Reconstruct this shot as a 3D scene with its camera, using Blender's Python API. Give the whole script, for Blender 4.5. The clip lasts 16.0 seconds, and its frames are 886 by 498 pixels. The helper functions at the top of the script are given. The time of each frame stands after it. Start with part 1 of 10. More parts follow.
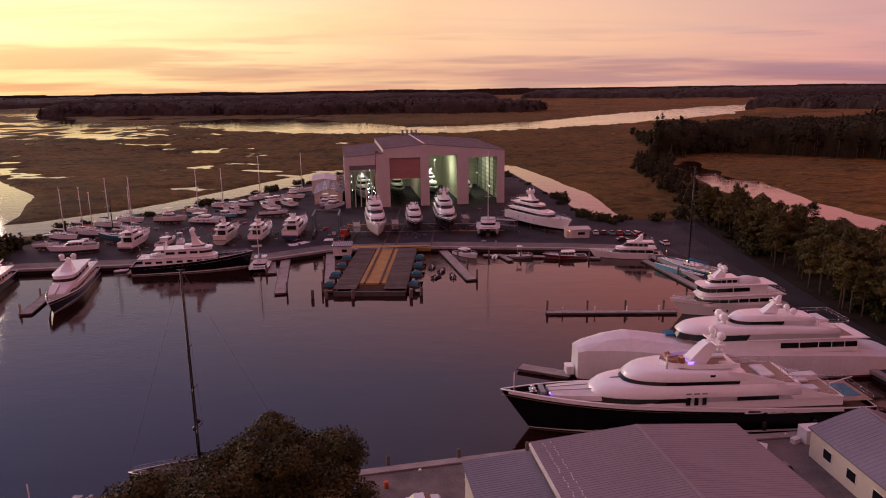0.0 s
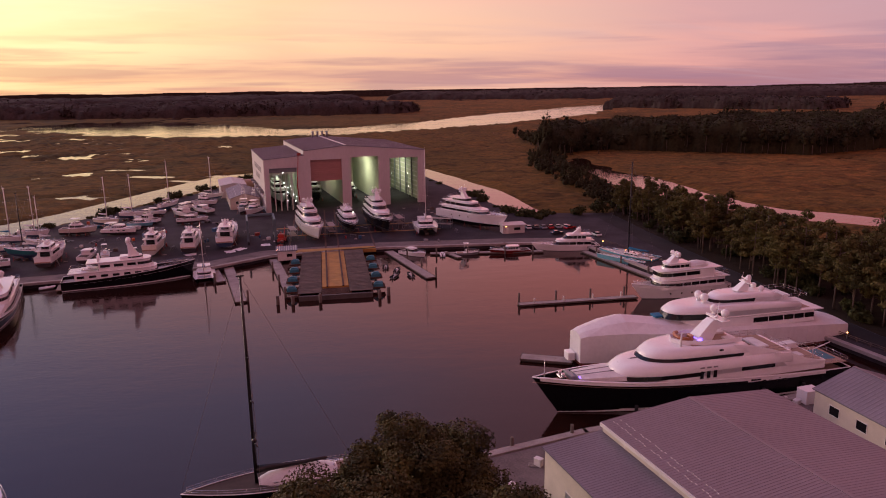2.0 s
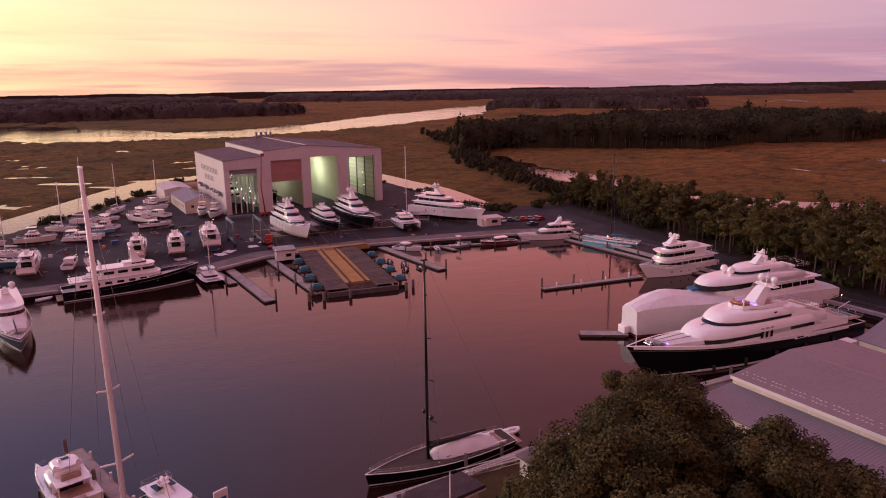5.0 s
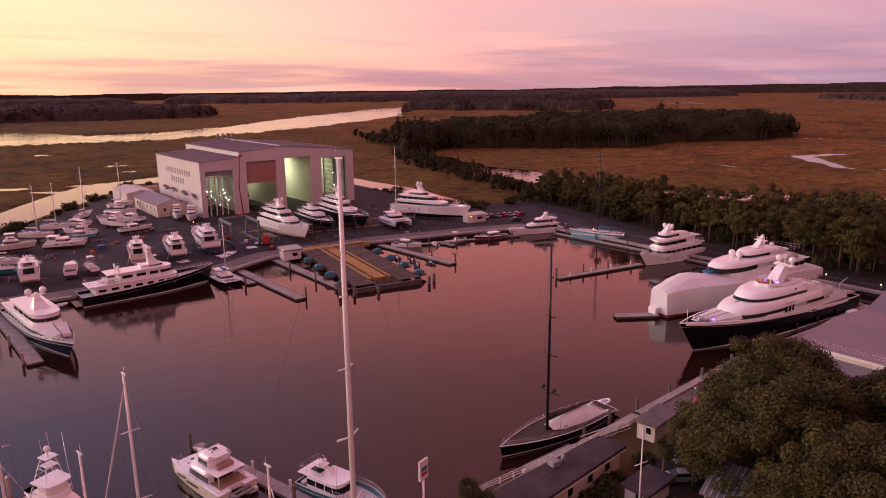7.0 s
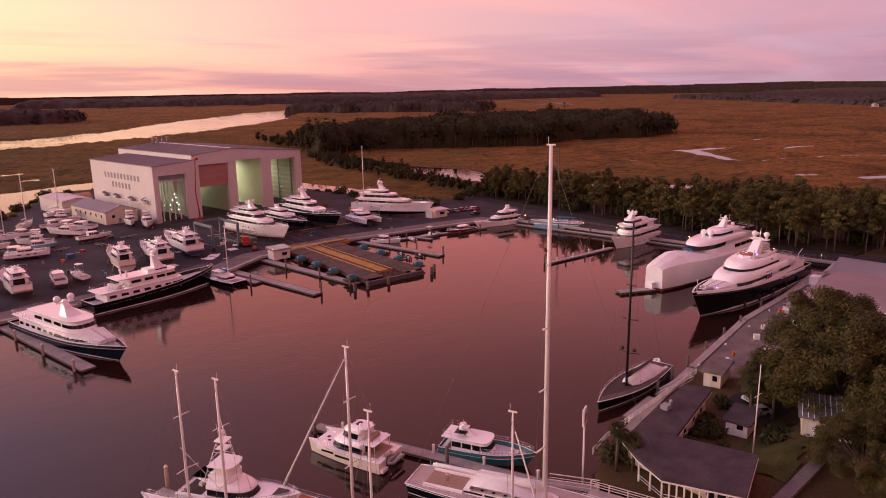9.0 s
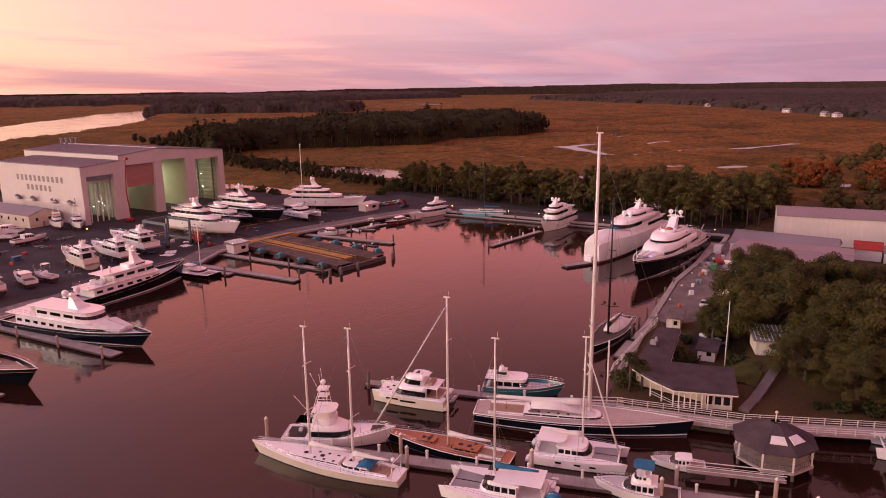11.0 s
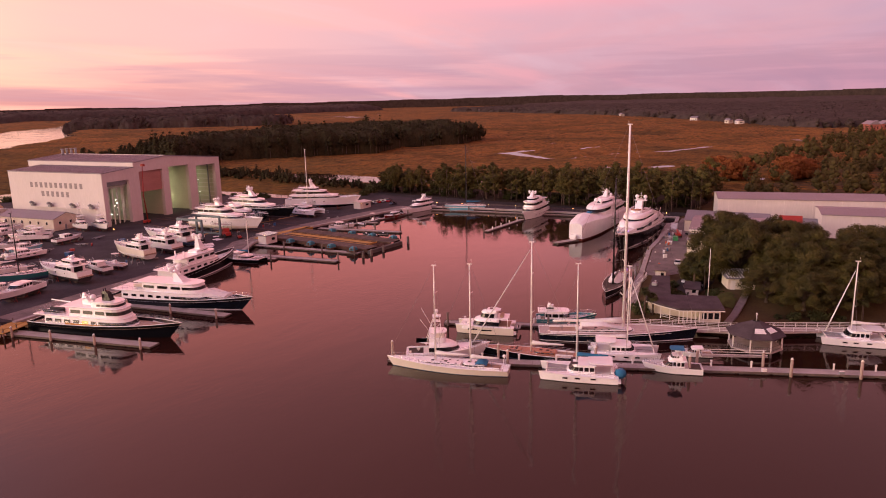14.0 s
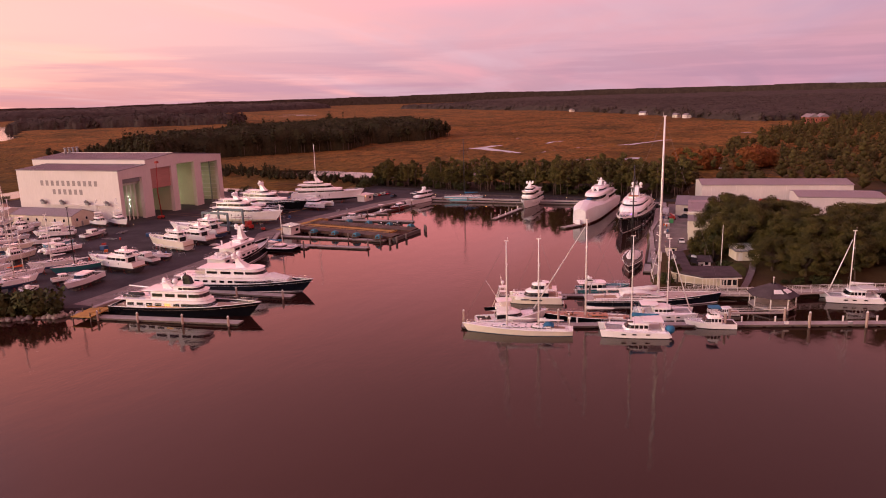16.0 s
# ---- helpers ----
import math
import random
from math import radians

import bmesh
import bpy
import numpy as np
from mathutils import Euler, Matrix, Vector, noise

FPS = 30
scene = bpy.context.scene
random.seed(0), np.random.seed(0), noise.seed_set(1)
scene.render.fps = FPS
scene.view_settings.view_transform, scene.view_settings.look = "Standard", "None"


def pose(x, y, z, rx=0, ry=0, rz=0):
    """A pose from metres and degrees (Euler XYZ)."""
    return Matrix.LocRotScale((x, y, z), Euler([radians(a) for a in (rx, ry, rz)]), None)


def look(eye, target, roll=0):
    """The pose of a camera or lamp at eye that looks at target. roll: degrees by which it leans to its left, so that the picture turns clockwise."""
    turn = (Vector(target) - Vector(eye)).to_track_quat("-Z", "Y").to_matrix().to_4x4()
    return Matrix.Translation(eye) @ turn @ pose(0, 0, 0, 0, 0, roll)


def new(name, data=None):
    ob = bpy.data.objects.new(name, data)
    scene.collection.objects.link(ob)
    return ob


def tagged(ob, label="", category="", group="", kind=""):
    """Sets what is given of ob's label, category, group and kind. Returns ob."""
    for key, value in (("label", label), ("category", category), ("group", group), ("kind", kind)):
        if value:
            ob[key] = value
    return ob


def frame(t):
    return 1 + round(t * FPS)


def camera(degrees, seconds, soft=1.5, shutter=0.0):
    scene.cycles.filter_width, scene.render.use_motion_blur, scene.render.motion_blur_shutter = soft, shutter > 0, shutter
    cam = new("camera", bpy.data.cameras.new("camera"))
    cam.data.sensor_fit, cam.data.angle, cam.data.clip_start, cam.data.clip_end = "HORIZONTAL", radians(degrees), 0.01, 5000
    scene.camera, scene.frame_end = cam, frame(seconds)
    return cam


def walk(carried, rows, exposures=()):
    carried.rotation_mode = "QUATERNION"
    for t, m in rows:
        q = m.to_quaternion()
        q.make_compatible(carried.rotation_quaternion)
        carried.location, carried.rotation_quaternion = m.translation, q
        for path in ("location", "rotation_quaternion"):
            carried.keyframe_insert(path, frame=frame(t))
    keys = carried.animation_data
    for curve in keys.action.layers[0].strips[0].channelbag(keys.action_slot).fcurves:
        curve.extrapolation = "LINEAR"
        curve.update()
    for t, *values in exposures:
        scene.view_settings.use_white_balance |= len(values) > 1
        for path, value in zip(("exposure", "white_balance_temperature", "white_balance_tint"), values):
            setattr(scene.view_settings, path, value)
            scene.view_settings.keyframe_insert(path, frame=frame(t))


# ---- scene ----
cam = camera(64.7, 16.0, 1.0)
PATH = [
    (0, (-2.501, -0.26, 52.594), (-2.467, 1.689, 52.144), -0.8),
    (0.5, (-9.616, -0.587, 53.282), (-9.475, 1.355, 52.825), -1.0),
    (1, (-16.304, -0.206, 53.327), (-16.075, 1.728, 52.87), -1.0),
    (1.5, (-22.377, 0.421, 52.998), (-22.062, 2.344, 52.544), -1.0),
    (2, (-27.933, 0.913, 52.431), (-27.524, 2.818, 51.981), -0.8),
    (2.5, (-33.98, 1.091, 52.438), (-33.493, 2.978, 51.987), -0.8),
    (3, (-39.822, 1.555, 52.225), (-39.266, 3.423, 51.775), -0.9),
    (3.5, (-46.539, 2.223, 52.015), (-45.923, 4.071, 51.565), -0.7),
    (4, (-52.99, 2.889, 52.001), (-52.327, 4.722, 51.55), -0.8),
    (6.5, (-89.151, 10.639, 51.733), (-88.241, 12.363, 51.286), -0.7),
    (7, (-97.182, 12.343, 51.883), (-96.197, 14.025, 51.435), -0.7),
    (7.5, (-105.606, 14.115, 52.158), (-104.544, 15.748, 51.706), -0.8),
    (8, (-113.881, 16.69, 51.632), (-112.752, 18.279, 51.184), -0.8),
    (10.5, (-157.587, 30.081, 52.056), (-156.11, 31.351, 51.603), -0.9),
    (11, (-165.48, 30.069, 52.146), (-163.942, 31.265, 51.696), -0.7),
    (11.5, (-173.749, 28.582, 52.02), (-172.148, 29.696, 51.576), -0.7),
    (12, (-181.449, 26.83, 51.902), (-179.819, 27.903, 51.462), -0.9),
    (12.5, (-189.95, 26.731, 51.89), (-188.297, 27.77, 51.456), -1.0),
    (13, (-198.343, 27.623, 51.789), (-196.675, 28.64, 51.362), -1.1),
    (13.5, (-206.78, 29.786, 51.574), (-205.108, 30.799, 51.151), -1.1),
    (14, (-214.816, 32.715, 51.303), (-213.142, 33.727, 50.884), -1.2),
    (14.5, (-223.187, 36.342, 51.437), (-221.503, 37.336, 51.016), -1.4),
    (15, (-231.736, 40.306, 51.361), (-230.034, 41.268, 50.941), -1.5),
    (15.5, (-239.183, 44.064, 51.491), (-237.458, 44.982, 51.066), -1.7),
    (16, (-243.877, 46.601, 51.791), (-242.132, 47.479, 51.361), -1.6),
]
walk(cam, [(t, look(eye, target, roll)) for t, eye, target, roll in PATH], [(0, -0.45, 6120, 15), (4, -0.12, 5950, 18), (8, 0.1, 6420, 18), (12, 0.3, 6750, 15), (16, 0.38, 6850, 14)])

# ---- light: an afterglow sky, the sun just gone down behind the marsh ----
GLOW = Vector((-0.76, 0.65, 0.0))

world = bpy.data.worlds.new("afterglow")
scene.world = world
world.use_nodes = True


def build_sky():
    nt = world.node_tree
    nt.nodes.clear()
    N, K = nt.nodes.new, nt.links.new

    def math_node(op, a, b=None, clamp=False):
        n = N("ShaderNodeMath")
        n.operation, n.use_clamp = op, clamp
        for i, v in enumerate((a, b)):
            if v is None:
                continue
            if isinstance(v, (int, float)):
                n.inputs[i].default_value = v
            else:
                K(v, n.inputs[i])
        return n.outputs[0]

    def ramp(fac, stops):
        n = N("ShaderNodeValToRGB")
        el = n.color_ramp.elements
        while len(el) < len(stops):
            el.new(0.5)
        for e, (p, c) in zip(el, stops):
            e.position, e.color = p, (*c, 1)
        K(fac, n.inputs[0])
        return n.outputs[0]

    def mix(fac, a, b, kind="MIX"):
        n = N("ShaderNodeMix")
        n.data_type, n.blend_type, n.clamp_factor = "RGBA", kind, True
        if isinstance(fac, (int, float)):
            n.inputs[0].default_value = fac
        else:
            K(fac, n.inputs[0])
        for i, v in ((6, a), (7, b)):
            if isinstance(v, tuple):
                n.inputs[i].default_value = (*v, 1)
            else:
                K(v, n.inputs[i])
        return n.outputs[2]

    tc = N("ShaderNodeTexCoord")
    sep = N("ShaderNodeSeparateXYZ")
    K(tc.outputs["Generated"], sep.inputs[0])
    x, y, z = sep.outputs
    flat = math_node("SQRT", math_node("ADD", math_node("MULTIPLY", x, x), math_node("MULTIPLY", y, y)))
    toward = math_node("DIVIDE", math_node("ADD", math_node("MULTIPLY", x, GLOW.x), math_node("MULTIPLY", y, GLOW.y)), math_node("MAXIMUM", flat, 0.001))
    side = math_node("MULTIPLY_ADD", toward, 0.5)
    side.node.inputs[2].default_value = 0.5
    # height in the sky, 0 at the horizon, 1 at 60 degrees
    up = math_node("MULTIPLY", math_node("MAXIMUM", z, 0.0), 1.15, True)
    low = ramp(side, SKY_LOW)
    band = ramp(side, SKY_BAND)
    high = ramp(side, SKY_HIGH)
    top = ramp(side, SKY_TOP)
    s1 = N("ShaderNodeMapRange")
    s1.interpolation_type = "SMOOTHSTEP"
    s1.inputs[1].default_value, s1.inputs[2].default_value = 0.0, 0.075
    K(up, s1.inputs[0])
    s2 = N("ShaderNodeMapRange")
    s2.interpolation_type = "SMOOTHSTEP"
    s2.inputs[1].default_value, s2.inputs[2].default_value = 0.11, 0.20
    K(up, s2.inputs[0])
    s3 = N("ShaderNodeMapRange")
    s3.interpolation_type = "SMOOTHSTEP"
    s3.inputs[1].default_value, s3.inputs[2].default_value = 0.20, 0.48
    K(up, s3.inputs[0])
    c = mix(s1.outputs[0], low, band)
    c = mix(s2.outputs[0], c, high)
    c = mix(s3.outputs[0], c, top)
    # long streaks of cloud, drawn out along the horizon
    div = math_node("ADD", math_node("MAXIMUM", z, 0.0), 0.11)
    cx, cy = math_node("DIVIDE", x, div), math_node("DIVIDE", y, div)
    comb = N("ShaderNodeCombineXYZ")
    K(cx, comb.inputs[0])
    K(cy, comb.inputs[1])
    mp = N("ShaderNodeMapping")
    mp.inputs["Rotation"].default_value = (0, 0, radians(-38))
    mp.inputs["Scale"].default_value = (0.45, 1.0, 1)
    K(comb.outputs[0], mp.inputs[0])

    def streak(scale, detail, rough, lo, hi, offset, distort):
        m2 = N("ShaderNodeVectorMath")
        m2.operation = "ADD"
        m2.inputs[1].default_value = (offset, offset * 0.7, 0)
        K(mp.outputs[0], m2.inputs[0])
        n = N("ShaderNodeTexNoise")
        n.inputs["Scale"].default_value, n.inputs["Detail"].default_value = scale, detail
        n.inputs["Roughness"].default_value, n.inputs["Distortion"].default_value = rough, distort
        K(m2.outputs[0], n.inputs["Vector"])
        r = N("ShaderNodeMapRange")
        r.interpolation_type = "SMOOTHSTEP"
        r.inputs[1].default_value, r.inputs[2].default_value = lo, hi
        K(n.outputs[0], r.inputs[0])
        return r.outputs[0]

    bright = streak(0.62, 6, 0.52, 0.40, 0.66, 3.1, 0.9)
    lowsky = ramp(z, [(0.0, (1,) * 3), (0.10, (1,) * 3), (0.19, (0.12,) * 3), (1.0, (0.0,) * 3)])
    c = mix(math_node("MULTIPLY", math_node("MULTIPLY", bright, 0.85), lowsky), c, ramp(side, SKY_CLOUD))
    dim = streak(0.7, 6, 0.55, 0.46, 0.66, 11.7, 0.8)
    dimlow = ramp(z, [(0.0, (1,) * 3), (0.13, (1,) * 3), (0.22, (0.25,) * 3), (1.0, (0.2,) * 3)])
    c = mix(math_node("MULTIPLY", math_node("MULTIPLY", dim, 0.28), dimlow), c, ramp(side, SKY_DIM))
    # rosy cloud higher up, with gaps of clear evening blue
    rosy = streak(0.9, 4, 0.5, 0.42, 0.62, 23.4, 0.5)
    rosymask = ramp(z, [(0.0, (0,) * 3), (0.13, (0,) * 3), (0.20, (1,) * 3), (0.29, (1,) * 3), (0.40, (0.0,) * 3)])
    rosyside = ramp(side, [(0.0, (1,) * 3), (0.84, (1,) * 3), (0.95, (0.1,) * 3)])
    c = mix(math_node("MULTIPLY", math_node("MULTIPLY", math_node("MULTIPLY", rosy, 0.7), rosymask), rosyside), c, ramp(side, SKY_PINK))
    # the grey-violet bank low over the horizon
    bank = N("ShaderNodeTexNoise")
    bank.inputs["Scale"].default_value, bank.inputs["Detail"].default_value = 1.0, 8
    bm_ = N("ShaderNodeMapping")
    bm_.inputs["Scale"].default_value = (3.4, 3.4, 60)
    bm_.inputs["Location"].default_value = (0.9, 0.2, 0)
    K(tc.outputs["Generated"], bm_.inputs[0])
    K(bm_.outputs[0], bank.inputs["Vector"])
    br = N("ShaderNodeMapRange")
    br.interpolation_type = "SMOOTHSTEP"
    br.inputs[1].default_value, br.inputs[2].default_value = 0.44, 0.60
    K(bank.outputs[0], br.inputs[0])
    lowmask = ramp(z, [(0.0, (0.55,) * 3), (0.045, (0.55,) * 3), (0.085, (0,) * 3), (1.0, (0,) * 3)])
    c = mix(math_node("MULTIPLY", br.outputs[0], lowmask), c, ramp(side, SKY_BANK))
    bg = N("ShaderNodeBackground")
    bg.inputs["Strength"].default_value = 1.0
    K(c, bg.inputs[0])
    air = N("ShaderNodeTexSky")
    air.sky_type, air.sun_disc = "NISHITA", False
    air.sun_elevation, air.sun_rotation = radians(0.5), math.atan2(GLOW.x, GLOW.y)
    bg2 = N("ShaderNodeBackground")
    bg2.inputs["Strength"].default_value = 0.05
    K(air.outputs[0], bg2.inputs[0])
    add = N("ShaderNodeAddShader")
    K(bg.outputs[0], add.inputs[0])
    K(bg2.outputs[0], add.inputs[1])
    out = N("ShaderNodeOutputWorld")
    K(add.outputs[0], out.inputs[0])


# colours from the side away from the glow (0) to the glow (1)
SKY_LOW = [(0.0, (0.34, 0.205, 0.30)), (0.12, (0.38, 0.225, 0.32)), (0.35, (0.50, 0.29, 0.35)), (0.58, (0.60, 0.275, 0.285)), (0.83, (1.0, 0.49, 0.33)), (1.0, (1.6, 0.95, 0.36))]
SKY_BAND = [(0.0, (0.35, 0.20, 0.34)), (0.12, (0.40, 0.245, 0.375)), (0.35, (0.57, 0.345, 0.43)), (0.58, (0.88, 0.465, 0.43)), (0.83, (1.42, 0.87, 0.48)), (1.0, (2.0, 1.58, 0.74))]
SKY_HIGH = [(0.0, (0.58, 0.20, 0.245)), (0.30, (1.22, 0.36, 0.39)), (0.62, (1.50, 0.45, 0.40)), (0.80, (1.22, 0.55, 0.53)), (0.93, (0.80, 0.62, 0.68)), (1.0, (0.85, 0.66, 0.62))]
SKY_TOP = [(0.0, (0.44, 0.165, 0.185)), (0.35, (0.66, 0.225, 0.24)), (0.58, (0.88, 0.32, 0.34)), (0.72, (0.76, 0.40, 0.50)), (0.83, (0.58, 0.47, 0.72)), (1.0, (0.46, 0.47, 0.88))]
SKY_PINK = [(0.0, (0.54, 0.16, 0.17)), (0.40, (1.10, 0.31, 0.29)), (0.70, (1.40, 0.42, 0.33)), (1.0, (1.25, 0.52, 0.40))]
SKY_CLOUD = [(0.0, (0.41, 0.225, 0.335)), (0.30, (0.65, 0.32, 0.39)), (0.58, (1.10, 0.52, 0.42)), (0.83, (1.40, 0.84, 0.42)), (1.0, (1.75, 1.36, 0.60))]
SKY_DIM = [(0.0, (0.38, 0.25, 0.38)), (0.40, (0.68, 0.50, 0.60)), (0.62, (0.80, 0.55, 0.55)), (0.85, (1.0, 0.58, 0.36)), (1.0, (1.2, 0.75, 0.27))]
SKY_BANK = [(0.0, (0.30, 0.19, 0.29)), (0.40, (0.42, 0.24, 0.34)), (0.70, (0.50, 0.27, 0.32)), (0.90, (0.62, 0.34, 0.28)), (1.0, (0.90, 0.48, 0.2))]
build_sky()

sun = new("sun", bpy.data.lights.new("sun", "SUN"))
sun.data.energy, sun.data.angle, sun.data.color = 2.3, radians(35), (1.0, 0.70, 0.52)
sun.matrix_world = look((GLOW.x * 200, GLOW.y * 200, 32), (0, 0, 0))

# ---- materials ----
def material(name, color, rough=0.6, metal=0.0, vary=0.15, scale=0.6, fine=14.0, bump=0.0, stretch=(1, 1, 1), dark_tone=None, coat=0.0, spec=0.5, ior=1.5, by_object=0.0):
    """A surface with variation at two scales and fine relief, laid out in metres."""
    m = bpy.data.materials.new(name)
    m.use_nodes = True
    nt = m.node_tree
    p = nt.nodes["Principled BSDF"]
    N, K = nt.nodes.new, nt.links.new
    geo = N("ShaderNodeNewGeometry")
    mp = N("ShaderNodeMapping")
    mp.inputs["Scale"].default_value = stretch
    K(geo.outputs["Position"], mp.inputs[0])
    big, small = N("ShaderNodeTexNoise"), N("ShaderNodeTexNoise")
    for n, s, d in ((big, scale, 4), (small, fine, 3)):
        n.inputs["Scale"].default_value, n.inputs["Detail"].default_value = s, d
        K(mp.outputs[0], n.inputs["Vector"])
    mixn = N("ShaderNodeMix")
    mixn.data_type = "FLOAT"
    mixn.inputs[0].default_value = 0.4
    K(big.outputs[0], mixn.inputs[2])
    K(small.outputs[0], mixn.inputs[3])
    r = N("ShaderNodeValToRGB")
    dark = dark_tone or tuple(c * (1 - vary) for c in color)
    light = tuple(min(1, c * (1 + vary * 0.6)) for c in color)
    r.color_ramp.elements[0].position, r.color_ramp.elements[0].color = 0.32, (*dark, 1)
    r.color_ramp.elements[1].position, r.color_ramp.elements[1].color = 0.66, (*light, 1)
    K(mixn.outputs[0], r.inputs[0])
    col = r.outputs[0]
    if by_object:
        info = N("ShaderNodeObjectInfo")
        mr = N("ShaderNodeMapRange")
        mr.inputs[3].default_value, mr.inputs[4].default_value = 1 - by_object, 1 + by_object
        K(info.outputs["Random"], mr.inputs[0])
        hsv = N("ShaderNodeHueSaturation")
        K(mr.outputs[0], hsv.inputs["Value"])
        K(col, hsv.inputs["Color"])
        col = hsv.outputs[0]
    K(col, p.inputs["Base Color"])
    p.inputs["Roughness"].default_value, p.inputs["Metallic"].default_value = rough, metal
    p.inputs["Specular IOR Level"].default_value, p.inputs["IOR"].default_value = spec, ior
    p.inputs["Coat Weight"].default_value = coat
    if bump:
        b = N("ShaderNodeBump")
        b.inputs["Strength"].default_value, b.inputs["Distance"].default_value = min(1, bump), 0.05
        K(small.outputs[0], b.inputs["Height"])
        K(b.outputs[0], p.inputs["Normal"])
    return m


def glowing(name, color, strength):
    m = bpy.data.materials.new(name)
    m.use_nodes = True
    p = m.node_tree.nodes["Principled BSDF"]
    p.inputs["Base Color"].default_value = (*color, 1)
    p.inputs["Emission Color"].default_value = (*color, 1)
    p.inputs["Emission Strength"].default_value = strength
    return m


GEL = material("white_gelcoat", (0.86, 0.86, 0.86), 0.22, vary=0.06, scale=0.4, fine=3, coat=0.3)
CREAM = material("cream_gelcoat", (0.74, 0.70, 0.60), 0.25, vary=0.07, scale=0.4, fine=3, coat=0.3)
NAVY = material("navy_hull_paint", (0.006, 0.010, 0.018), 0.2, vary=0.2, scale=0.3, spec=0.35)
BLACK = material("black_hull_paint", (0.005, 0.006, 0.008), 0.22, vary=0.2, scale=0.3, spec=0.3)
TEALHULL = material("teal_hull_paint", (0.03, 0.16, 0.17), 0.2, vary=0.15, coat=0.4)
BLUEHULL = material("light_blue_hull_paint", (0.16, 0.42, 0.50), 0.2, vary=0.15, coat=0.4)
REDHULL = material("dark_red_hull_paint", (0.16, 0.02, 0.02), 0.25, vary=0.2)
VARNISH = material("varnished_wood", (0.36, 0.115, 0.04), 0.3, vary=0.35, scale=0.5, fine=9, stretch=(1, 6, 1), coat=0.4)
ANTI = material("dark_antifouling", (0.035, 0.03, 0.035), 0.7, vary=0.4, scale=0.5, fine=6)
ANTIB = material("blue_antifouling", (0.03, 0.06, 0.13), 0.7, vary=0.4, scale=0.5, fine=6)
ANTIR = material("red_antifouling", (0.22, 0.05, 0.03), 0.7, vary=0.35, scale=0.5, fine=6)
GLASS = material("dark_tinted_glass", (0.008, 0.009, 0.011), 0.10, vary=0.2, spec=0.35)
WARM = glowing("lit_cabin_window", (1.0, 0.55, 0.16), 0.55)
TEAK = material("teak_deck", (0.33, 0.22, 0.155), 0.65, vary=0.25, scale=0.5, fine=12, stretch=(1, 8, 1))
GREYDECK = material("grey_nonskid_deck", (0.55, 0.54, 0.54), 0.7, vary=0.12, fine=20, bump=0.2)
STEEL = material("polished_steel", (0.62, 0.62, 0.63), 0.25, 1.0, vary=0.1)
ALU = material("painted_mast", (0.84, 0.81, 0.76), 0.3, 0.1, vary=0.08)
BLACKMAST = material("carbon_mast", (0.012, 0.012, 0.013), 0.3, vary=0.2)
CANVASB = material("blue_canvas", (0.015, 0.14, 0.26), 0.85, vary=0.25, fine=10, bump=0.3)
CANVASW = material("white_canvas", (0.70, 0.68, 0.66), 0.85, vary=0.15, fine=6, bump=0.3)
TARPB = material("teal_tarpaulin", (0.03, 0.17, 0.23), 0.6, vary=0.35, scale=1.0, fine=6, bump=0.5)
SHRINK = material("white_shrink_wrap", (0.76, 0.75, 0.76), 0.4, vary=0.10, scale=0.25, fine=1.5, bump=0.8)
RUBBER = material("black_rubber", (0.02, 0.02, 0.02), 0.85, vary=0.3)
ASPHALT = material("yard_asphalt", (0.050, 0.044, 0.050), 0.9, vary=0.5, scale=0.10, fine=2.2, bump=0.3, spec=0.15)
ROADM = material("road_asphalt", (0.040, 0.036, 0.036), 0.9, vary=0.3, scale=0.12, fine=3.0, bump=0.3, spec=0.12)
CONC = material("weathered_concrete", (0.33, 0.29, 0.275), 0.85, vary=0.35, scale=0.35, fine=5, bump=0.4)
CONCD = material("dark_wet_concrete", (0.09, 0.08, 0.075), 0.8, vary=0.45, scale=0.4, fine=5, bump=0.4)
PLANK = material("grey_dock_planks", (0.34, 0.29, 0.26), 0.8, vary=0.3, scale=0.7, fine=8, bump=0.3, by_object=0.22)
PILE = material("weathered_pile", (0.12, 0.095, 0.08), 0.85, vary=0.4, scale=1.2, fine=8, stretch=(1, 1, 0.3), bump=0.5)
LIFTDECK = material("oil_stained_lift_planks", (0.085, 0.058, 0.048), 0.85, vary=0.5, scale=0.5, fine=6, bump=0.4, by_object=0.3)
YELLOW = material("ochre_lift_deck", (0.40, 0.22, 0.045), 0.7, vary=0.35, scale=0.4, fine=5, bump=0.3)
RUST = material("rusty_rail_steel", (0.09, 0.045, 0.03), 0.75, 0.3, vary=0.5, scale=0.8, fine=8)
WALLM = material("pale_metal_cladding", (0.60, 0.56, 0.54), 0.5, vary=0.10, scale=0.08, fine=1.5, stretch=(1, 1, 0.3))
WALLIN = material("hangar_inner_cladding", (0.56, 0.55, 0.43), 0.6, vary=0.12, scale=0.15, fine=2)
ROOFM = material("grey_metal_roof", (0.20, 0.19, 0.22), 0.42, 0.2, vary=0.2, scale=0.10, fine=2.5)
ROOFL = material("mauve_grey_metal_roof", (0.235, 0.195, 0.215), 0.5, 0.1, vary=0.14, scale=0.08, fine=1.5)
ROOFD = material("dark_roof_felt", (0.070, 0.054, 0.060), 0.9, vary=0.35, scale=0.4, fine=5, bump=0.3, spec=0.15)
TRIM = material("white_trim_paint", (0.70, 0.67, 0.63), 0.5, vary=0.1)
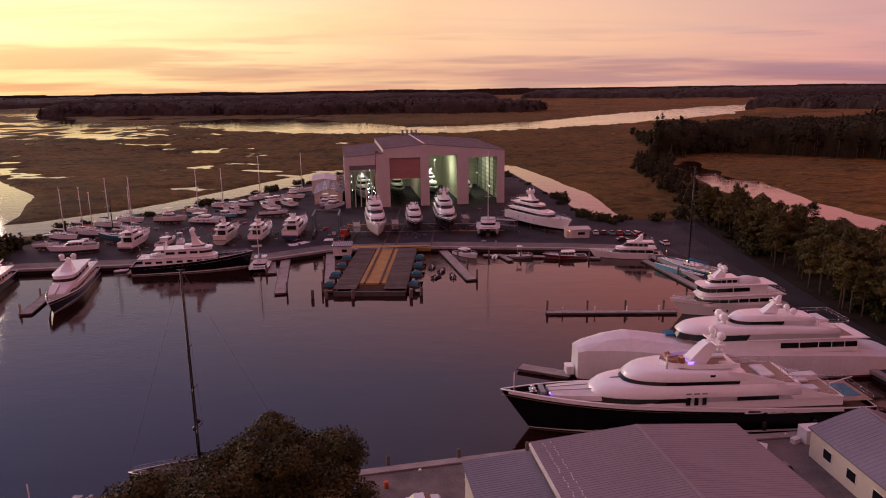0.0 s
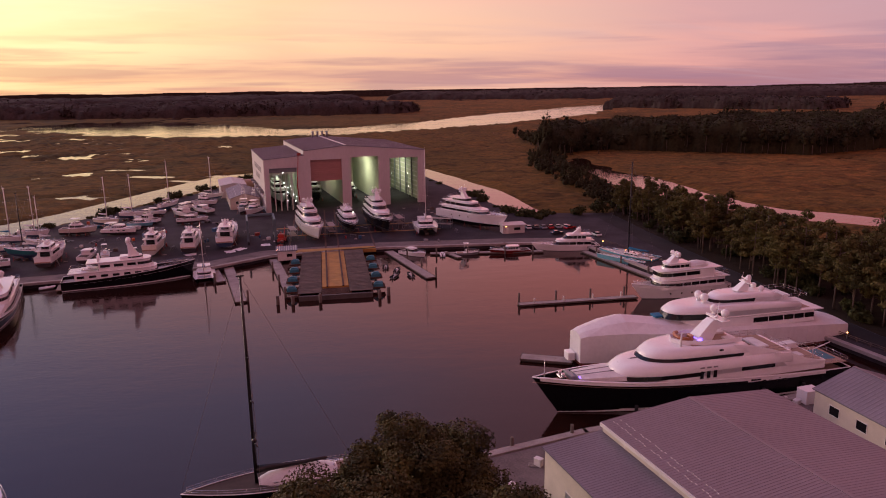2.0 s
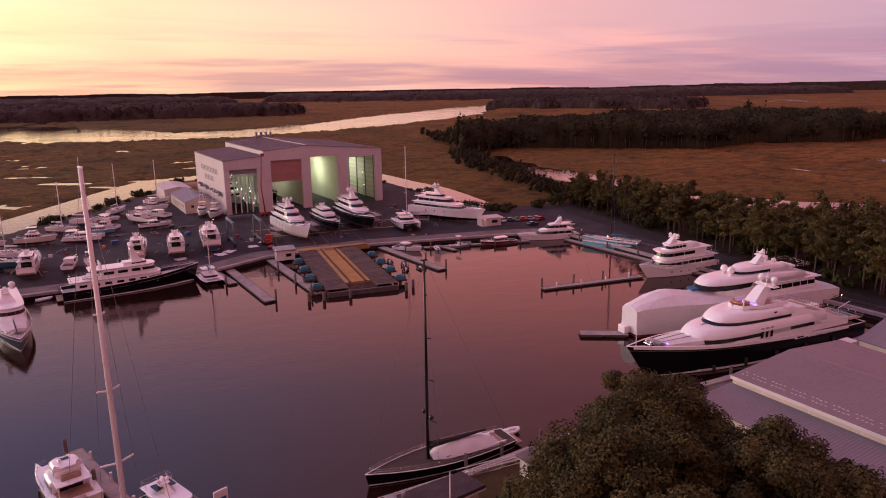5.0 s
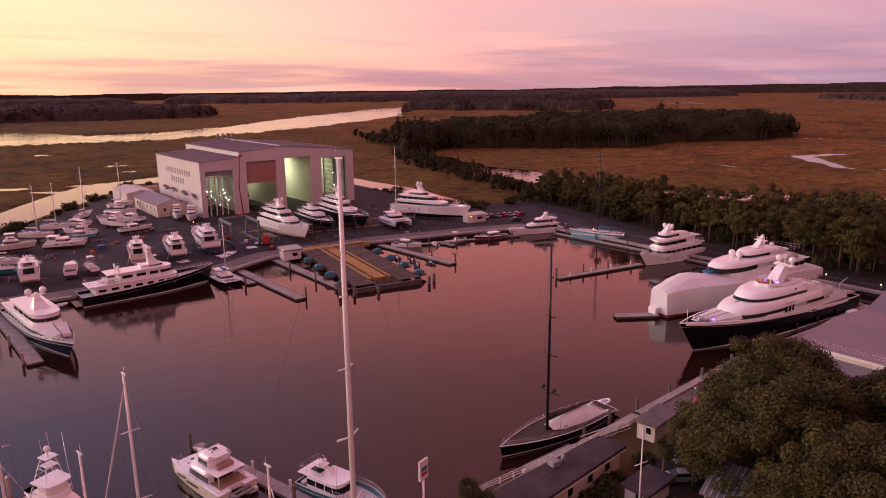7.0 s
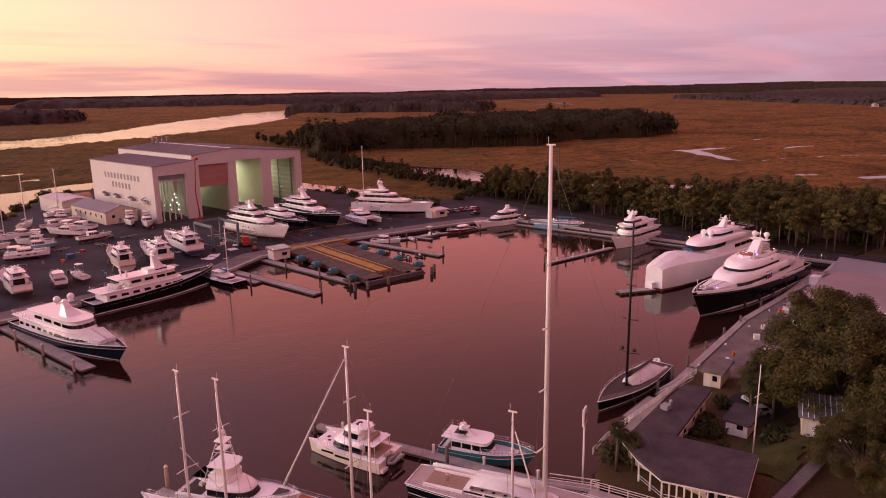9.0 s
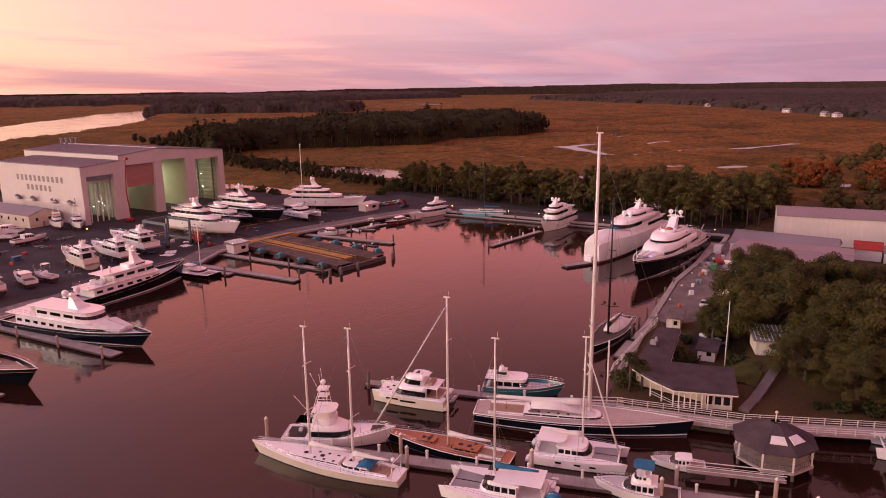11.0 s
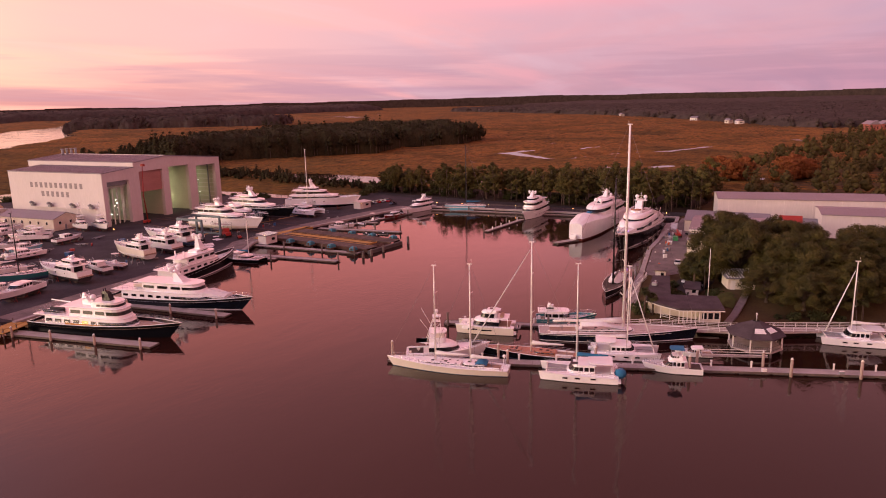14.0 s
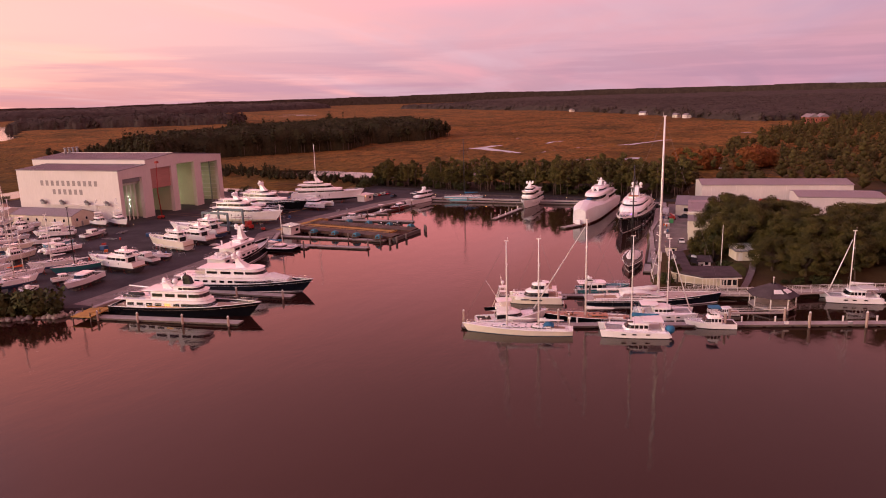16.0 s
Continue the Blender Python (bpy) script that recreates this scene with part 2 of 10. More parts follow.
STUCCO = material("cream_stucco", (0.62, 0.56, 0.46), 0.8, vary=0.12, scale=0.5, fine=8, bump=0.2)
DOORP = material("faded_pink_door", (0.42, 0.21, 0.18), 0.6, vary=0.15, scale=0.2, fine=2, stretch=(1, 1, 3))
LETTER = material("dark_sign_paint", (0.26, 0.23, 0.235), 0.6, vary=0.2)
LAWN = material("lawn_and_leaf_litter", (0.066, 0.047, 0.020), 0.95, vary=0.5, scale=0.15, fine=2.5, dark_tone=(0.050, 0.028, 0.016), bump=0.5, spec=0.1)
PINEFLOOR = material("dark_pine_floor", (0.034, 0.024, 0.016), 0.95, vary=0.5, scale=0.3, fine=3, bump=0.5, spec=0.1)
PINEBARK = material("pine_bark", (0.115, 0.080, 0.064), 0.9, vary=0.4, scale=1.2, fine=10, stretch=(1, 1, 0.3), bump=0.5)
BARK = material("bark", (0.085, 0.058, 0.042), 0.9, vary=0.4, scale=1.5, fine=12, stretch=(1, 1, 0.3), bump=0.6)
# Near-black blotches painted into the leaves stand in for shaded gaps in the crown.
LEAFO = material("shade_mottled_oak", (0.078, 0.066, 0.014), 0.7, vary=0.6, scale=0.35, fine=2.2, dark_tone=(0.010, 0.012, 0.004), spec=0.25)
LEAFP = material("pine_needles", (0.092, 0.080, 0.022), 0.8, vary=0.55, scale=0.25, fine=1.5, dark_tone=(0.028, 0.026, 0.008), by_object=0.35, spec=0.2)
LEAFR = material("rust_autumn_leaves", (0.22, 0.075, 0.022), 0.8, vary=0.45, scale=0.2, fine=2, spec=0.2)
LEAFB = material("shrub_leaves", (0.046, 0.052, 0.016), 0.8, vary=0.6, scale=0.3, fine=3, by_object=0.25, spec=0.2)
# Grey lift in this foliage base colour stands in for distance haze.
FARWOOD = material("hazed_wood_foliage", (0.056, 0.042, 0.036), 0.9, vary=0.5, scale=0.055, fine=0.28, spec=0.1)
ORANGE = material("orange_plastic", (0.5, 0.09, 0.02), 0.5)
REDP = material("red_painted_steel", (0.35, 0.03, 0.02), 0.4, vary=0.25)
TEALP = material("grey_teal_painted_steel", (0.10, 0.15, 0.17), 0.5, vary=0.3)
STAY = material("stay_wire", (0.16, 0.14, 0.14), 0.5, vary=0.2)
TIMBERD = material("dark_stained_timber", (0.05, 0.035, 0.028), 0.8, vary=0.4, fine=9)
BLUEP = material("blue_painted_steel", (0.03, 0.10, 0.22), 0.45, vary=0.25)
GREENP = material("green_plastic", (0.04, 0.22, 0.08), 0.5)
GREYP = material("grey_painted_steel", (0.25, 0.26, 0.27), 0.45, vary=0.2)
LAMPW = glowing("white_lamp", (0.92, 1.0, 0.86), 16.0)
LAMPO = glowing("amber_lamp", (1.0, 0.42, 0.10), 14.0)
LAMPV = glowing("violet_deck_light", (0.22, 0.12, 1.0), 5.0)


def water_material():
    m = bpy.data.materials.new("tidal_water")
    m.use_nodes = True
    nt = m.node_tree
    p = nt.nodes["Principled BSDF"]
    N, K = nt.nodes.new, nt.links.new
    p.inputs["Base Color"].default_value = (0.020, 0.007, 0.005, 1)
    p.inputs["Roughness"].default_value, p.inputs["IOR"].default_value = 0.045, 1.40
    geo = N("ShaderNodeNewGeometry")
    # wind patches: calm and ruffled water
    patch = N("ShaderNodeTexNoise")
    patch.inputs["Scale"].default_value, patch.inputs["Detail"].default_value = 0.018, 3
    K(geo.outputs["Position"], patch.inputs["Vector"])
    pr = N("ShaderNodeMapRange")
    pr.inputs[1].default_value, pr.inputs[2].default_value = 0.40, 0.62
    pr.inputs[3].default_value, pr.inputs[4].default_value = 0.12, 0.65
    K(patch.outputs[0], pr.inputs[0])
    mp = N("ShaderNodeMapping")
    mp.inputs["Rotation"].default_value = (0, 0, 0.5)
    mp.inputs["Scale"].default_value = (1.0, 2.2, 1)
    K(geo.outputs["Position"], mp.inputs[0])
    a, b = N("ShaderNodeTexNoise"), N("ShaderNodeTexNoise")
    for n, s, d in ((a, 0.55, 4), (b, 0.09, 2)):
        n.inputs["Scale"].default_value, n.inputs["Detail"].default_value = s, d
        K(mp.outputs[0], n.inputs["Vector"])
    b1, b2 = N("ShaderNodeBump"), N("ShaderNodeBump")
    b1.inputs["Distance"].default_value = 0.05
    K(pr.outputs[0], b1.inputs["Strength"])
    K(a.outputs[0], b1.inputs["Height"])
    b2.inputs["Distance"].default_value, b2.inputs["Strength"].default_value = 0.12, 0.35
    K(b.outputs[0], b2.inputs["Height"])
    K(b1.outputs[0], b2.inputs["Normal"])
    K(b2.outputs[0], p.inputs["Normal"])
    return m


APRON = material("oily_apron_concrete", (0.15, 0.12, 0.115), 0.85, vary=0.5, scale=0.3, fine=4, bump=0.4)
DECKP = material("weathered_pale_deck", (0.44, 0.36, 0.33), 0.7, vary=0.15, scale=0.6, fine=10, stretch=(1, 6, 1))
LAWNG = material("green_lawn", (0.060, 0.062, 0.018), 0.95, vary=0.5, scale=0.4, fine=4, bump=0.5, spec=0.1)
WATER = water_material()



def marsh_material():
    """Autumn cordgrass: tan and rust swathes, olive to the west, dark mud along the creeks."""
    m = bpy.data.materials.new("marsh_grass")
    m.use_nodes = True
    nt = m.node_tree
    p = nt.nodes["Principled BSDF"]
    N, K = nt.nodes.new, nt.links.new
    geo = N("ShaderNodeNewGeometry")

    def field(scale, detail, dist, stretch=(1, 1, 1)):
        mp = N("ShaderNodeMapping")
        mp.inputs["Scale"].default_value = stretch
        K(geo.outputs["Position"], mp.inputs[0])
        n = N("ShaderNodeTexNoise")
        n.inputs["Scale"].default_value, n.inputs["Detail"].default_value, n.inputs["Distortion"].default_value = scale, detail, dist
        K(mp.outputs[0], n.inputs["Vector"])
        return n.outputs[0]

    def ramp(fac, stops):
        n = N("ShaderNodeValToRGB")
        el = n.color_ramp.elements
        while len(el) < len(stops):
            el.new(0.5)
        for e, (q, c) in zip(el, stops):
            e.position, e.color = q, (*c, 1)
        K(fac, n.inputs[0])
        return n.outputs[0]

    def mix(fac, a, b, kind="MIX"):
        n = N("ShaderNodeMix")
        n.data_type, n.blend_type = "RGBA", kind
        if isinstance(fac, float):
            n.inputs[0].default_value = fac
        else:
            K(fac, n.inputs[0])
        K(a, n.inputs[6])
        K(b, n.inputs[7])
        return n.outputs[2]

    olive = ramp(field(0.006, 6, 1.5), [(0.30, (0.044, 0.035, 0.009)), (0.45, (0.080, 0.054, 0.012)), (0.58, (0.112, 0.068, 0.015)), (0.72, (0.066, 0.050, 0.013))])
    ochre = ramp(field(0.007, 6, 1.5), [(0.30, (0.072, 0.044, 0.012)), (0.45, (0.130, 0.066, 0.017)), (0.56, (0.180, 0.084, 0.022)), (0.70, (0.105, 0.066, 0.020))])
    # darker olive to the west, brighter ochre to the east
    sep = N("ShaderNodeSeparateXYZ")
    K(geo.outputs["Position"], sep.inputs[0])
    zone = N("ShaderNodeMapRange")
    zone.interpolation_type = "SMOOTHSTEP"
    zone.inputs[1].default_value, zone.inputs[2].default_value = -60, 430
    K(sep.outputs[0], zone.inputs[0])
    broad = mix(zone.outputs[0], olive, ochre)
    mid = ramp(field(0.035, 9, 2.2, (1, 1.7, 1)), [(0.30, (0.55,) * 3), (0.43, (0.90,) * 3), (0.56, (1.30,) * 3), (0.72, (0.85,) * 3)])
    tuft = ramp(field(0.16, 8, 1.2, (1, 1.4, 1)), [(0.30, (0.68, 0.74, 0.70)), (0.50, (1.05,) * 3), (0.70, (1.38, 1.22, 1.05))])
    fine = ramp(field(0.8, 4, 0.5), [(0.25, (0.62,) * 3), (0.75, (1.25,) * 3)])
    # winding rills of dark mud
    w = N("ShaderNodeTexVoronoi")
    w.feature = "DISTANCE_TO_EDGE"
    w.inputs["Scale"].default_value = 0.021
    warp = N("ShaderNodeVectorMath")
    warp.operation = "MULTIPLY_ADD"
    wn = N("ShaderNodeTexNoise")
    wn.inputs["Scale"].default_value, wn.inputs["Detail"].default_value = 0.03, 4
    K(geo.outputs["Position"], wn.inputs["Vector"])
    K(wn.outputs["Color"], warp.inputs[0])
    warp.inputs[1].default_value = (45, 45, 0)
    K(geo.outputs["Position"], warp.inputs[2])
    K(warp.outputs[0], w.inputs["Vector"])
    rill = ramp(w.outputs["Distance"], [(0.0, (0.66, 0.64, 0.66)), (0.02, (0.80, 0.78, 0.78)), (0.045, (1.0,) * 3)])
    c = mix(1.0, broad, mid, "MULTIPLY")
    c = mix(1.0, c, tuft, "MULTIPLY")
    c = mix(1.0, c, fine, "MULTIPLY")
    c = mix(1.0, c, rill, "MULTIPLY")
    K(c, p.inputs["Base Color"])
    p.inputs["Roughness"].default_value, p.inputs["Specular IOR Level"].default_value = 0.95, 0.1
    b = N("ShaderNodeBump")
    b.inputs["Strength"].default_value, b.inputs["Distance"].default_value = 0.7, 0.3
    K(field(0.8, 4, 0.5), b.inputs["Height"])
    K(b.outputs[0], p.inputs["Normal"])
    return m


MARSH = marsh_material()

# ---- building blocks ----
class Shape:
    """Collects vertices and faces of one mesh."""

    def __init__(self):
        self.v, self.f, self.smooth = [], [], []

    def add(self, verts, faces, smooth=False):
        n = len(self.v)
        self.v.extend(tuple(p) for p in verts)
        self.f.extend(tuple(i + n for i in f) for f in faces)
        self.smooth.extend([smooth] * len(faces))
        return self

    def box(self, x0, x1, y0, y1, z0, z1, bevel=0.0):
        if bevel:
            b = min(bevel, (x1 - x0) * 0.45, (y1 - y0) * 0.45, (z1 - z0) * 0.45)

            def ring(i, z):
                a0, a1, c0, c1 = x0 + i, x1 - i, y0 + i, y1 - i
                return [(a0 + b, c0, z), (a1 - b, c0, z), (a1, c0 + b, z), (a1, c1 - b, z), (a1 - b, c1, z), (a0 + b, c1, z), (a0, c1 - b, z), (a0, c0 + b, z)]
            return self.loft([ring(b * 0.6, z0), ring(0, z0 + b), ring(0, z1 - b), ring(b * 0.6, z1)], True, True)
        v = [(x, y, z) for z in (z0, z1) for x, y in ((x0, y0), (x1, y0), (x1, y1), (x0, y1))]
        return self.add(v, [(3, 2, 1, 0), (4, 5, 6, 7), (0, 1, 5, 4), (1, 2, 6, 5), (2, 3, 7, 6), (3, 0, 4, 7)])

    def loft(self, rings, cap0=False, cap1=False, closed=True, smooth=False):
        n = len(rings[0])
        v = [p for r in rings for p in r]
        f = []
        for i in range(len(rings) - 1):
            for j in range(n if closed else n - 1):
                k = (j + 1) % n
                f.append((i * n + j, i * n + k, (i + 1) * n + k, (i + 1) * n + j))
        self.add(v, f, smooth)
        base = len(self.v) - len(v)
        if cap0:
            self.f.append(tuple(base + j for j in reversed(range(n))))
            self.smooth.append(False)
        if cap1:
            self.f.append(tuple(base + (len(rings) - 1) * n + j for j in range(n)))
            self.smooth.append(False)
        return self

    def prism(self, poly, z0, z1):
        return self.loft([[(x, y, z0) for x, y in poly], [(x, y, z1) for x, y in poly]], True, True)

    def tube(self, pts, r0, r1=None, n=6, cap=True):
        r1 = r0 if r1 is None else r1
        pts = [Vector(p) for p in pts]
        rings = []
        for i, p in enumerate(pts):
            d = (pts[min(i + 1, len(pts) - 1)] - pts[max(i - 1, 0)]).normalized()
            a = d.cross(Vector((0, 0, 1)))
            a = Vector((1, 0, 0)) if a.length < 1e-3 else a.normalized()
            b = a.cross(d)
            r = r0 + (r1 - r0) * i / max(1, len(pts) - 1)
            rings.append([p + r * (math.cos(t) * a + math.sin(t) * b) for t in (2 * math.pi * k / n for k in range(n))])
        return self.loft(rings, cap, cap, True, True)

    def ball(self, c, r, n=10, squash=1.0, bottom=-1.0):
        rings = []
        for i in range(n // 2 + 2):
            e = -math.pi / 2 + math.pi * i / (n // 2 + 1)
            z = max(math.sin(e), bottom)
            q = max(math.cos(e), 0.02)
            rings.append([(c[0] + r * q * math.cos(2 * math.pi * k / n), c[1] + r * q * math.sin(2 * math.pi * k / n), c[2] + r * squash * z) for k in range(n)])
        return self.loft(rings, True, True, True, True)

    def mesh(self, name):
        me = bpy.data.meshes.new(name)
        me.from_pydata(self.v, [], self.f)
        me.polygons.foreach_set("use_smooth", self.smooth)
        me.update()
        return me


def part(name, shape, mat, parent=None, label=""):
    """Links a shape as one mesh object under a thing or a part."""
    me = shape.mesh(name) if isinstance(shape, Shape) else shape
    if not me.materials:
        me.materials.append(mat)
    ob = new(name, me)
    if parent is not None:
        ob.parent = parent
    return tagged(ob, label)


def thing(name, label, category, m=None, group="", kind=""):
    ob = new(name)
    ob.empty_display_size = 0.5
    if m is not None:
        ob.matrix_world = m
    return tagged(ob, label, category, group, kind)


def solid(name, shape, mat, label, category="", group="", kind="", m=None):
    """A thing that is one plain mesh."""
    ob = part(name, shape, mat)
    if m is not None:
        ob.matrix_world = m
    return tagged(ob, label, category, group, kind)


def lerp(a, b, t):
    return a + (b - a) * t


def along(a, b, z=0.0):
    """The pose midway from a to b on the plan, its x axis towards b, and the distance."""
    a, b = Vector(a), Vector(b)
    d = b - a
    c = (a + b) / 2
    return pose(c.x, c.y, z, 0, 0, math.degrees(math.atan2(d.y, d.x))), d.length

# ---- water, marsh and land ----
QUAY = 1.5
s = Shape()
s.add([(-5200, -5200, 0), (5200, -5200, 0), (5200, 5200, 0), (-5200, 5200, 0)], [(0, 1, 2, 3)])
solid("water", s, WATER, "calm tidal water mirroring a pink evening sky", "water", kind="structure")

RIVER = [(-385, 1295, 20), (-320, 1225, 125), (-175, 1025, 115), (-95, 928, 82), (0, 908, 74), (95, 945, 68), (215, 1035, 75), (420, 1270, 100), (700, 1630, 70), (900, 1840, 45), (970, 1960, 10)]
CREEKS = [
    [(-320, 305, 60), (-235, 278, 38), (-188, 262, 18), (-160, 275, 15), (-141, 296, 15), (-127, 313, 15), (-114, 330, 17), (-98, 363, 18), (-80, 404, 19), (-60, 444, 19), (-25, 462, 17), (40, 465, 16), (55, 400, 14), (64, 340, 13), (66, 290, 9), (72, 274, 6)],
    [(176, 480, 7), (168, 445, 10), (163, 392, 13), (160, 350, 14), (157, 318, 13.5), (156, 280, 13), (164, 255, 12), (185, 225, 9), (235, 180, 4)],
    [(382, 338, 3), (391, 329, 6), (361, 294, 4.5), (342, 266, 3), (345, 250, 2), (379, 240, 2.2), (415, 222, 2.4), (454, 190, 2.4), (520, 160, 2)],
    [(391, 328, 4), (432, 316, 3)],
    [(455, 276, 2), (480, 271, 4), (500, 268, 1)], [(300, 160, 4), (312, 152, 6)], [(297, 316, 2), (300, 305, 3)], [(530, 331, 4), (540, 338, 3)], [(625, 87, 4), (650, 100, 4)],
    [(685, 323, 5), (690, 316, 5)], [(681, 425, 6), (690, 418, 6)], [(793, 293, 7), (803, 283, 7)], [(552, 358, 4), (560, 352, 3)], [(287, 192, 3), (293, 186, 3)], [(815, 546, 8), (830, 540, 8)],
    [(-190, 266, 16), (-205, 300, 22), (-235, 350, 30), (-300, 420, 34), (-420, 520, 20)],
    [(-1100, 1900, 40), (-760, 1480, 25), (-560, 1120, 14), (-430, 860, 8)],
    [(-900, 2400, 50), (-200, 2700, 45), (500, 2900, 40), (1200, 2600, 30), (1750, 1650, 24), (1500, 1300, 10)],
    [(-2400, 2500, 90), (-1500, 2300, 70), (-900, 2150, 20)],
    [(1330, 1720, 10), (1439, 1640, 22), (1570, 1480, 22), (1650, 1380, 8)],
    [(-126, 474, 2.5), (-104, 463, 3.5)], [(-98, 444, 2.5), (-84, 435, 4), (-74, 446, 2)], [(-150, 520, 3), (-128, 512, 3)],
]
FLATS = [(-520, 800), (-240, 745), (-330, 1090), (-800, 1380), (-1000, 1200)]
OPEN = [(-1500, -1500), (-1500, 330), (-270, 330), (-172, 250), (-146, 222), (-131, 204.5), (-92, 208.5), (-52, 213.5), (-36, 223.5), (0, 225.5), (40, 220.5), (66, 215), (69.5, 190), (74.5, 150), (78.5, 120), (81, 95), (68, 93.5), (13, 89.5), (-20, 83), (-51, 76.5), (-58, 73), (-55, 55), (-45.5, 36), (-38, 19), (-32, -20), (-18, -160), (-18, -1500)]
LAND = OPEN[4:-1] + [(-18, -900), (330, -900), (260, -200), (190, -20), (170, 60), (132, 96), (104, 110), (102, 262), (76, 268), (62, 262), (56, 330), (46, 442), (-50, 440), (-98, 346), (-122, 300), (-146, 272), (-146, 222)]


def inside(poly, x, y):
    res = np.zeros(x.shape, bool)
    for (x0, y0), (x1, y1) in zip(poly, poly[1:] + poly[:1]):
        cross = (y0 > y) != (y1 > y)
        res ^= cross & (x < (x1 - x0) * (y - y0) / ((y1 - y0) or 1e-9) + x0)
    return res


def edge_distance(poly, x, y):
    best = np.full(x.shape, 1e9)
    for (x0, y0), (x1, y1) in zip(poly, poly[1:] + poly[:1]):
        dx, dy = x1 - x0, y1 - y0
        t = np.clip(((x - x0) * dx + (y - y0) * dy) / (dx * dx + dy * dy), 0, 1)
        best = np.minimum(best, np.hypot(x - x0 - t * dx, y - y0 - t * dy))
    return best


def channel_distance(line, x, y):
    best = np.full(x.shape, 1e9)
    for (x0, y0, w0), (x1, y1, w1) in zip(line, line[1:]):
        dx, dy = x1 - x0, y1 - y0
        t = np.clip(((x - x0) * dx + (y - y0) * dy) / (dx * dx + dy * dy), 0, 1)
        best = np.minimum(best, np.hypot(x - x0 - t * dx, y - y0 - t * dy) - (w0 + (w1 - w0) * t))
    return best


def waves(x, y, size, seed):
    """Smooth value noise on the plan, about -1 to 1."""
    rng = np.random.RandomState(seed)
    grid = rng.rand(64, 64)
    u, w = x / size + 1000.0, y / size + 1000.0
    i, j = np.floor(u).astype(int), np.floor(w).astype(int)
    a, b = u - i, w - j
    a, b = a * a * (3 - 2 * a), b * b * (3 - 2 * b)
    g = lambda p, q: grid[p % 64, q % 64]
    return 2 * (g(i, j) * (1 - a) * (1 - b) + g(i + 1, j) * a * (1 - b) + g(i, j + 1) * (1 - a) * b + g(i + 1, j + 1) * a * b) - 1


def marsh_height(x, y):
    wob = 9 * waves(x, y, 38, 1) + 4 * waves(x, y, 14, 2)
    far = np.clip(np.hypot(x, y) / 900, 0.35, 2.2)
    d = channel_distance(RIVER, x, y) + 0.7 * wob * far
    # the small creeks wander
    xw = x + 5 * waves(x, y, 44, 11) + 4 * waves(x, y, 17, 12)
    yw = y + 5 * waves(x, y, 44, 13) + 4 * waves(x, y, 17, 14)
    for k, c in enumerate(CREEKS):
        small = 1 <= k <= 14
        d = np.minimum(d, (channel_distance(c, xw, yw) if small else channel_distance(c, x, y)) + 0.30 * wob * far)
    h = np.clip(d * 0.06, -2.0, 0.45)
    # ponds: many to the west, few elsewhere
    p = 0.8 * waves(x * 0.8 + y * 0.2, y * 1.1, 36, 3) + 0.6 * waves(x * 0.8, y * 1.2, 15, 4) + 0.45 * waves(x, y, 8, 9)
    west = np.clip((-40 - x) / 160, 0, 1) * np.clip((y - 330) / 60, 0, 1)
    many = 1.12 - 0.55 * west - 0.30 * west * np.clip((y - 620) / 250, 0, 1)
    h = np.minimum(h, (many - p) * 1.2)
    # wet flats between the river and the yard, broken into streaks of open water
    d = np.where(inside(FLATS, x, y), 1, -1) * edge_distance(FLATS, x, y)
    streak = 0.9 * waves(x * 0.42, y, 40, 21) + 0.6 * waves(x * 0.5, y, 21, 22)
    h = np.minimum(h, (1.75 - 1.60 * np.clip(d / 90 + 0.3, 0, 1) - streak) * 0.8)
    land = inside(LAND, x, y)
    h = np.where(land, 1.1, h)
    o = inside(OPEN, x, y)
    h = np.where(o, -2.0, h)
    return h + np.where(h > 0.1, 0.12 * waves(x, y, 3.5, 5), 0)


def build_marsh():
    # rows close together near the yard, wider towards the horizon
    def axis(lo, hi, fine_lo, fine_hi, step):
        vals = list(np.arange(fine_lo, fine_hi, step))
        a, d = fine_hi, step
        while a < hi:
            vals.append(a)
            d *= 1.045
            a += d
        a, d = fine_lo, step
        left = []
        while a > lo:
            d *= 1.045
            a -= d
            left.append(a)
        return np.array(left[::-1] + vals + [hi])
    xs, ys = axis(-4800, 4900, -330, 560, 3.4), axis(-1500, 4900, 140, 560, 3.4)
    X, Y = np.meshgrid(xs, ys)
    Z = marsh_height(X, Y)
    # tussocks: the grass stands in uneven clumps, coarser far off
    cell = np.maximum(np.gradient(xs)[None, :], np.gradient(ys)[:, None])
    rough = np.random.RandomState(6).uniform(0, 1.6, Z.shape)
    Z = Z + np.where((Z > 0.3) & (Z < 0.85), 0.13 * np.minimum(cell, 9) * rough, 0)
    nx = len(xs)
    v = np.stack([X.ravel(), Y.ravel(), Z.ravel()], 1)
    i = np.arange(len(ys) - 1)[:, None] * nx + np.arange(nx - 1)[None]
    f = np.stack([i, i + 1, i + nx + 1, i + nx], -1).reshape(-1, 4)
    f = f[(v[f, 2] > -1.2).any(1)]
    me = bpy.data.meshes.new("ground")
    me.from_pydata(v.tolist(), [], f.tolist())
    me.materials.append(MARSH)
    me.polygons.foreach_set("use_smooth", [True] * len(f))
    ob = new("ground", me)
    tagged(ob, "brown autumn salt marsh cut by creeks and pools", "ground", kind="structure")


build_marsh()

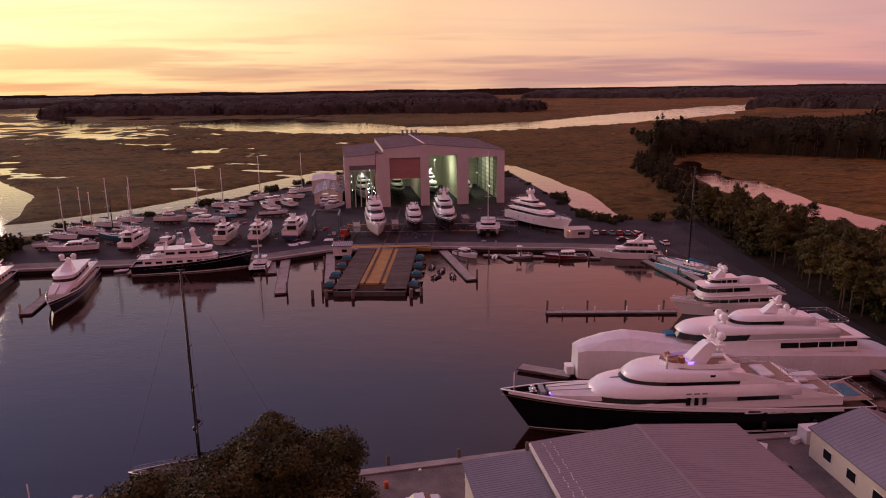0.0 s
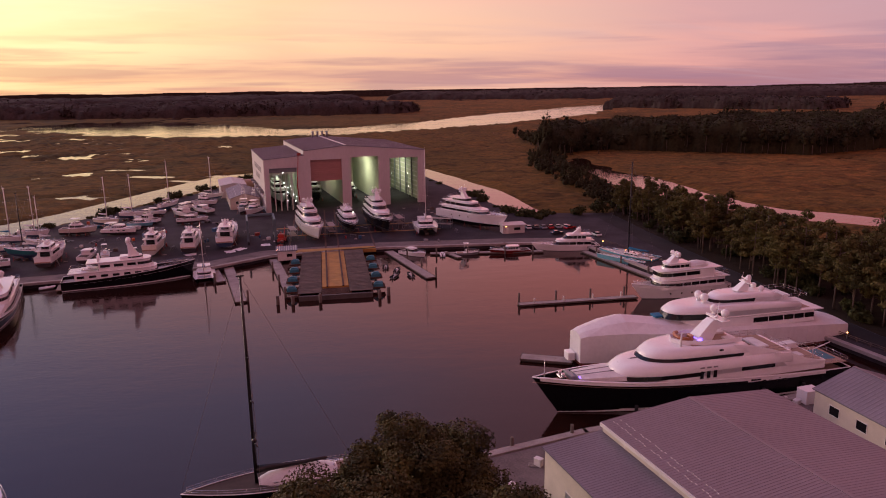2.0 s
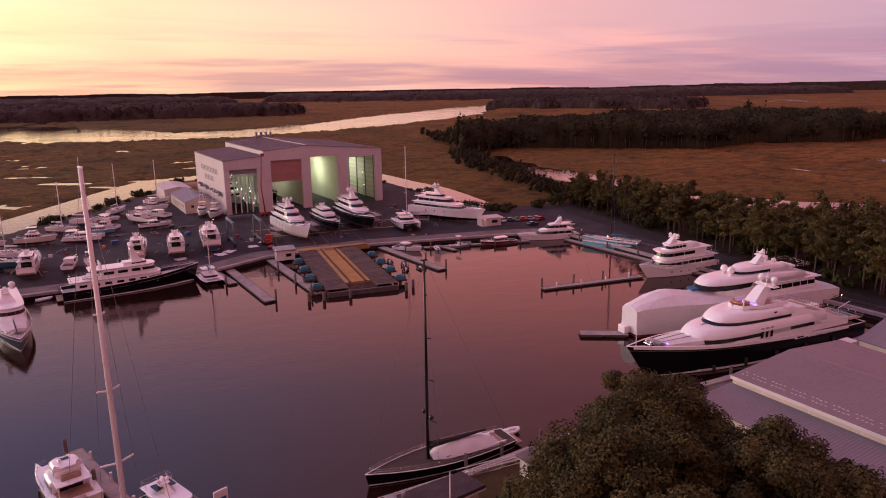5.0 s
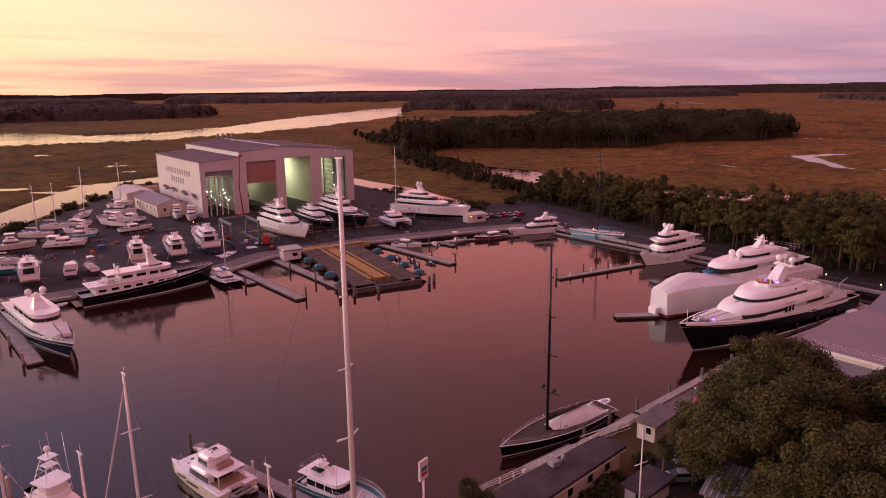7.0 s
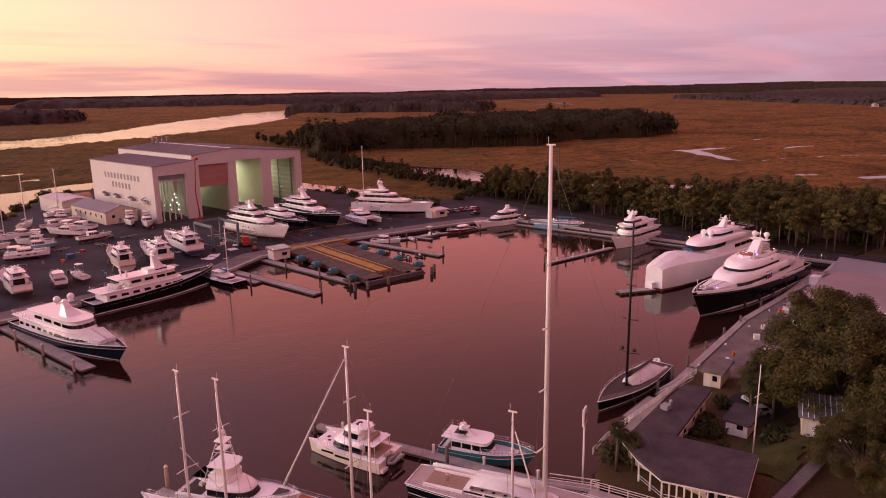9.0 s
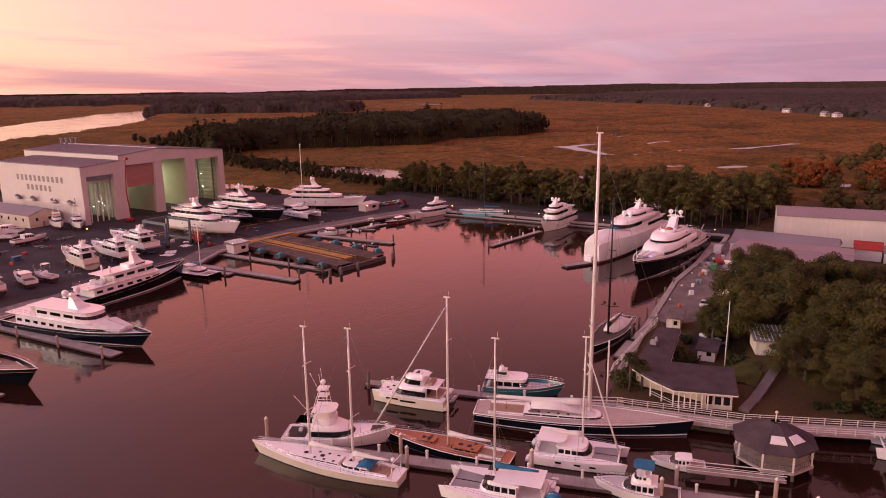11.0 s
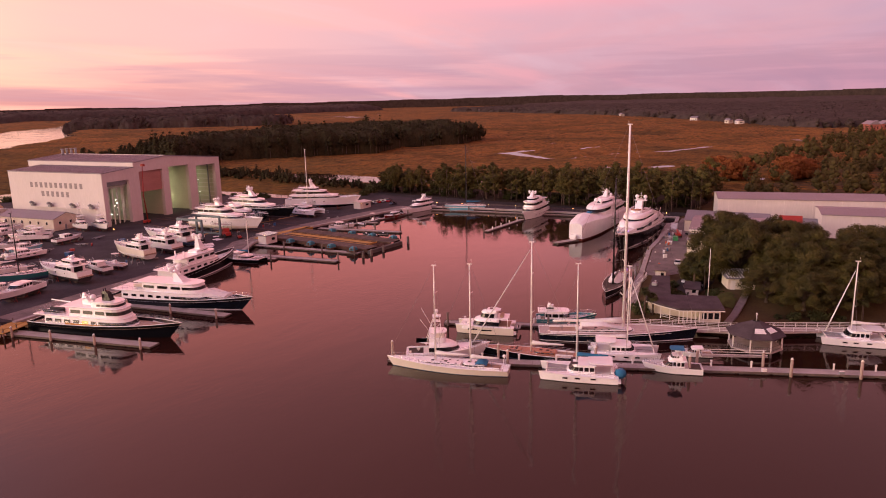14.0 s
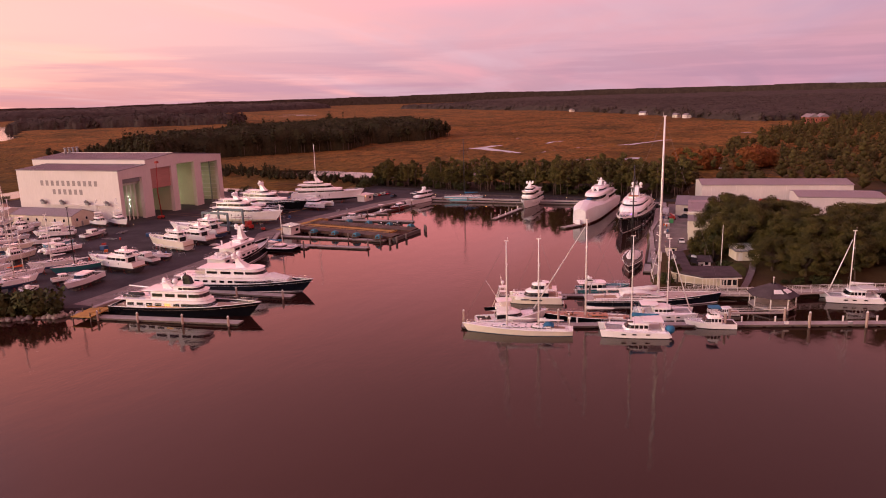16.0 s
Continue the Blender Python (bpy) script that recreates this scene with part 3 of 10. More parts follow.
YARD = [(-131, 203), (-92, 207), (-52, 212), (-36, 222), (0, 224), (40, 219), (64, 214), (68, 190), (73, 150), (77, 120), (80, 97), (98, 97), (98, 140), (94, 200), (100, 262), (76, 268), (62, 262), (56, 330), (46, 432), (-50, 430), (-76, 372), (-98, 334), (-120, 295), (-142, 268), (-143, 225)]
solid("ground", Shape().prism(YARD, -3, QUAY), ASPHALT, "dark stained asphalt of the boatyard behind its quay wall", "boatyard", kind="structure")
SOUTH = [(80, 97), (68, 95), (13, 91), (-20, 84.5), (-51, 78), (-60, 74), (-57, 55), (-47.5, 36), (-40, 19), (-34, -20), (-20, -160), (300, -300), (330, 40), (170, 92), (98, 97)]


def shore_rise(X, Y):
    """How far the ground stands over the quay: a low bluff behind the boardwalk."""
    d = channel_distance([(x, y, 0) for x, y in SOUTH[5:11]], X, Y)
    r = np.clip((d - 5) / 9, 0, 1) * np.clip((-2 - X) / 14, 0, 1) * np.clip((64 - Y) / 6, 0, 1)
    return 2.4 * r * r * (3 - 2 * r)


def build_shore():
    """Lawns behind the south quay, rising to a low bluff under the oaks."""
    xs, ys = np.arange(-66, 336, 3.0), np.arange(-300, 100, 3.0)
    X, Y = np.meshgrid(xs, ys)
    d = np.where(inside(SOUTH, X, Y), edge_distance(SOUTH, X, Y), -edge_distance(SOUTH, X, Y))
    rise = shore_rise(X, Y)
    Z = np.where(d > 0, QUAY - 0.02 + rise + 0.03 * waves(X, Y, 5, 8) * rise, np.clip(QUAY - 0.3 + d * 0.8, -3, 2))
    nx = len(xs)
    v = np.stack([X.ravel(), Y.ravel(), Z.ravel()], 1)
    i = np.arange(len(ys) - 1)[:, None] * nx + np.arange(nx - 1)[None]
    f = np.stack([i, i + 1, i + nx + 1, i + nx], -1).reshape(-1, 4)
    f = f[(v[f, 2] > -2).any(1)]
    me = bpy.data.meshes.new("ground")
    me.from_pydata(v.tolist(), [], f.tolist())
    me.materials.append(LAWN)
    me.polygons.foreach_set("use_smooth", [True] * len(f))
    tagged(new("ground", me), "brown lawn and leaf litter on the shore under oaks", "ground", kind="structure")


build_shore()


def strip(name, line, width, z, mat, label, thick=0.3):
    """A paved strip along a line of points on the plan."""
    pts = [Vector(p) for p in line]
    l, r = [], []
    for i, p in enumerate(pts):
        d = (pts[min(i + 1, len(pts) - 1)] - pts[max(i - 1, 0)]).normalized()
        n = Vector((-d.y, d.x)) * width / 2
        l.append(p + n)
        r.append(p - n)
    s = Shape()
    for i in range(len(pts) - 1):
        q = [r[i], r[i + 1], l[i + 1], l[i]]
        s.prism([(p.x, p.y) for p in q], z - thick, z)
    return solid(name, s, mat, label, name, kind="structure")


strip("road", [(94, 262), (90.5, 225), (88.2, 193), (86.3, 160), (84.8, 135), (84.2, 115), (88, 96), (98, 80), (122, 50), (150, 0), (170, -80)], 7.5, QUAY + 0.03, ROADM, "dark asphalt road along the basin under pines")
# dark slab laid over the brighter marsh ground between the pines
solid("ground", Shape().prism([(98, 260), (94.6, 225), (92.3, 193), (90.4, 160), (88.9, 135), (88.3, 115), (93, 97), (150, 92), (150, 120), (134, 160), (128, 262), (104, 268)], 0.6, 1.55), PINEFLOOR, "dark ground under the roadside pines", "ground", kind="structure")
solid("pavement", Shape().prism([(-22, 79), (-20, 83.6), (13, 90), (68, 94), (78, 95), (76, 74), (37, 76), (9, 72), (-10, 72)], QUAY - 0.3, QUAY + 0.04), APRON, "stained concrete apron along the south quay", "pavement", kind="structure")
solid("pavement", Shape().prism([(-34, 66), (-36, 70.5), (-26, 74), (-14, 72), (-8, 66), (-22, 64.5)], QUAY - 0.3, QUAY + 0.06), ROADM, "small asphalt car park behind the dock office", "pavement", kind="structure")
strip("pavement", [(-66.5, 72), (-60.5, 54), (-50.5, 36), (-43, 19), (-36.5, -20)], 3.2, QUAY + 0.06, PLANK, "grey boardwalk along the sea wall", 0.4)

gx, gy = np.meshgrid(np.arange(-49.0, -36.0, 0.75), np.arange(53.5, 66.0, 0.75))
keep = inside([(-47.5, 55), (-48.5, 61), (-46, 65), (-38.5, 65), (-38.0, 57.5), (-42, 56)], gx, gy)
gz = QUAY + 0.07 + shore_rise(gx, gy) + 0.03 * waves(gx, gy, 2, 8)
s = Shape()
for j in range(gx.shape[0] - 1):
    for i in range(gx.shape[1] - 1):
        if keep[j, i] and keep[j + 1, i + 1]:
            s.add([(gx[q, r], gy[q, r], gz[q, r]) for q, r in ((j, i), (j, i + 1), (j + 1, i + 1), (j + 1, i))], [(0, 1, 2, 3)])
solid("lawn", s, LAWNG, "green lawn with the flagpole behind the boardwalk", "lawn", kind="structure")
s = Shape()
for (x0, y0, z0), (x1, y1, z1) in (((-55.5, 55.5, 1.75), (-50.5, 55.0, 2.1)), ((-50.5, 55.0, 2.1), (-45, 54.3, 3.8)), ((-45, 54.3, 3.8), (-36.8, 54.5, 4.0))):
    s.loft([[(x0, y0 - 0.8, z0 - 0.5), (x0, y0 + 0.8, z0 - 0.5), (x0, y0 + 0.8, z0), (x0, y0 - 0.8, z0)], [(x1, y1 - 0.8, z1 - 0.5), (x1, y1 + 0.8, z1 - 0.5), (x1, y1 + 0.8, z1), (x1, y1 - 0.8, z1)]], True, True)
solid("pavement", s, APRON, "worn concrete ramp to the cottage", "ramp", kind="structure")

strip("pavement", [(-131, 207.4), (-92, 211.2), (-53, 216.6), (-38, 226.2), (0, 228.4), (40, 223.4), (60, 219)], 7.0, QUAY + 0.035, APRON, "worn brown concrete apron along the quay of the yard")
# far shore: a low dark line of woods round the horizon
s = Shape()
n = 220
rng = random.Random(4)
for k in range(n):
    a0, a1 = math.pi * (-0.30 + 1.25 * k / n), math.pi * (-0.30 + 1.25 * (k + 1) / n)
    h0 = 40 + 18 * max(0.0, min(1.0, (0.30 * math.pi - a0) / 0.5)) + 7 * noise.noise(Vector((k * 0.22, 0, 0))) + 2.5 * rng.random()
    q = [(4650 * math.cos(a0), 4650 * math.sin(a0)), (4650 * math.cos(a1), 4650 * math.sin(a1))]
    s.add([(*q[0], -2), (*q[1], -2), (*q[1], h0), (*q[0], h0)], [(0, 1, 2, 3)])
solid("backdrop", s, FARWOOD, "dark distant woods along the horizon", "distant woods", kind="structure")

# ---- the great shed ----
HANGAR = pose(-39.5, 304, QUAY, 0, 0, math.degrees(math.atan2(9, 70.3)))
BAYS = [(2.2, 13.8, 18.6), (19.6, 33.2, 21.4), (37.0, 49.6, 21.9), (54.6, 67.8, 20.8)]
DEPTH = 66.0


def roof_z(u):
    """Height of the eaves line of the front over the yard, along the front."""
    if u < 17:
        return 22.3 + 1.2 * u / 17
    return lerp(25.4, 27.0, (u - 17) / 18) if u < 35 else lerp(27.0, 23.7, (u - 35) / 36)


def hangar():
    h = thing("boat_shed", "tall pale metal boat shed with four open bays and lamps inside", "boat shed", HANGAR)
    # front wall: piers between the bays and the wall over them
    cuts = [0.0] + [c for b in BAYS for c in b[:2]] + [71.0]
    for a, b in zip(cuts[::2], cuts[1::2]):
        s = Shape()
        us = sorted({a, b, *[u for u in (16.999, 17.001, 35) if a < u < b]})
        for u0, u1 in zip(us, us[1:]):
            s.loft([[(u0, -0.6, 0), (u1, -0.6, 0), (u1, 1.2, 0), (u0, 1.2, 0)], [(u0, -0.6, roof_z(u0)), (u1, -0.6, roof_z(u1)), (u1, 1.2, roof_z(u1)), (u0, 1.2, roof_z(u0))]], True, True)
        part("pier", s, WALLM, h)
    for a, b, top in BAYS:
        s = Shape()
        us = sorted({a, b, *[u for u in (35,) if a < u < b]})
        for u0, u1 in zip(us, us[1:]):
            s.loft([[(u0, -0.6, top), (u1, -0.6, top), (u1, 0.6, top), (u0, 0.6, top)], [(u0, -0.6, roof_z(u0)), (u1, -0.6, roof_z(u1)), (u1, 0.6, roof_z(u1)), (u0, 0.6, roof_z(u0))]], True, True)
        part("lintel", s, WALLM, h)
    # side and back walls
    part("side_wall", Shape().box(0, 0.5, 1.2, 57, 0, roof_z(0)), WALLM, h)
    part("side_wall", Shape().box(70.5, 71, 1.2, DEPTH, 0, roof_z(71)), WALLIN, h)
    part("back_wall", Shape().box(0.5, 17, 56.5, 57, 0, 22.2), WALLIN, h)
    part("back_wall", Shape().box(17, 70.5, DEPTH - 0.5, DEPTH, 0, 23.5), WALLIN, h)
    part("step_wall", Shape().box(16.8, 17.2, -0.5, DEPTH, 22.8, 25.5), WALLM, h)
    for u in (35.1, 52.2):
        part("partition", Shape().box(u - 0.2, u + 0.2, 1.2, DEPTH - 0.5, 0, 21.5), WALLIN, h)
    part("partition", Shape().box(16.4, 16.8, 1.2, 57, 0, 21.5), WALLIN, h)
    # roof planes with standing seams
    for u0, u1, d in ((0, 17, 57), (17, 35, DEPTH), (35, 71, DEPTH)):
        z0, z1 = roof_z(u0 + 0.002), roof_z(u1 - 0.002)
        prof = []
        n = int(d / 1.0)
        for i in range(n):
            y, w = -0.8 + i * (d + 1.1) / n, (d + 1.1) / n
            prof += [(y, 0.3), (y + w * 0.80, 0.3), (y + w * 0.84, 0.38), (y + w * 0.96, 0.38)]
        prof += [(d + 0.3, 0.3), (d + 0.3, 0.0), (-0.8, 0.0)]
        s = Shape().loft([[(u0 - 0.2, y, z0 + q) for y, q in prof], [(u1 + 0.01, y, z1 + q) for y, q in prof]], True, True)
        s.f = [tuple(reversed(f)) for f in s.f]
        part("roof", s, ROOFM, h)
    part("ridge_cap", Shape().box(34.6, 35.4, -0.8, DEPTH, 27.28, 27.45), TRIM, h)
    for i in range(4):
        s = Shape().tube([(31 + i * 2.4, 60, 27), (31 + i * 2.4, 60, 29.6)], 0.55, n=10)
        s.tube([(31 + i * 2.4, 60, 29.6), (31 + i * 2.4, 60, 30.0)], 0.85, 0.75, n=10)
        part("roof_vent", s, GREYP, h)
    # half-raised pink door, split in slats
    door = part("lift_door", Shape().box(19.4, 33.4, 0.62, 0.68, 12.2, 21.5), DOORP, h, "faded pink fabric door half raised")
    for i in range(11):
        part("door_slat", Shape().box(19.45, 33.35, 0.45, 0.615, 12.2 + i * 0.85, 12.2 + i * 0.85 + 0.74, 0.05), DOORP, door)
    s = Shape().box(2.0, 14.0, 0.7, 0.95, 16.6, 18.7, 0.03)
    part("lift_door", s, GREYP, h)
    # bar-letters of the sign on the west wall, in two rows
    sign = thing("sign", "dark painted two-line lettering on the pale west wall", "sign", HANGAR)
    for n, y_mid, z0 in ((11, 27.3, 15.7), (6, 28.4, 11.9)):
        for i in range(n):
            y = y_mid + (n / 2 - i - 0.5) * 3.05
            part("letter", Shape().box(-0.06, -0.003, y - 0.8, y + 0.8, z0, z0 + 2.3), LETTER, sign)
    # service pipe with hoods along the west wall, and the lean-to
    s = Shape().box(-1.0, -0.2, 4, 44, 7.2, 7.6)
    part("pipe_shelf", s, WALLM, h)
    for y in (6, 17, 31, 42):
        s = Shape().tube([(-0.5, y, 7.6), (-0.7, y, 8.8), (-1.7, y, 9.4), (-2.4, y, 9.1)], 0.55, n=8)
        s.box(-1.6, 0.0, y - 0.9, y + 0.9, 7.6, 8.5, 0.1)
        part("fan_hood", s, GREYP, h)
    for u in (4.4, 6.8, 9.2, 11.6):
        part("mullion", Shape().box(u - 0.22, u + 0.22, 2.0, 2.3, 0, 18.4), TRIM, h)
    part("transom_beam", Shape().box(2.2, 13.8, 1.95, 2.35, 15.6, 16.1), TRIM, h)
    for k in range(8):
        part("girt", Shape().box(17.0, 34.8, DEPTH - 0.9, DEPTH - 0.55, 1.6 + 1.5 * k, 1.85 + 1.5 * k), TRIM, h)
    for k in range(8):
        part("column", Shape().box(18.5 + 2.2 * k, 18.8 + 2.2 * k, DEPTH - 1.0, DEPTH - 0.92, 0, 20), TRIM, h)
    for k in range(9):
        part("girt", Shape().box(70.1, 70.45, 2, DEPTH - 1, 1.6 + 2.2 * k, 1.95 + 2.2 * k), TRIM, h)
        part("girt", Shape().box(53.0, 69.9, DEPTH - 0.9, DEPTH - 0.55, 1.6 + 2.2 * k, 1.95 + 2.2 * k), WALLM, h)
    for k in range(6):
        part("column", Shape().box(69.6, 70.1, 6 + 10 * k, 6.5 + 10 * k, 0, 21), GREYP, h)
        for u_ in (5.2, 9.4, 13.2):
            part("column", Shape().box(u_, u_ + 0.5, 55.6, 56.1, 0, 20), TRIM, h) if k == 0 else None
        part("column", Shape().box(15.8, 16.35, 6 + 9 * k, 6.6 + 9 * k, 0, 20), TRIM, h)
        part("column", Shape().box(0.55, 1.0, 6 + 9 * k, 6.5 + 9 * k, 0, 20), GREYP, h)
    return h


hangar()


def lamp(name, at, size, energy, color, aim):
    li = bpy.data.lights.new(name, "AREA")
    li.shape, li.size, li.energy, li.color = "DISK", size, energy, color
    ob = new(name, li)
    ob.matrix_world = look(HANGAR @ Vector(at), HANGAR @ Vector(aim))
    return ob


# the shed's own lamps, one bright group in each bay
for u, y, e in ((8, 30, 1500), (26, 34, 2000), (43.5, 30, 5200), (61, 32, 4000)):
    lamp("bay_lamp", (u, y, 20.5), 3.0, e, (0.95, 1.0, 0.66), (u, y + 2, 0))
for u, y, z in ((10.4, 8, 3.4), (10.8, 14, 4.6), (11.2, 20, 5.8), (11.5, 26, 7.0), (11.8, 32, 8.2), (13.6, 8, 3.0), (13.8, 15, 4.2), (14.0, 22, 5.4), (3.0, 20, 9), (3.2, 26, 11), (3.2, 14, 6), (12.4, 40, 12), (13, 34, 9), (65.6, 9, 12.5), (66.0, 9, 6.5), (66.5, 40, 9), (10.0, 5, 7.5), (11.5, 6, 9.8), (12.8, 7, 6.2), (12.0, 6, 8.4), (14.3, 8, 5.0), (12.6, 24, 7), (5, 44, 12.5), (9, 44, 13), (45, 40, 16)):
    s = Shape().ball((0, 0, 0), 0.17, 8)
    li = solid("work_light", s, LAMPW, "glaring white work light on a pole in the shed", "work light", "work lights of the shed", m=HANGAR @ pose(u, y, z))
    part("pole", Shape().tube([(0, 0, -z), (0, 0, -0.4)], 0.07), GREYP, li)

# ---- quays, docks and piles ----
PALEPILE = material("pale_bleached_pile", (0.36, 0.27, 0.215), 0.85, vary=0.3, scale=1.2, fine=8, stretch=(1, 1, 0.3), bump=0.4)


def pile(at, z0=-2.5, top=3.0, r=0.28, group="dock piles", cap=False):
    x, y = at
    s = Shape().tube([(0, 0, z0), (0, 0, top)], r, r * 0.94, n=8)
    p = solid("pile", s, PALEPILE if cap else PILE, "weathered wooden mooring pile standing in the water", "pile", group, m=pose(x, y, 0))
    if cap:
        part("cap", Shape().tube([(0, 0, top), (0, 0, top + 0.35)], r * 1.1, 0.05, n=8), TRIM, p, "white cone cap")
    return p


PLANKS = []


def float_dock(a, b, width, label, z=0.5, piles=(), pile_top=3.0, caps=False, mat=CONC):
    """A floating dock from a to b: pontoons, a rim and a deck of cross planks; piles as (metres along, side)."""
    m, n = along(a, b)
    d = thing("floating_dock", label, "dock", m)
    w = width / 2
    part("rim", Shape().box(-n / 2, n / 2, -w, -w + 0.15, z - 0.32, z + 0.04).box(-n / 2, n / 2, w - 0.15, w, z - 0.32, z + 0.04).box(-n / 2, -n / 2 + 0.15, -w, w, z - 0.32, z + 0.04).box(n / 2 - 0.15, n / 2, -w, w, z - 0.32, z + 0.04), PILE, d)
    k = max(2, int(n / 6))
    for i in range(k):
        x0 = -n / 2 + n * i / k
        part("pontoon", Shape().box(x0 + 0.4, x0 + n / k - 0.4, -w + 0.3, w - 0.3, -0.5, z - 0.1, 0.05), CONCD, d)
    k = max(3, int(n / 1.5))
    me = Shape().box(-n / k / 2 + 0.02, n / k / 2 - 0.02, -w + 0.15, w - 0.15, z - 0.06, z + 0.02).mesh("plank")
    me.materials.append(mat)
    PLANKS.append((d, me, n, k))
    for t, side in piles:
        pile((m @ Vector((-n / 2 + t, side * (w + 0.3), 0)))[:2], top=pile_top, cap=caps)
    return d


float_dock((-106.6, 111.5), (-59.6, -0.3), 2.7, "long floating pier of grey planks with white-capped piles", 0.55, [(100, -1), (112, -1), (0.5, 1), (22, 1), (24, -1), (41, 1), (58, -1), (60, 1), (72, 1), (76, -1), (88, -1)], 3.4, True)
float_dock((-81.2, 113.5), (-66.5, 76.5), 2.2, "floating finger pier of grey planks between moored yachts", 0.5, [(1, -1), (13, -1), (24, -1)], 3.2)
float_dock((24.4, 157.3), (55, 156), 2.2, "floating finger pier out in the basin", 0.5, [(0.5, 1), (10, 1), (19, 1), (28, 1)], 2.8)
float_dock((-42.4, 177), (-49.5, 222), 3.0, "floating finger pier beside the lift dock", 0.5, [(1, -1)])
float_dock((-49, 198), (-54.5, 222), 2.6, "short floating finger pier at the quay", 0.5, [(1, 1)])
float_dock((-29.6, 178), (-35.5, 224), 3.0, "floating finger pier along the lift dock", 0.5, [(1, 1), (14, 1), (30, 1)])
float_dock((8.6, 187), (1.5, 223), 3.0, "floating finger pier with small craft", 0.5, [(1, -1), (12, -1), (24, -1)])
float_dock((14, 216), (50, 209.5), 2.2, "floating dock along the quay of the yard", 0.5, [(2, -1), (12, -1), (24, -1), (33, -1)], 2.4)
float_dock((22, 208), (19, 217), 1.8, "short floating finger with a tender", 0.5)
float_dock((-108.6, 205), (-101.2, 163.5), 3.0, "floating pier beside a navy motor yacht", 0.5, [(40, -1), (26, -1), (12, -1)], 2.3, True)
float_dock((-134, 199), (-124, 161), 3.0, "floating pier beside a black expedition yacht", 0.5, [(37, -1), (25, -1), (13, -1), (2, -1)], 2.3, True)
float_dock((23, 120), (14, 124.5), 3.0, "small floating work platform by the wrapped yacht", 0.6)
float_dock((62.5, 206), (75.2, 126), 2.4, "floating dock along the road side of the basin", 0.5, [(5, 1), (18, 1), (31, 1), (44, 1), (57, 1), (70, 1)], 2.6)
float_dock((-32.5, 82.6), (70, 97.9), 2.8, "long floating dock along the south quay", 0.6, [(2, 1), (8, 1), (15, 1), (24, 1), (34, 1), (44, 1), (58, 1)], 3.0)
float_dock((-43.2, 81.9), (-33.6, 83.3), 2.4, "floating landing with blue tarpaulins", 0.5)

# the lift dock: two deck wings, an ochre track between, machinery under blue covers
LIFT = pose(-17.7, 199, 0, 0, 0, -2.5)
lift = thing("ship_lift", "concrete boat lift dock with ochre deck and steel tracks", "boat lift", LIFT)
for x0, x1 in ((-9.6, -3.6), (3.6, 9.6)):
    for x in (x0, x1 - 0.5):
        part("girder", Shape().box(x, x + 0.5, -23.5, 24, 0.5, 1.58, 0.05), RUST, lift)
    me = Shape().box(x0, x1, -0.64, 0.64, 1.58, 1.72, 0.03).mesh("deck_board")
    me.materials.append(LIFTDECK)
    for i in range(34):
        part("deck_board", me, LIFTDECK, lift).location = (0, -22.8 + i * 1.397, 0)
part("apron", Shape().box(-14, 14, 24, 28, 0.6, 1.72, 0.05), YELLOW, lift)
for i in range(16):
    part("deck_panel", Shape().box(-3.5, 3.5, -17.6 + i * 2.6, -17.6 + i * 2.6 + 2.55, 0.9, 1.55, 0.03), YELLOW, lift)
for x in (-2.1, 2.1):
    part("track", Shape().box(x - 0.25, x + 0.25, -18, 25, 1.56, 1.78), RUST, lift)
for i in range(6):
    part("grating", Shape().box(-3.4, 3.4, -23.3 + i * 0.9, -22.9 + i * 0.9, 1.0, 1.3), RUST, lift)
part("front_beam", Shape().box(-9.4, 9.4, -24.6, -23.6, -1.0, 1.2, 0.05), CONCD, lift)
for x in (-8.5, -4.6, 4.6, 8.5):
    for y in (-22, -12, -2, 8, 18):
        part("leg", Shape().tube([(x, y, -3), (x, y, 0.5)], 0.45, n=8), CONCD, lift)
for x in (-11.3, 11.3):
    for y in (-19, -9, 1, 11):
        part("outrigger", Shape().box(x - 1.8, x + 1.8, y - 1.3, y + 1.6, 0.9, 1.3, 0.04), RUST, lift)
        part("leg", Shape().tube([(x, y - 0.6, -3), (x, y - 0.6, 0.9)], 0.4, n=8), CONCD, lift)


def winch(at, turn):
    s = Shape().loft([[(-1.3, -0.9, 0), (1.3, -0.9, 0), (1.3, 0.9, 0), (-1.3, 0.9, 0)], [(-1.25, -0.85, 0.8), (1.2, -0.85, 0.75), (1.2, 0.8, 0.8), (-1.2, 0.85, 0.75)], [(-0.7, -0.6, 1.35), (0.8, -0.5, 1.2), (0.75, 0.55, 1.3), (-0.65, 0.5, 1.25)]], True, True)
    w = solid("winch", s, TARPB, "lift winch under a teal tarpaulin", "winch", "winches of the boat lift", m=LIFT @ pose(*at, 1.3, 0, 0, turn))
    part("drum", Shape().tube([(-1.5, 0, 0.5), (1.6, 0, 0.5)], 0.35, n=8), RUST, w)


for x in (-11.3, 11.3):
    for y in (-19, -9, 1, 11):
        winch((x, y), 8 * math.sin(y + x))
for at in ((-14.5, -26), (-10.8, -26.5), (11, -26), (13.5, -24), (-4, -26.3)):
    q = LIFT @ Vector((*at, 0))
    pile((q.x, q.y), top=2.2, r=0.45, group="lift dock piles")
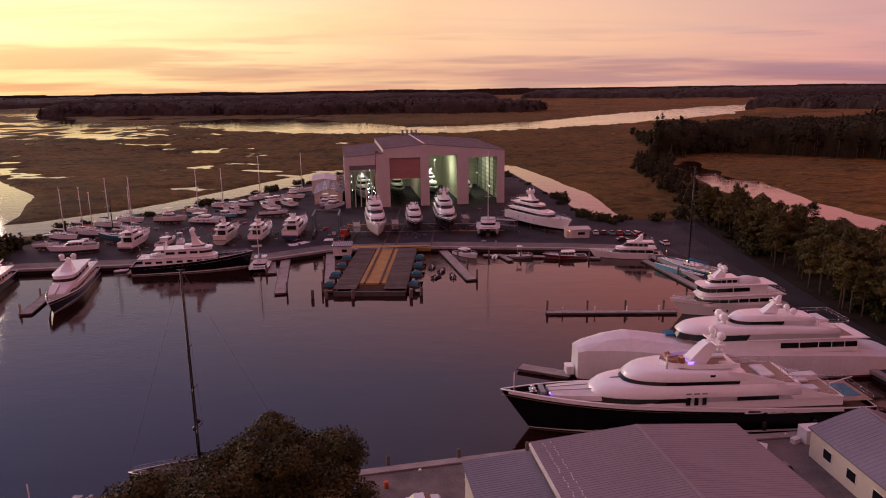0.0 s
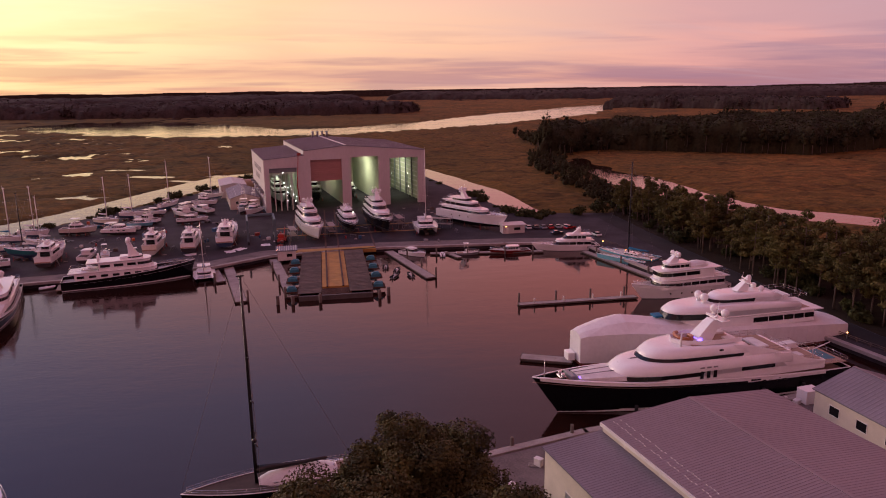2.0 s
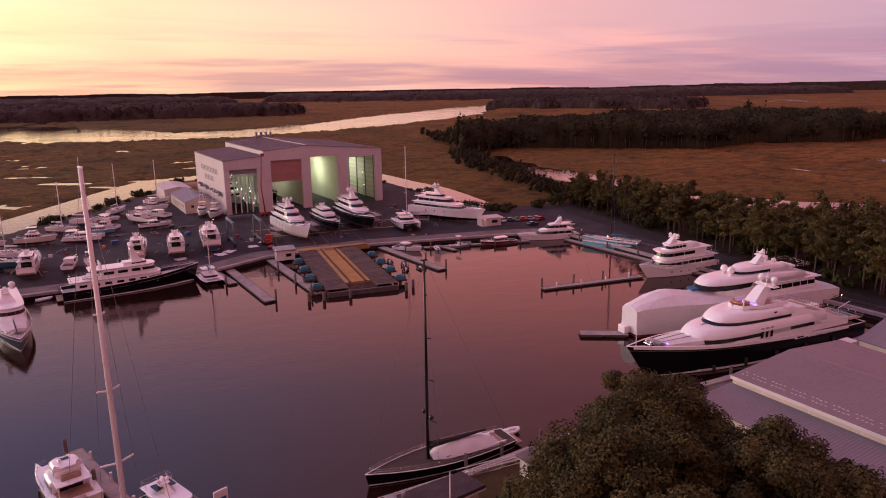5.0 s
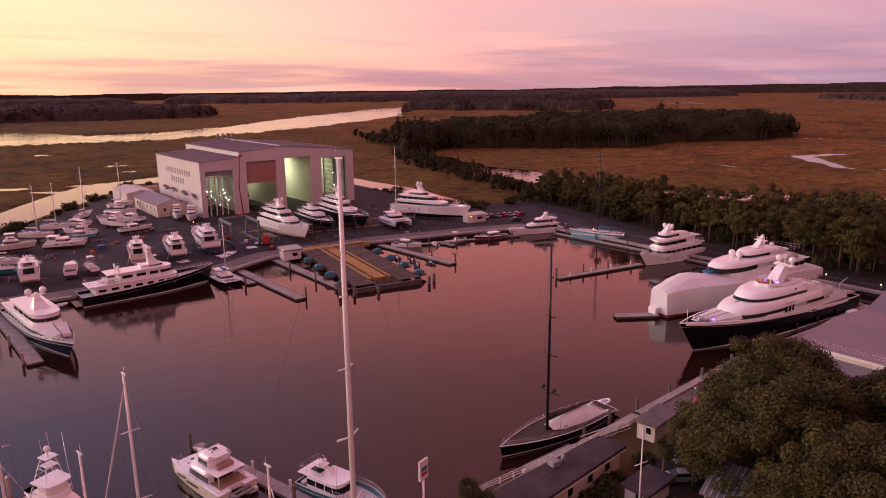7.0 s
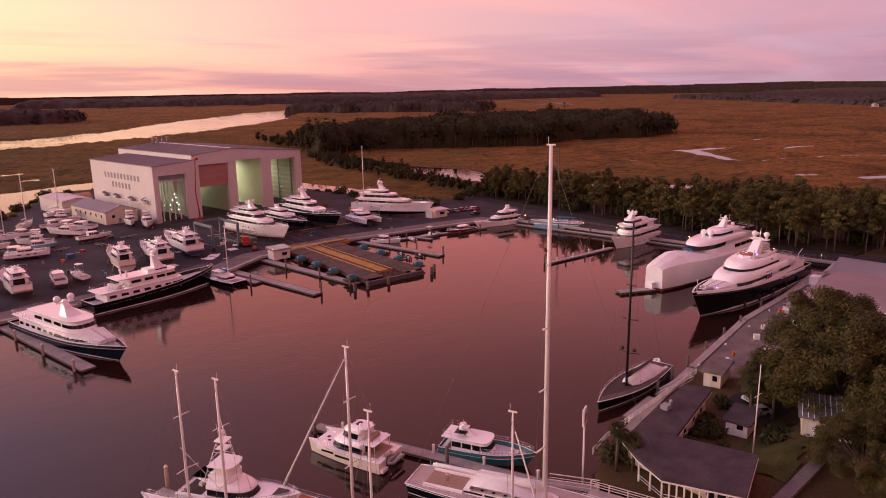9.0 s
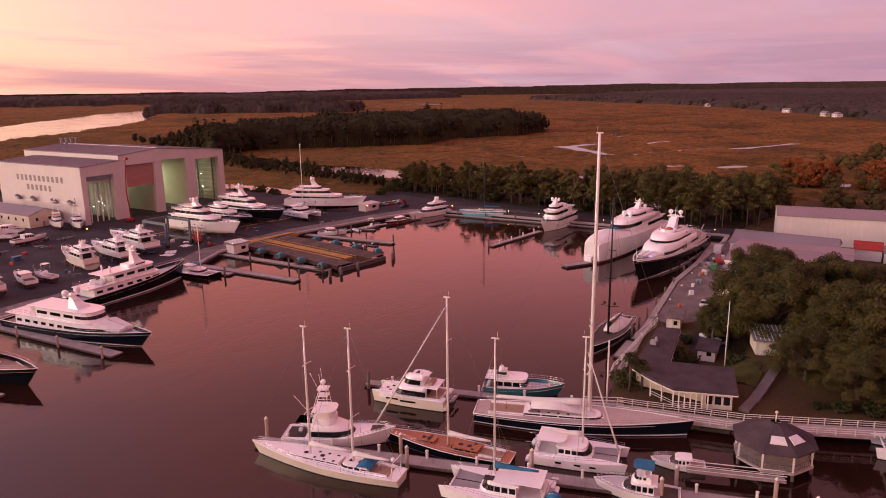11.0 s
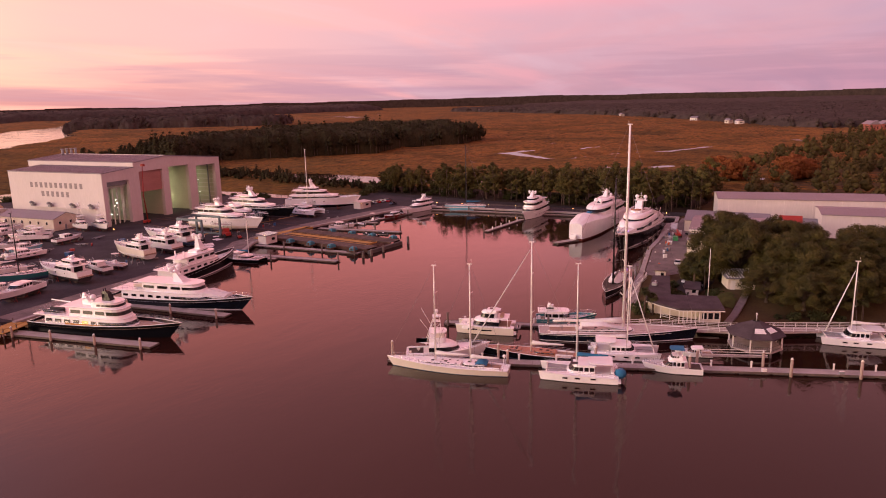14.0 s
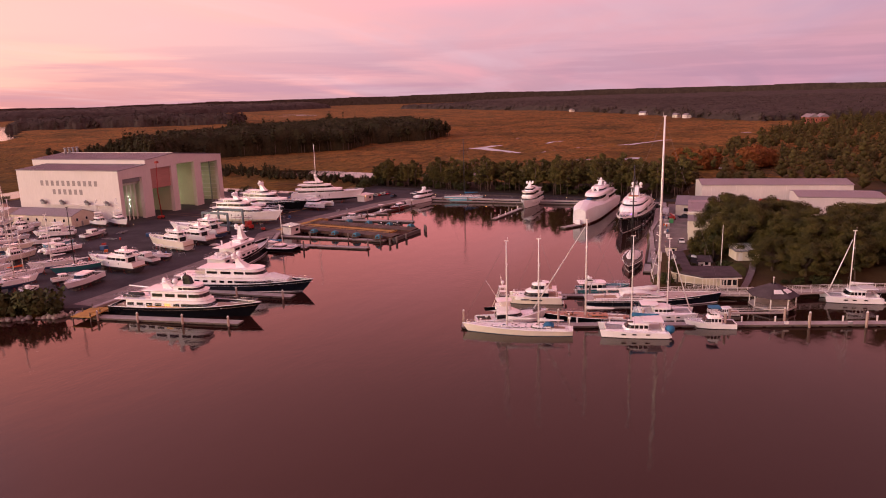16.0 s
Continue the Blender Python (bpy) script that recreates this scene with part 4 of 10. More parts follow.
# rails across the yard
for x in (-2.1, 2.1, -14, 14):
    a, b = LIFT @ Vector((x, 28, 0)), LIFT @ Vector((x, 104, 0))
    m, n = along((a.x, a.y), (b.x, b.y), QUAY)
    solid("track", Shape().box(-n / 2, n / 2, -0.3, 0.3, -0.02, 0.06), RUST, "rusty transfer rail set into the yard", "rail", "yard rails", "structure", m)
for y in (52, 66):
    a, b = LIFT @ Vector((-20, y, 0)), LIFT @ Vector((40, y, 0))
    m, n = along((a.x, a.y), (b.x, b.y), QUAY)
    solid("track", Shape().box(-n / 2, n / 2, -0.5, 0.5, -0.02, 0.07), YELLOW, "ochre cross track set into the yard", "rail", "yard rails", "structure", m)


def quay_edge(points, label):
    for a, b in zip(points, points[1:]):
        m, n = along(a, b)
        solid("quay_coping", Shape().box(-n / 2 - 0.3, n / 2 + 0.3, -0.7, 0.7, QUAY - 0.5, QUAY + 0.22, 0.06), CONC, label, "coping", "quay copings", "structure", m)


quay_edge(YARD[:11], "pale concrete coping along the quay")
quay_edge([(80, 97), (68, 95), (13, 91), (-20, 84.5), (-51, 78)], "pale concrete coping along the south quay")

# ---- boats: every one is laid out bow to +x, waterline at 0, midships at the origin ----
def hull_form(s, B, kind):
    """Half beams at deck and waterline, s from 0 at the stern to 1 at the bow."""
    if kind == "full":
        deck = B / 2 * (1 - 0.10 * max(0, (0.3 - s) / 0.3) ** 2) * (1 - max(0, (s - 0.58) / 0.42) ** 2.9)
        wl = B / 2 * 0.94 * (1 - max(0, (s - 0.50) / 0.50) ** 1.9)
    elif kind == "sail":
        deck = B / 2 * (1 - 0.30 * max(0, (0.42 - s) / 0.42) ** 1.6) * (1 - max(0, (s - 0.42) / 0.58) ** 2.1)
        wl = B / 2 * 0.84 * (1 - 0.42 * max(0, (0.42 - s) / 0.42) ** 1.8) * (1 - max(0, (s - 0.42) / 0.58) ** 1.7)
    elif kind == "cat":
        deck = B / 2 * (1 - 0.1 * (1 - s)) * (1 - max(0, (s - 0.5) / 0.5) ** 2.0)
        wl = B / 2 * 0.8 * (1 - max(0, (s - 0.4) / 0.6) ** 1.6)
    else:
        deck = B / 2 * (1 - 0.10 * max(0, (0.4 - s) / 0.4) ** 2) * (1 - max(0, (s - 0.55) / 0.45) ** 2.4)
        wl = B / 2 * 0.93 * (1 - 0.06 * (1 - s)) * (1 - max(0, (s - 0.45) / 0.55) ** 1.75)
    return max(deck, 0.02), max(wl, 0.015)


def make_hull(p, L, B, Fs, Fb, draft, top_mat, bottom_mat, deck_mat, kind="motor", rake=0.09, stripe=None, rail_mat=None, bulwark=0.0, sheer=1.9, step=None, y_off=0.0, bow_lift=0.0, n=22):
    """Bottom, topsides, deck and rubbing strake of a hull, as parts of p. Returns the sheer height as a function of s."""
    def height(s):
        z = Fs + (Fb - Fs) * s ** sheer
        if step and s < step[0]:
            z -= step[1] * min(1, (step[0] - s) / 0.03)
        return z

    st = [i / n for i in range(n + 1)]
    rings = []
    for s in st:
        d, w = hull_form(s, B, kind)
        z = height(s)
        x = -L / 2 + L * s
        k = s ** 5 * rake * L
        col = []
        for y, zz, xo in ((0.0, -draft * (1 - 0.75 * s ** 4), -0.3 * k), (w * 0.62, -draft * 0.85 * (1 - 0.7 * s ** 4), -0.25 * k), (w * 0.96, -draft * 0.3, -0.1 * k), (w, 0.12, 0), (lerp(w, d, 0.30), z * 0.40, 0.40 * k), (lerp(w, d, 0.62), z * 0.72, 0.72 * k), (d, z, k)):
            col.append((x + xo, y, zz))
        rings.append(col)

    def shell(i0, i1):
        sh = Shape()
        for sg in (1, -1):
            rr = [[(x, y_off + sg * y, z) for x, y, z in col[i0:i1 + 1]] for col in rings]
            if sg > 0:
                rr = [list(reversed(r)) for r in rr]
            sh.loft(rr, closed=False, smooth=True)
        c = rings[0][i0:i1 + 1]
        for (xa, ya, za), (xb, yb, zb) in zip(c, c[1:]):
            sh.add([(xa, y_off + ya, za), (xa, y_off - ya, za), (xb, y_off - yb, zb), (xb, y_off + yb, zb)], [(0, 1, 2, 3)])
        return sh

    part("bottom", shell(0, 3), bottom_mat, p)
    part("hull", shell(3, 6), top_mat, p)
    if stripe:
        sh = Shape()
        for sg in (1, -1):
            sh.loft([[(c[3][0], y_off + sg * (c[3][1] + 0.02), c[3][2] - 0.02), (c[3][0] + 0.02, y_off + sg * (lerp(c[3][1], c[4][1], 0.22) + 0.02), lerp(c[3][2], c[4][2], 0.22))] for c in rings], closed=False)
        part("boot_stripe", sh, stripe, p)
    sh = Shape()
    v, f = [], []
    for c in rings:
        x, y, z = c[6]
        v += [(x - 0.02, y_off + y * 0.985, z - bulwark), (x - 0.02, y_off - y * 0.985, z - bulwark)]
    for i in range(n):
        f.append((2 * i + 1, 2 * i + 3, 2 * i + 2, 2 * i))
    sh.add(v, f)
    part("deck", sh, deck_mat, p)
    sh = Shape()
    t = 0.02 + 0.004 * L ** 0.8
    for sg in (1, -1):
        sh.tube([(c[6][0], y_off + sg * c[6][1], c[6][2]) for c in rings], t, n=5)
    sh.tube([(rings[0][6][0], y_off - rings[0][6][1], rings[0][6][2]), (rings[0][6][0], y_off + rings[0][6][1], rings[0][6][2])], t, n=5)
    part("cap_rail", sh, rail_mat or GEL, p)
    return height


def outline(x0, x1, w, nose, m=9, aft=1.0, tuck=0.94):
    """Plan of a deckhouse, aft end square at x0, front rounded over the length nose, from the port aft corner round to starboard."""
    pts = [(x0, w / 2 * aft), (lerp(x0, x1 - nose, 0.34), w / 2), (lerp(x0, x1 - nose, 0.67), w / 2)]
    for i in range(m + 1):
        a = math.pi / 2 - math.pi * i / m
        pts.append((x1 - nose + nose * max(0.0, math.cos(a)) ** 0.7, w / 2 * math.copysign(abs(math.sin(a)) ** 0.72, math.sin(a))))
    pts += [(lerp(x0, x1 - nose, 0.67), -w / 2), (lerp(x0, x1 - nose, 0.34), -w / 2), (x0, -w / 2 * aft)]
    return pts


def tier(p, x0, x1, w, z0, h, nose, rake=0.5, glass=(0.42, 0.82), glass_from=0.0, overhang=(0.6, 0.5, 0.35), mat=None, lit=None, panes=True, roof_mat=None, thick=0.28, gap=0.10, name="deckhouse", front_only=False, glass_to=1.0):
    """A deckhouse with raked front, panes of dark glass round it and an overhanging roof deck."""
    mat = mat or GEL
    out = outline(x0, x1, w, nose)
    cx = (x0 + x1) / 2

    def ring(t, grow=0.0):
        r = []
        for x, y in out:
            fwd = max(0.0, (x - cx) / (x1 - cx))
            q = x - rake * h * t * fwd ** 1.5
            k = 1 - 0.06 * t
            ln = math.hypot(max(0, x - (x1 - nose)), y) or 1
            r.append((q + grow * (max(0, x - (x1 - nose)) / ln if x > x1 - nose else 0), y * k + grow * (y / ln), z0 + h * t))
        return r

    sh = Shape().loft([[(x, y, z) for x, y, z in ring(0)], ring(0.5), ring(1)], True, True)
    # loft winding: the outline runs clockwise from above
    sh.f = [tuple(reversed(f)) for f in sh.f]
    part(name, sh, mat, p)
    lo, hi = ring(glass[0], 0.05), ring(glass[1], 0.05)
    n = len(lo)
    for i in range(n - 1):
        a0, a1, b0, b1 = Vector(lo[i]), Vector(lo[i + 1]), Vector(hi[i]), Vector(hi[i + 1])
        frac0 = (max(a0.x, a1.x) - x0) / (x1 - x0)
        if frac0 < glass_from or (min(a0.x, a1.x) - x0) / (x1 - x0) > glass_to:
            continue
        length = (a1 - a0).length
        side = i in (0, 1, n - 2, n - 3, 2, n - 4)
        if front_only and side:
            continue
        k = max(1, int(length / 2.4)) if (panes and side) else 1
        for j in range(k):
            t0, t1 = j / k, (j + 1) / k
            g = min(0.25, gap / max(length / k, 0.05)) if side and panes else 0.012
            t0, t1 = lerp(t0, t1, g), lerp(t1, t0, g)
            q = [a0.lerp(a1, t0), a0.lerp(a1, t1), b0.lerp(b1, t1), b0.lerp(b1, t0)]
            g_mat = WARM if lit and lit(i, j) else GLASS
            part("window", Shape().add(q, [(3, 2, 1, 0)]), g_mat, p)
    if overhang:
        of, oa, os = overhang
        o2 = outline(x0 - oa, x1 - rake * h + of, w * 0.97 + 2 * os, nose * 1.05)
        z = z0 + h
        rr = []
        for q, zz in ((0.965, z - 0.02), (1.0, z + thick * 0.35), (1.0, z + thick * 0.7), (0.975, z + thick)):
            rr.append([((x - cx) * q + cx, y * q, zz) for x, y in o2])
        sh = Shape().loft(rr, True, True)
        sh.f = [tuple(reversed(f)) for f in sh.f]
        part("upper_deck", sh, roof_mat or mat, p)
    return z0 + h + (thick if overhang else 0)


def railing(p, pts, h=0.95, step=1.8, r=0.025, bars=2):
    s = Shape()
    pts = [Vector(q) for q in pts]
    for k in range(1, bars + 1):
        s.tube([q + Vector((0, 0, h * k / bars)) for q in pts], r, n=4)
    for a, b in zip(pts, pts[1:]):
        n = max(1, int((b - a).length / step))
        for i in range(n + (b is pts[-1])):
            q = a.lerp(b, i / n)
            s.tube([q, q + Vector((0, 0, h))], r, n=4)
    part("railing", s, STEEL, p)


def deck_rail(p, L, B, height, s0, s1, kind="motor", rake=0.09, h=0.9, z_off=0.0):
    for sg in (1, -1):
        pts = []
        for i in range(13):
            s = lerp(s0, s1, i / 12)
            d, _ = hull_form(s, B, kind)
            pts.append((-L / 2 + L * s + s ** 5 * rake * L * 0.97, sg * d * 0.96, height(s) + z_off))
        railing(p, pts, h, 2.0)


def sat_dome(p, at, r, foot=0.6):
    d = part("satellite_dome", Shape().ball((at[0], at[1], at[2] + foot + r * 0.8), r, 12), GEL, p)
    part("pedestal", Shape().tube([(at[0], at[1], at[2]), (at[0], at[1], at[2] + foot + 0.1)], r * 0.55, r * 0.4, n=8), GEL, d)


def radar_mast(p, x, z, h, w, domes=2, r=0.6, mat=None, lean=0.35):
    mat = mat or GEL
    s = Shape()
    s.loft([[(x - 1.2, -w * 0.28, z), (x + 1.4, -w * 0.28, z), (x + 1.4, w * 0.28, z), (x - 1.2, w * 0.28, z)], [(x - 1.0 - lean * h * 0.6, -w * 0.18, z + h * 0.6), (x + 0.2 - lean * h * 0.6, -w * 0.18, z + h * 0.6), (x + 0.2 - lean * h * 0.6, w * 0.18, z + h * 0.6), (x - 1.0 - lean * h * 0.6, w * 0.18, z + h * 0.6)], [(x - 0.6 - lean * h, -0.15, z + h), (x - 0.1 - lean * h, -0.15, z + h), (x - 0.1 - lean * h, 0.15, z + h), (x - 0.6 - lean * h, 0.15, z + h)]], True, True)
    xm = x - 0.4 - lean * h * 0.55
    s.box(xm - 0.5, xm + 0.5, -w / 2, w / 2, z + h * 0.52, z + h * 0.58, 0.03)
    s.box(xm - 0.2, xm + 0.9, -0.5, 0.5, z + h * 0.70, z + h * 0.74, 0.02)
    m = part("mast", s, mat, p)
    part("radar_scanner", Shape().box(xm + 0.1, xm + 0.35, -w * 0.33, w * 0.33, z + h * 0.78, z + h * 0.83, 0.02), GEL, m)
    s = Shape()
    for y, hh in ((-w * 0.42, 0.5), (w * 0.42, 0.55), (0.0, 0.45)):
        s.tube([(xm, y, z + h * 0.58), (xm - 0.3, y, z + h * (0.62 + hh))], 0.03, n=4)
    part("aerial", s, ALU, m)
    if domes:
        for y in (-w * 0.42, w * 0.42):
            sat_dome(p, (xm, y, z + h * 0.58), r, 0.15)


def place(name, label, stern, bow, z=0.0, category="yacht", group="", shift=0.0):
    m, n = along(stern, bow, z)
    return thing(name, label, category, m, group), n


def motor_yacht(name, label, stern, bow, B, tiers, Fs=2.2, Fb=4.4, hull=None, z=0.0, draft=1.6, bottom=None, stripe=None, deck=None, mast=(0.0, 4.0, 3.5, 0.6), kind="motor", rake=0.09, bulwark=0.6, roof=None, lit=None, rail=(0.5, 0.985), swim=True, group="", sheer=1.9, hull_windows=0, rail_mat=None, super_mat=None, step=None):
    """tiers: (from, to, width share, height, nose, rake, glass lo, glass hi, overhang aft) with places as shares of the length."""
    p, L = place(name, label, stern, bow, z, group=group)
    hull = hull or GEL
    ht = make_hull(p, L, B, Fs, Fb, draft, hull, bottom or ANTI, deck or GREYDECK, "motor", rake, stripe, rail_mat, bulwark, sheer, step)
    zc = None
    for k, (a, b, w, h, nose, rk, g0, g1, oa) in enumerate(tiers):
        x0, x1 = -L / 2 + a * L, -L / 2 + b * L
        if zc is None:
            zc = ht((a + b) / 2) - bulwark + 0.02
        zc = tier(p, x0, x1, w * B, zc, h, nose * L, rk, (g0, g1), 0.04, (0.045 * L * 0.5, oa * L, 0.02 * B), super_mat, lit if k in (0, 1) else None, roof_mat=roof if k == len(tiers) - 1 else None, thick=0.24 if k < len(tiers) - 1 else 0.18)
        part("aft_door", Shape().box(x0 - 0.06, x0 - 0.012, -w * B * 0.30, w * B * 0.30, zc - h - 0.1, zc - 0.55), GLASS, p)
        if oa > 0.03:
            xa = x0 - oa * L + 0.3
            railing(p, [(x0, w * B * 0.46, zc), (xa, w * B * 0.46, zc), (xa, -w * B * 0.46, zc), (x0, -w * B * 0.46, zc)], 0.9, 1.8)
    if mast:
        mx, mh, mw, mr = mast
        radar_mast(p, -L / 2 + mx * L if mx else -L / 2 + (tiers[-1][0] + tiers[-1][1]) / 2 * L, zc, mh, mw, 2, mr)
    if rail:
        deck_rail(p, L, B, ht, rail[0], rail[1], h=0.75, rake=rake)
    for i in range(hull_windows):
        for sg in (1, -1):
            s0 = 0.28 + 0.42 * i / hull_windows
            d, w = hull_form(s0, B, "motor")
            x = -L / 2 + L * s0
            zz = ht(s0) * 0.52
            y = lerp(w, d, 0.42) + 0.03
            part("porthole", Shape().box(x, x + 0.02 * L * 0.8, sg * y - 0.03, sg * y + 0.03, zz, zz + 0.55, 0.02), GLASS, p)
    if swim:
        part("swim_platform", Shape().box(-L / 2 - 0.04 * L, -L / 2 + 0.2, -B * 0.42, B * 0.42, 0.35, 0.6, 0.05), TEAK, p)
    part("cockpit", Shape().box(-L / 2 + 0.3, -L / 2 + tiers[0][0] * L - 0.1, -B * 0.36, B * 0.36, ht(0.05) - bulwark + 0.01, ht(0.05) - bulwark + 0.05), TEAK, p)
    part("settee", Shape().box(-L / 2 + 0.35, -L / 2 + 1.0, -B * 0.30, B * 0.30, ht(0.05) - bulwark + 0.05, ht(0.05) - bulwark + 0.5, 0.08), CANVASW, p)
    # foredeck gear: a windlass and a pair of lockers
    xw = L * 0.40
    zz = ht(0.9) - bulwark
    part("windlass", Shape().tube([(xw, -0.25, zz), (xw, -0.25, zz + 0.5)], 0.16, n=8).tube([(xw, 0.25, zz), (xw, 0.25, zz + 0.5)], 0.16, n=8).box(xw - 0.8, xw + 0.5, -0.4, 0.4, zz, zz + 0.15), STEEL, p)
    return p, L, zc, ht


def stands(p_pose, L, B, z_low, ground, group="boat stands"):
    """Keel blocks and screw stands under a boat ashore."""
    for t in (-0.30, 0.0, 0.26):
        q = p_pose @ Vector((t * L, 0, 0))
        s = Shape().box(-0.6, 0.6, -0.7, 0.7, 0, max(0.25, z_low - ground), 0.04)
        solid("keel_block", s, PILE, "stack of timber keel blocks under a boat", "block", "keel blocks", m=pose(q.x, q.y, ground, 0, 0, math.degrees(p_pose.to_euler().z)))
        for sg in (1, -1):
            q = p_pose @ Vector((t * L, sg * B * 0.42, 0))
            hgt = max(0.6, z_low - ground + 0.16 * B)
            s = Shape().tube([(0, 0, hgt * 0.4), (0, 0, hgt)], 0.05, n=5)
            for a in (0.5, 2.6, 4.7):
                s.tube([(0, 0, hgt * 0.6), (0.55 * math.cos(a), 0.55 * math.sin(a), 0)], 0.035, n=4)
            s.box(-0.2, 0.2, -0.2, 0.2, hgt, hgt + 0.06)
            solid("boat_stand", s, REDP, "rusty steel screw stand propping a hull", "boat stand", group, m=pose(q.x, q.y, ground))


def ashore(fn, stern, bow, B, draft, ground=QUAY, gap=0.6, **kw):
    """Sets a boat on blocks: its waterline lies draft + gap over the ground."""
    z = ground + gap + draft
    out = fn(stern=stern, bow=bow, B=B, z=z, draft=draft, **kw)
    m, n = along(stern, bow, z)
    stands(m, n, B, z - draft * 0.95, ground)
    return out


def wire(p, pts, r=0.02, mat=None, name="stay"):
    part(name, Shape().tube(pts, r, n=4), mat or STAY, p)


def rig(p, x, z, h, r, boom, spread, mat, bow_x, bow_z, stern_x=None, chain_y=1.5, cover=None, sides=2, furled=None, boom_z=1.6, jib_top=0.97):
    """A mast with spreaders, stays, boom and sail cover."""
    m = part("mast", Shape().tube([(x, 0, z), (x, 0, z + h * 0.6), (x, 0, z + h)], r, r * 0.6, n=8), mat, p)
    for k in range(sides):
        t = (k + 1) / (sides + 0.8)
        w = spread * (1 - 0.25 * k)
        part("spreader", Shape().tube([(x - 0.25 * w, -w, z + h * t + 0.1), (x, 0, z + h * t), (x - 0.25 * w, w, z + h * t + 0.1)], r * 0.35, n=5), mat, m)
    part("masthead", Shape().box(x - 0.5, x + 0.5, -0.06, 0.06, z + h - 0.05, z + h + 0.12).tube([(x - 0.3, 0, z + h), (x - 0.3, 0, z + h + 0.9)], 0.02, n=4), mat, m)
    wire(p, [(x + 0.15, 0, z + h * jib_top), (bow_x, 0, bow_z)], 0.02)
    if furled:
        a, b = Vector((x + 0.3, 0, z + h * jib_top * 0.96)), Vector((bow_x - 0.1, 0, bow_z + 0.7))
        part("furled_sail", Shape().tube([a, a.lerp(b, 0.5), b], 0.07, 0.16, n=6), furled, p)
    if stern_x is not None:
        wire(p, [(x - 0.1, 0, z + h), (stern_x, 0, z * 0.95)], 0.02)
    for sg in (1, -1):
        pts = [(x, 0, z + h * 0.97)] + [(x - 0.25 * spread * (1 - 0.25 * k), sg * spread * (1 - 0.25 * k), z + h * (k + 1) / (sides + 0.8)) for k in reversed(range(sides))] + [(x - 0.3, sg * chain_y, z * 0.98)]
        wire(p, pts, 0.02, name="shroud")
    if boom:
        b = part("boom", Shape().tube([(x - 0.1, 0, z + boom_z), (x - boom, 0, z + boom_z + 0.25)], r * 0.6, n=7), mat, p)
        if cover:
            s = Shape()
            rr = []
            for i in range(7):
                t = i / 6
                xx = x - 0.1 - boom * t * 0.97
                hh = lerp(1.0, 0.30, t ** 0.7) * (0.5 + 0.055 * boom) * (1 + 0.06 * math.sin(9 * t))
                ww = lerp(0.30, 0.16, t)
                zz = z + boom_z + 0.25 * t - 0.12
                rr.append([(xx, -ww, zz), (xx, -ww * 1.2, zz + hh * 0.4), (xx, 0, zz + hh), (xx, ww * 1.2, zz + hh * 0.4), (xx, ww, zz)])
            part("sail_cover", s.loft(rr, True, True, True, True), cover, b)
    return m


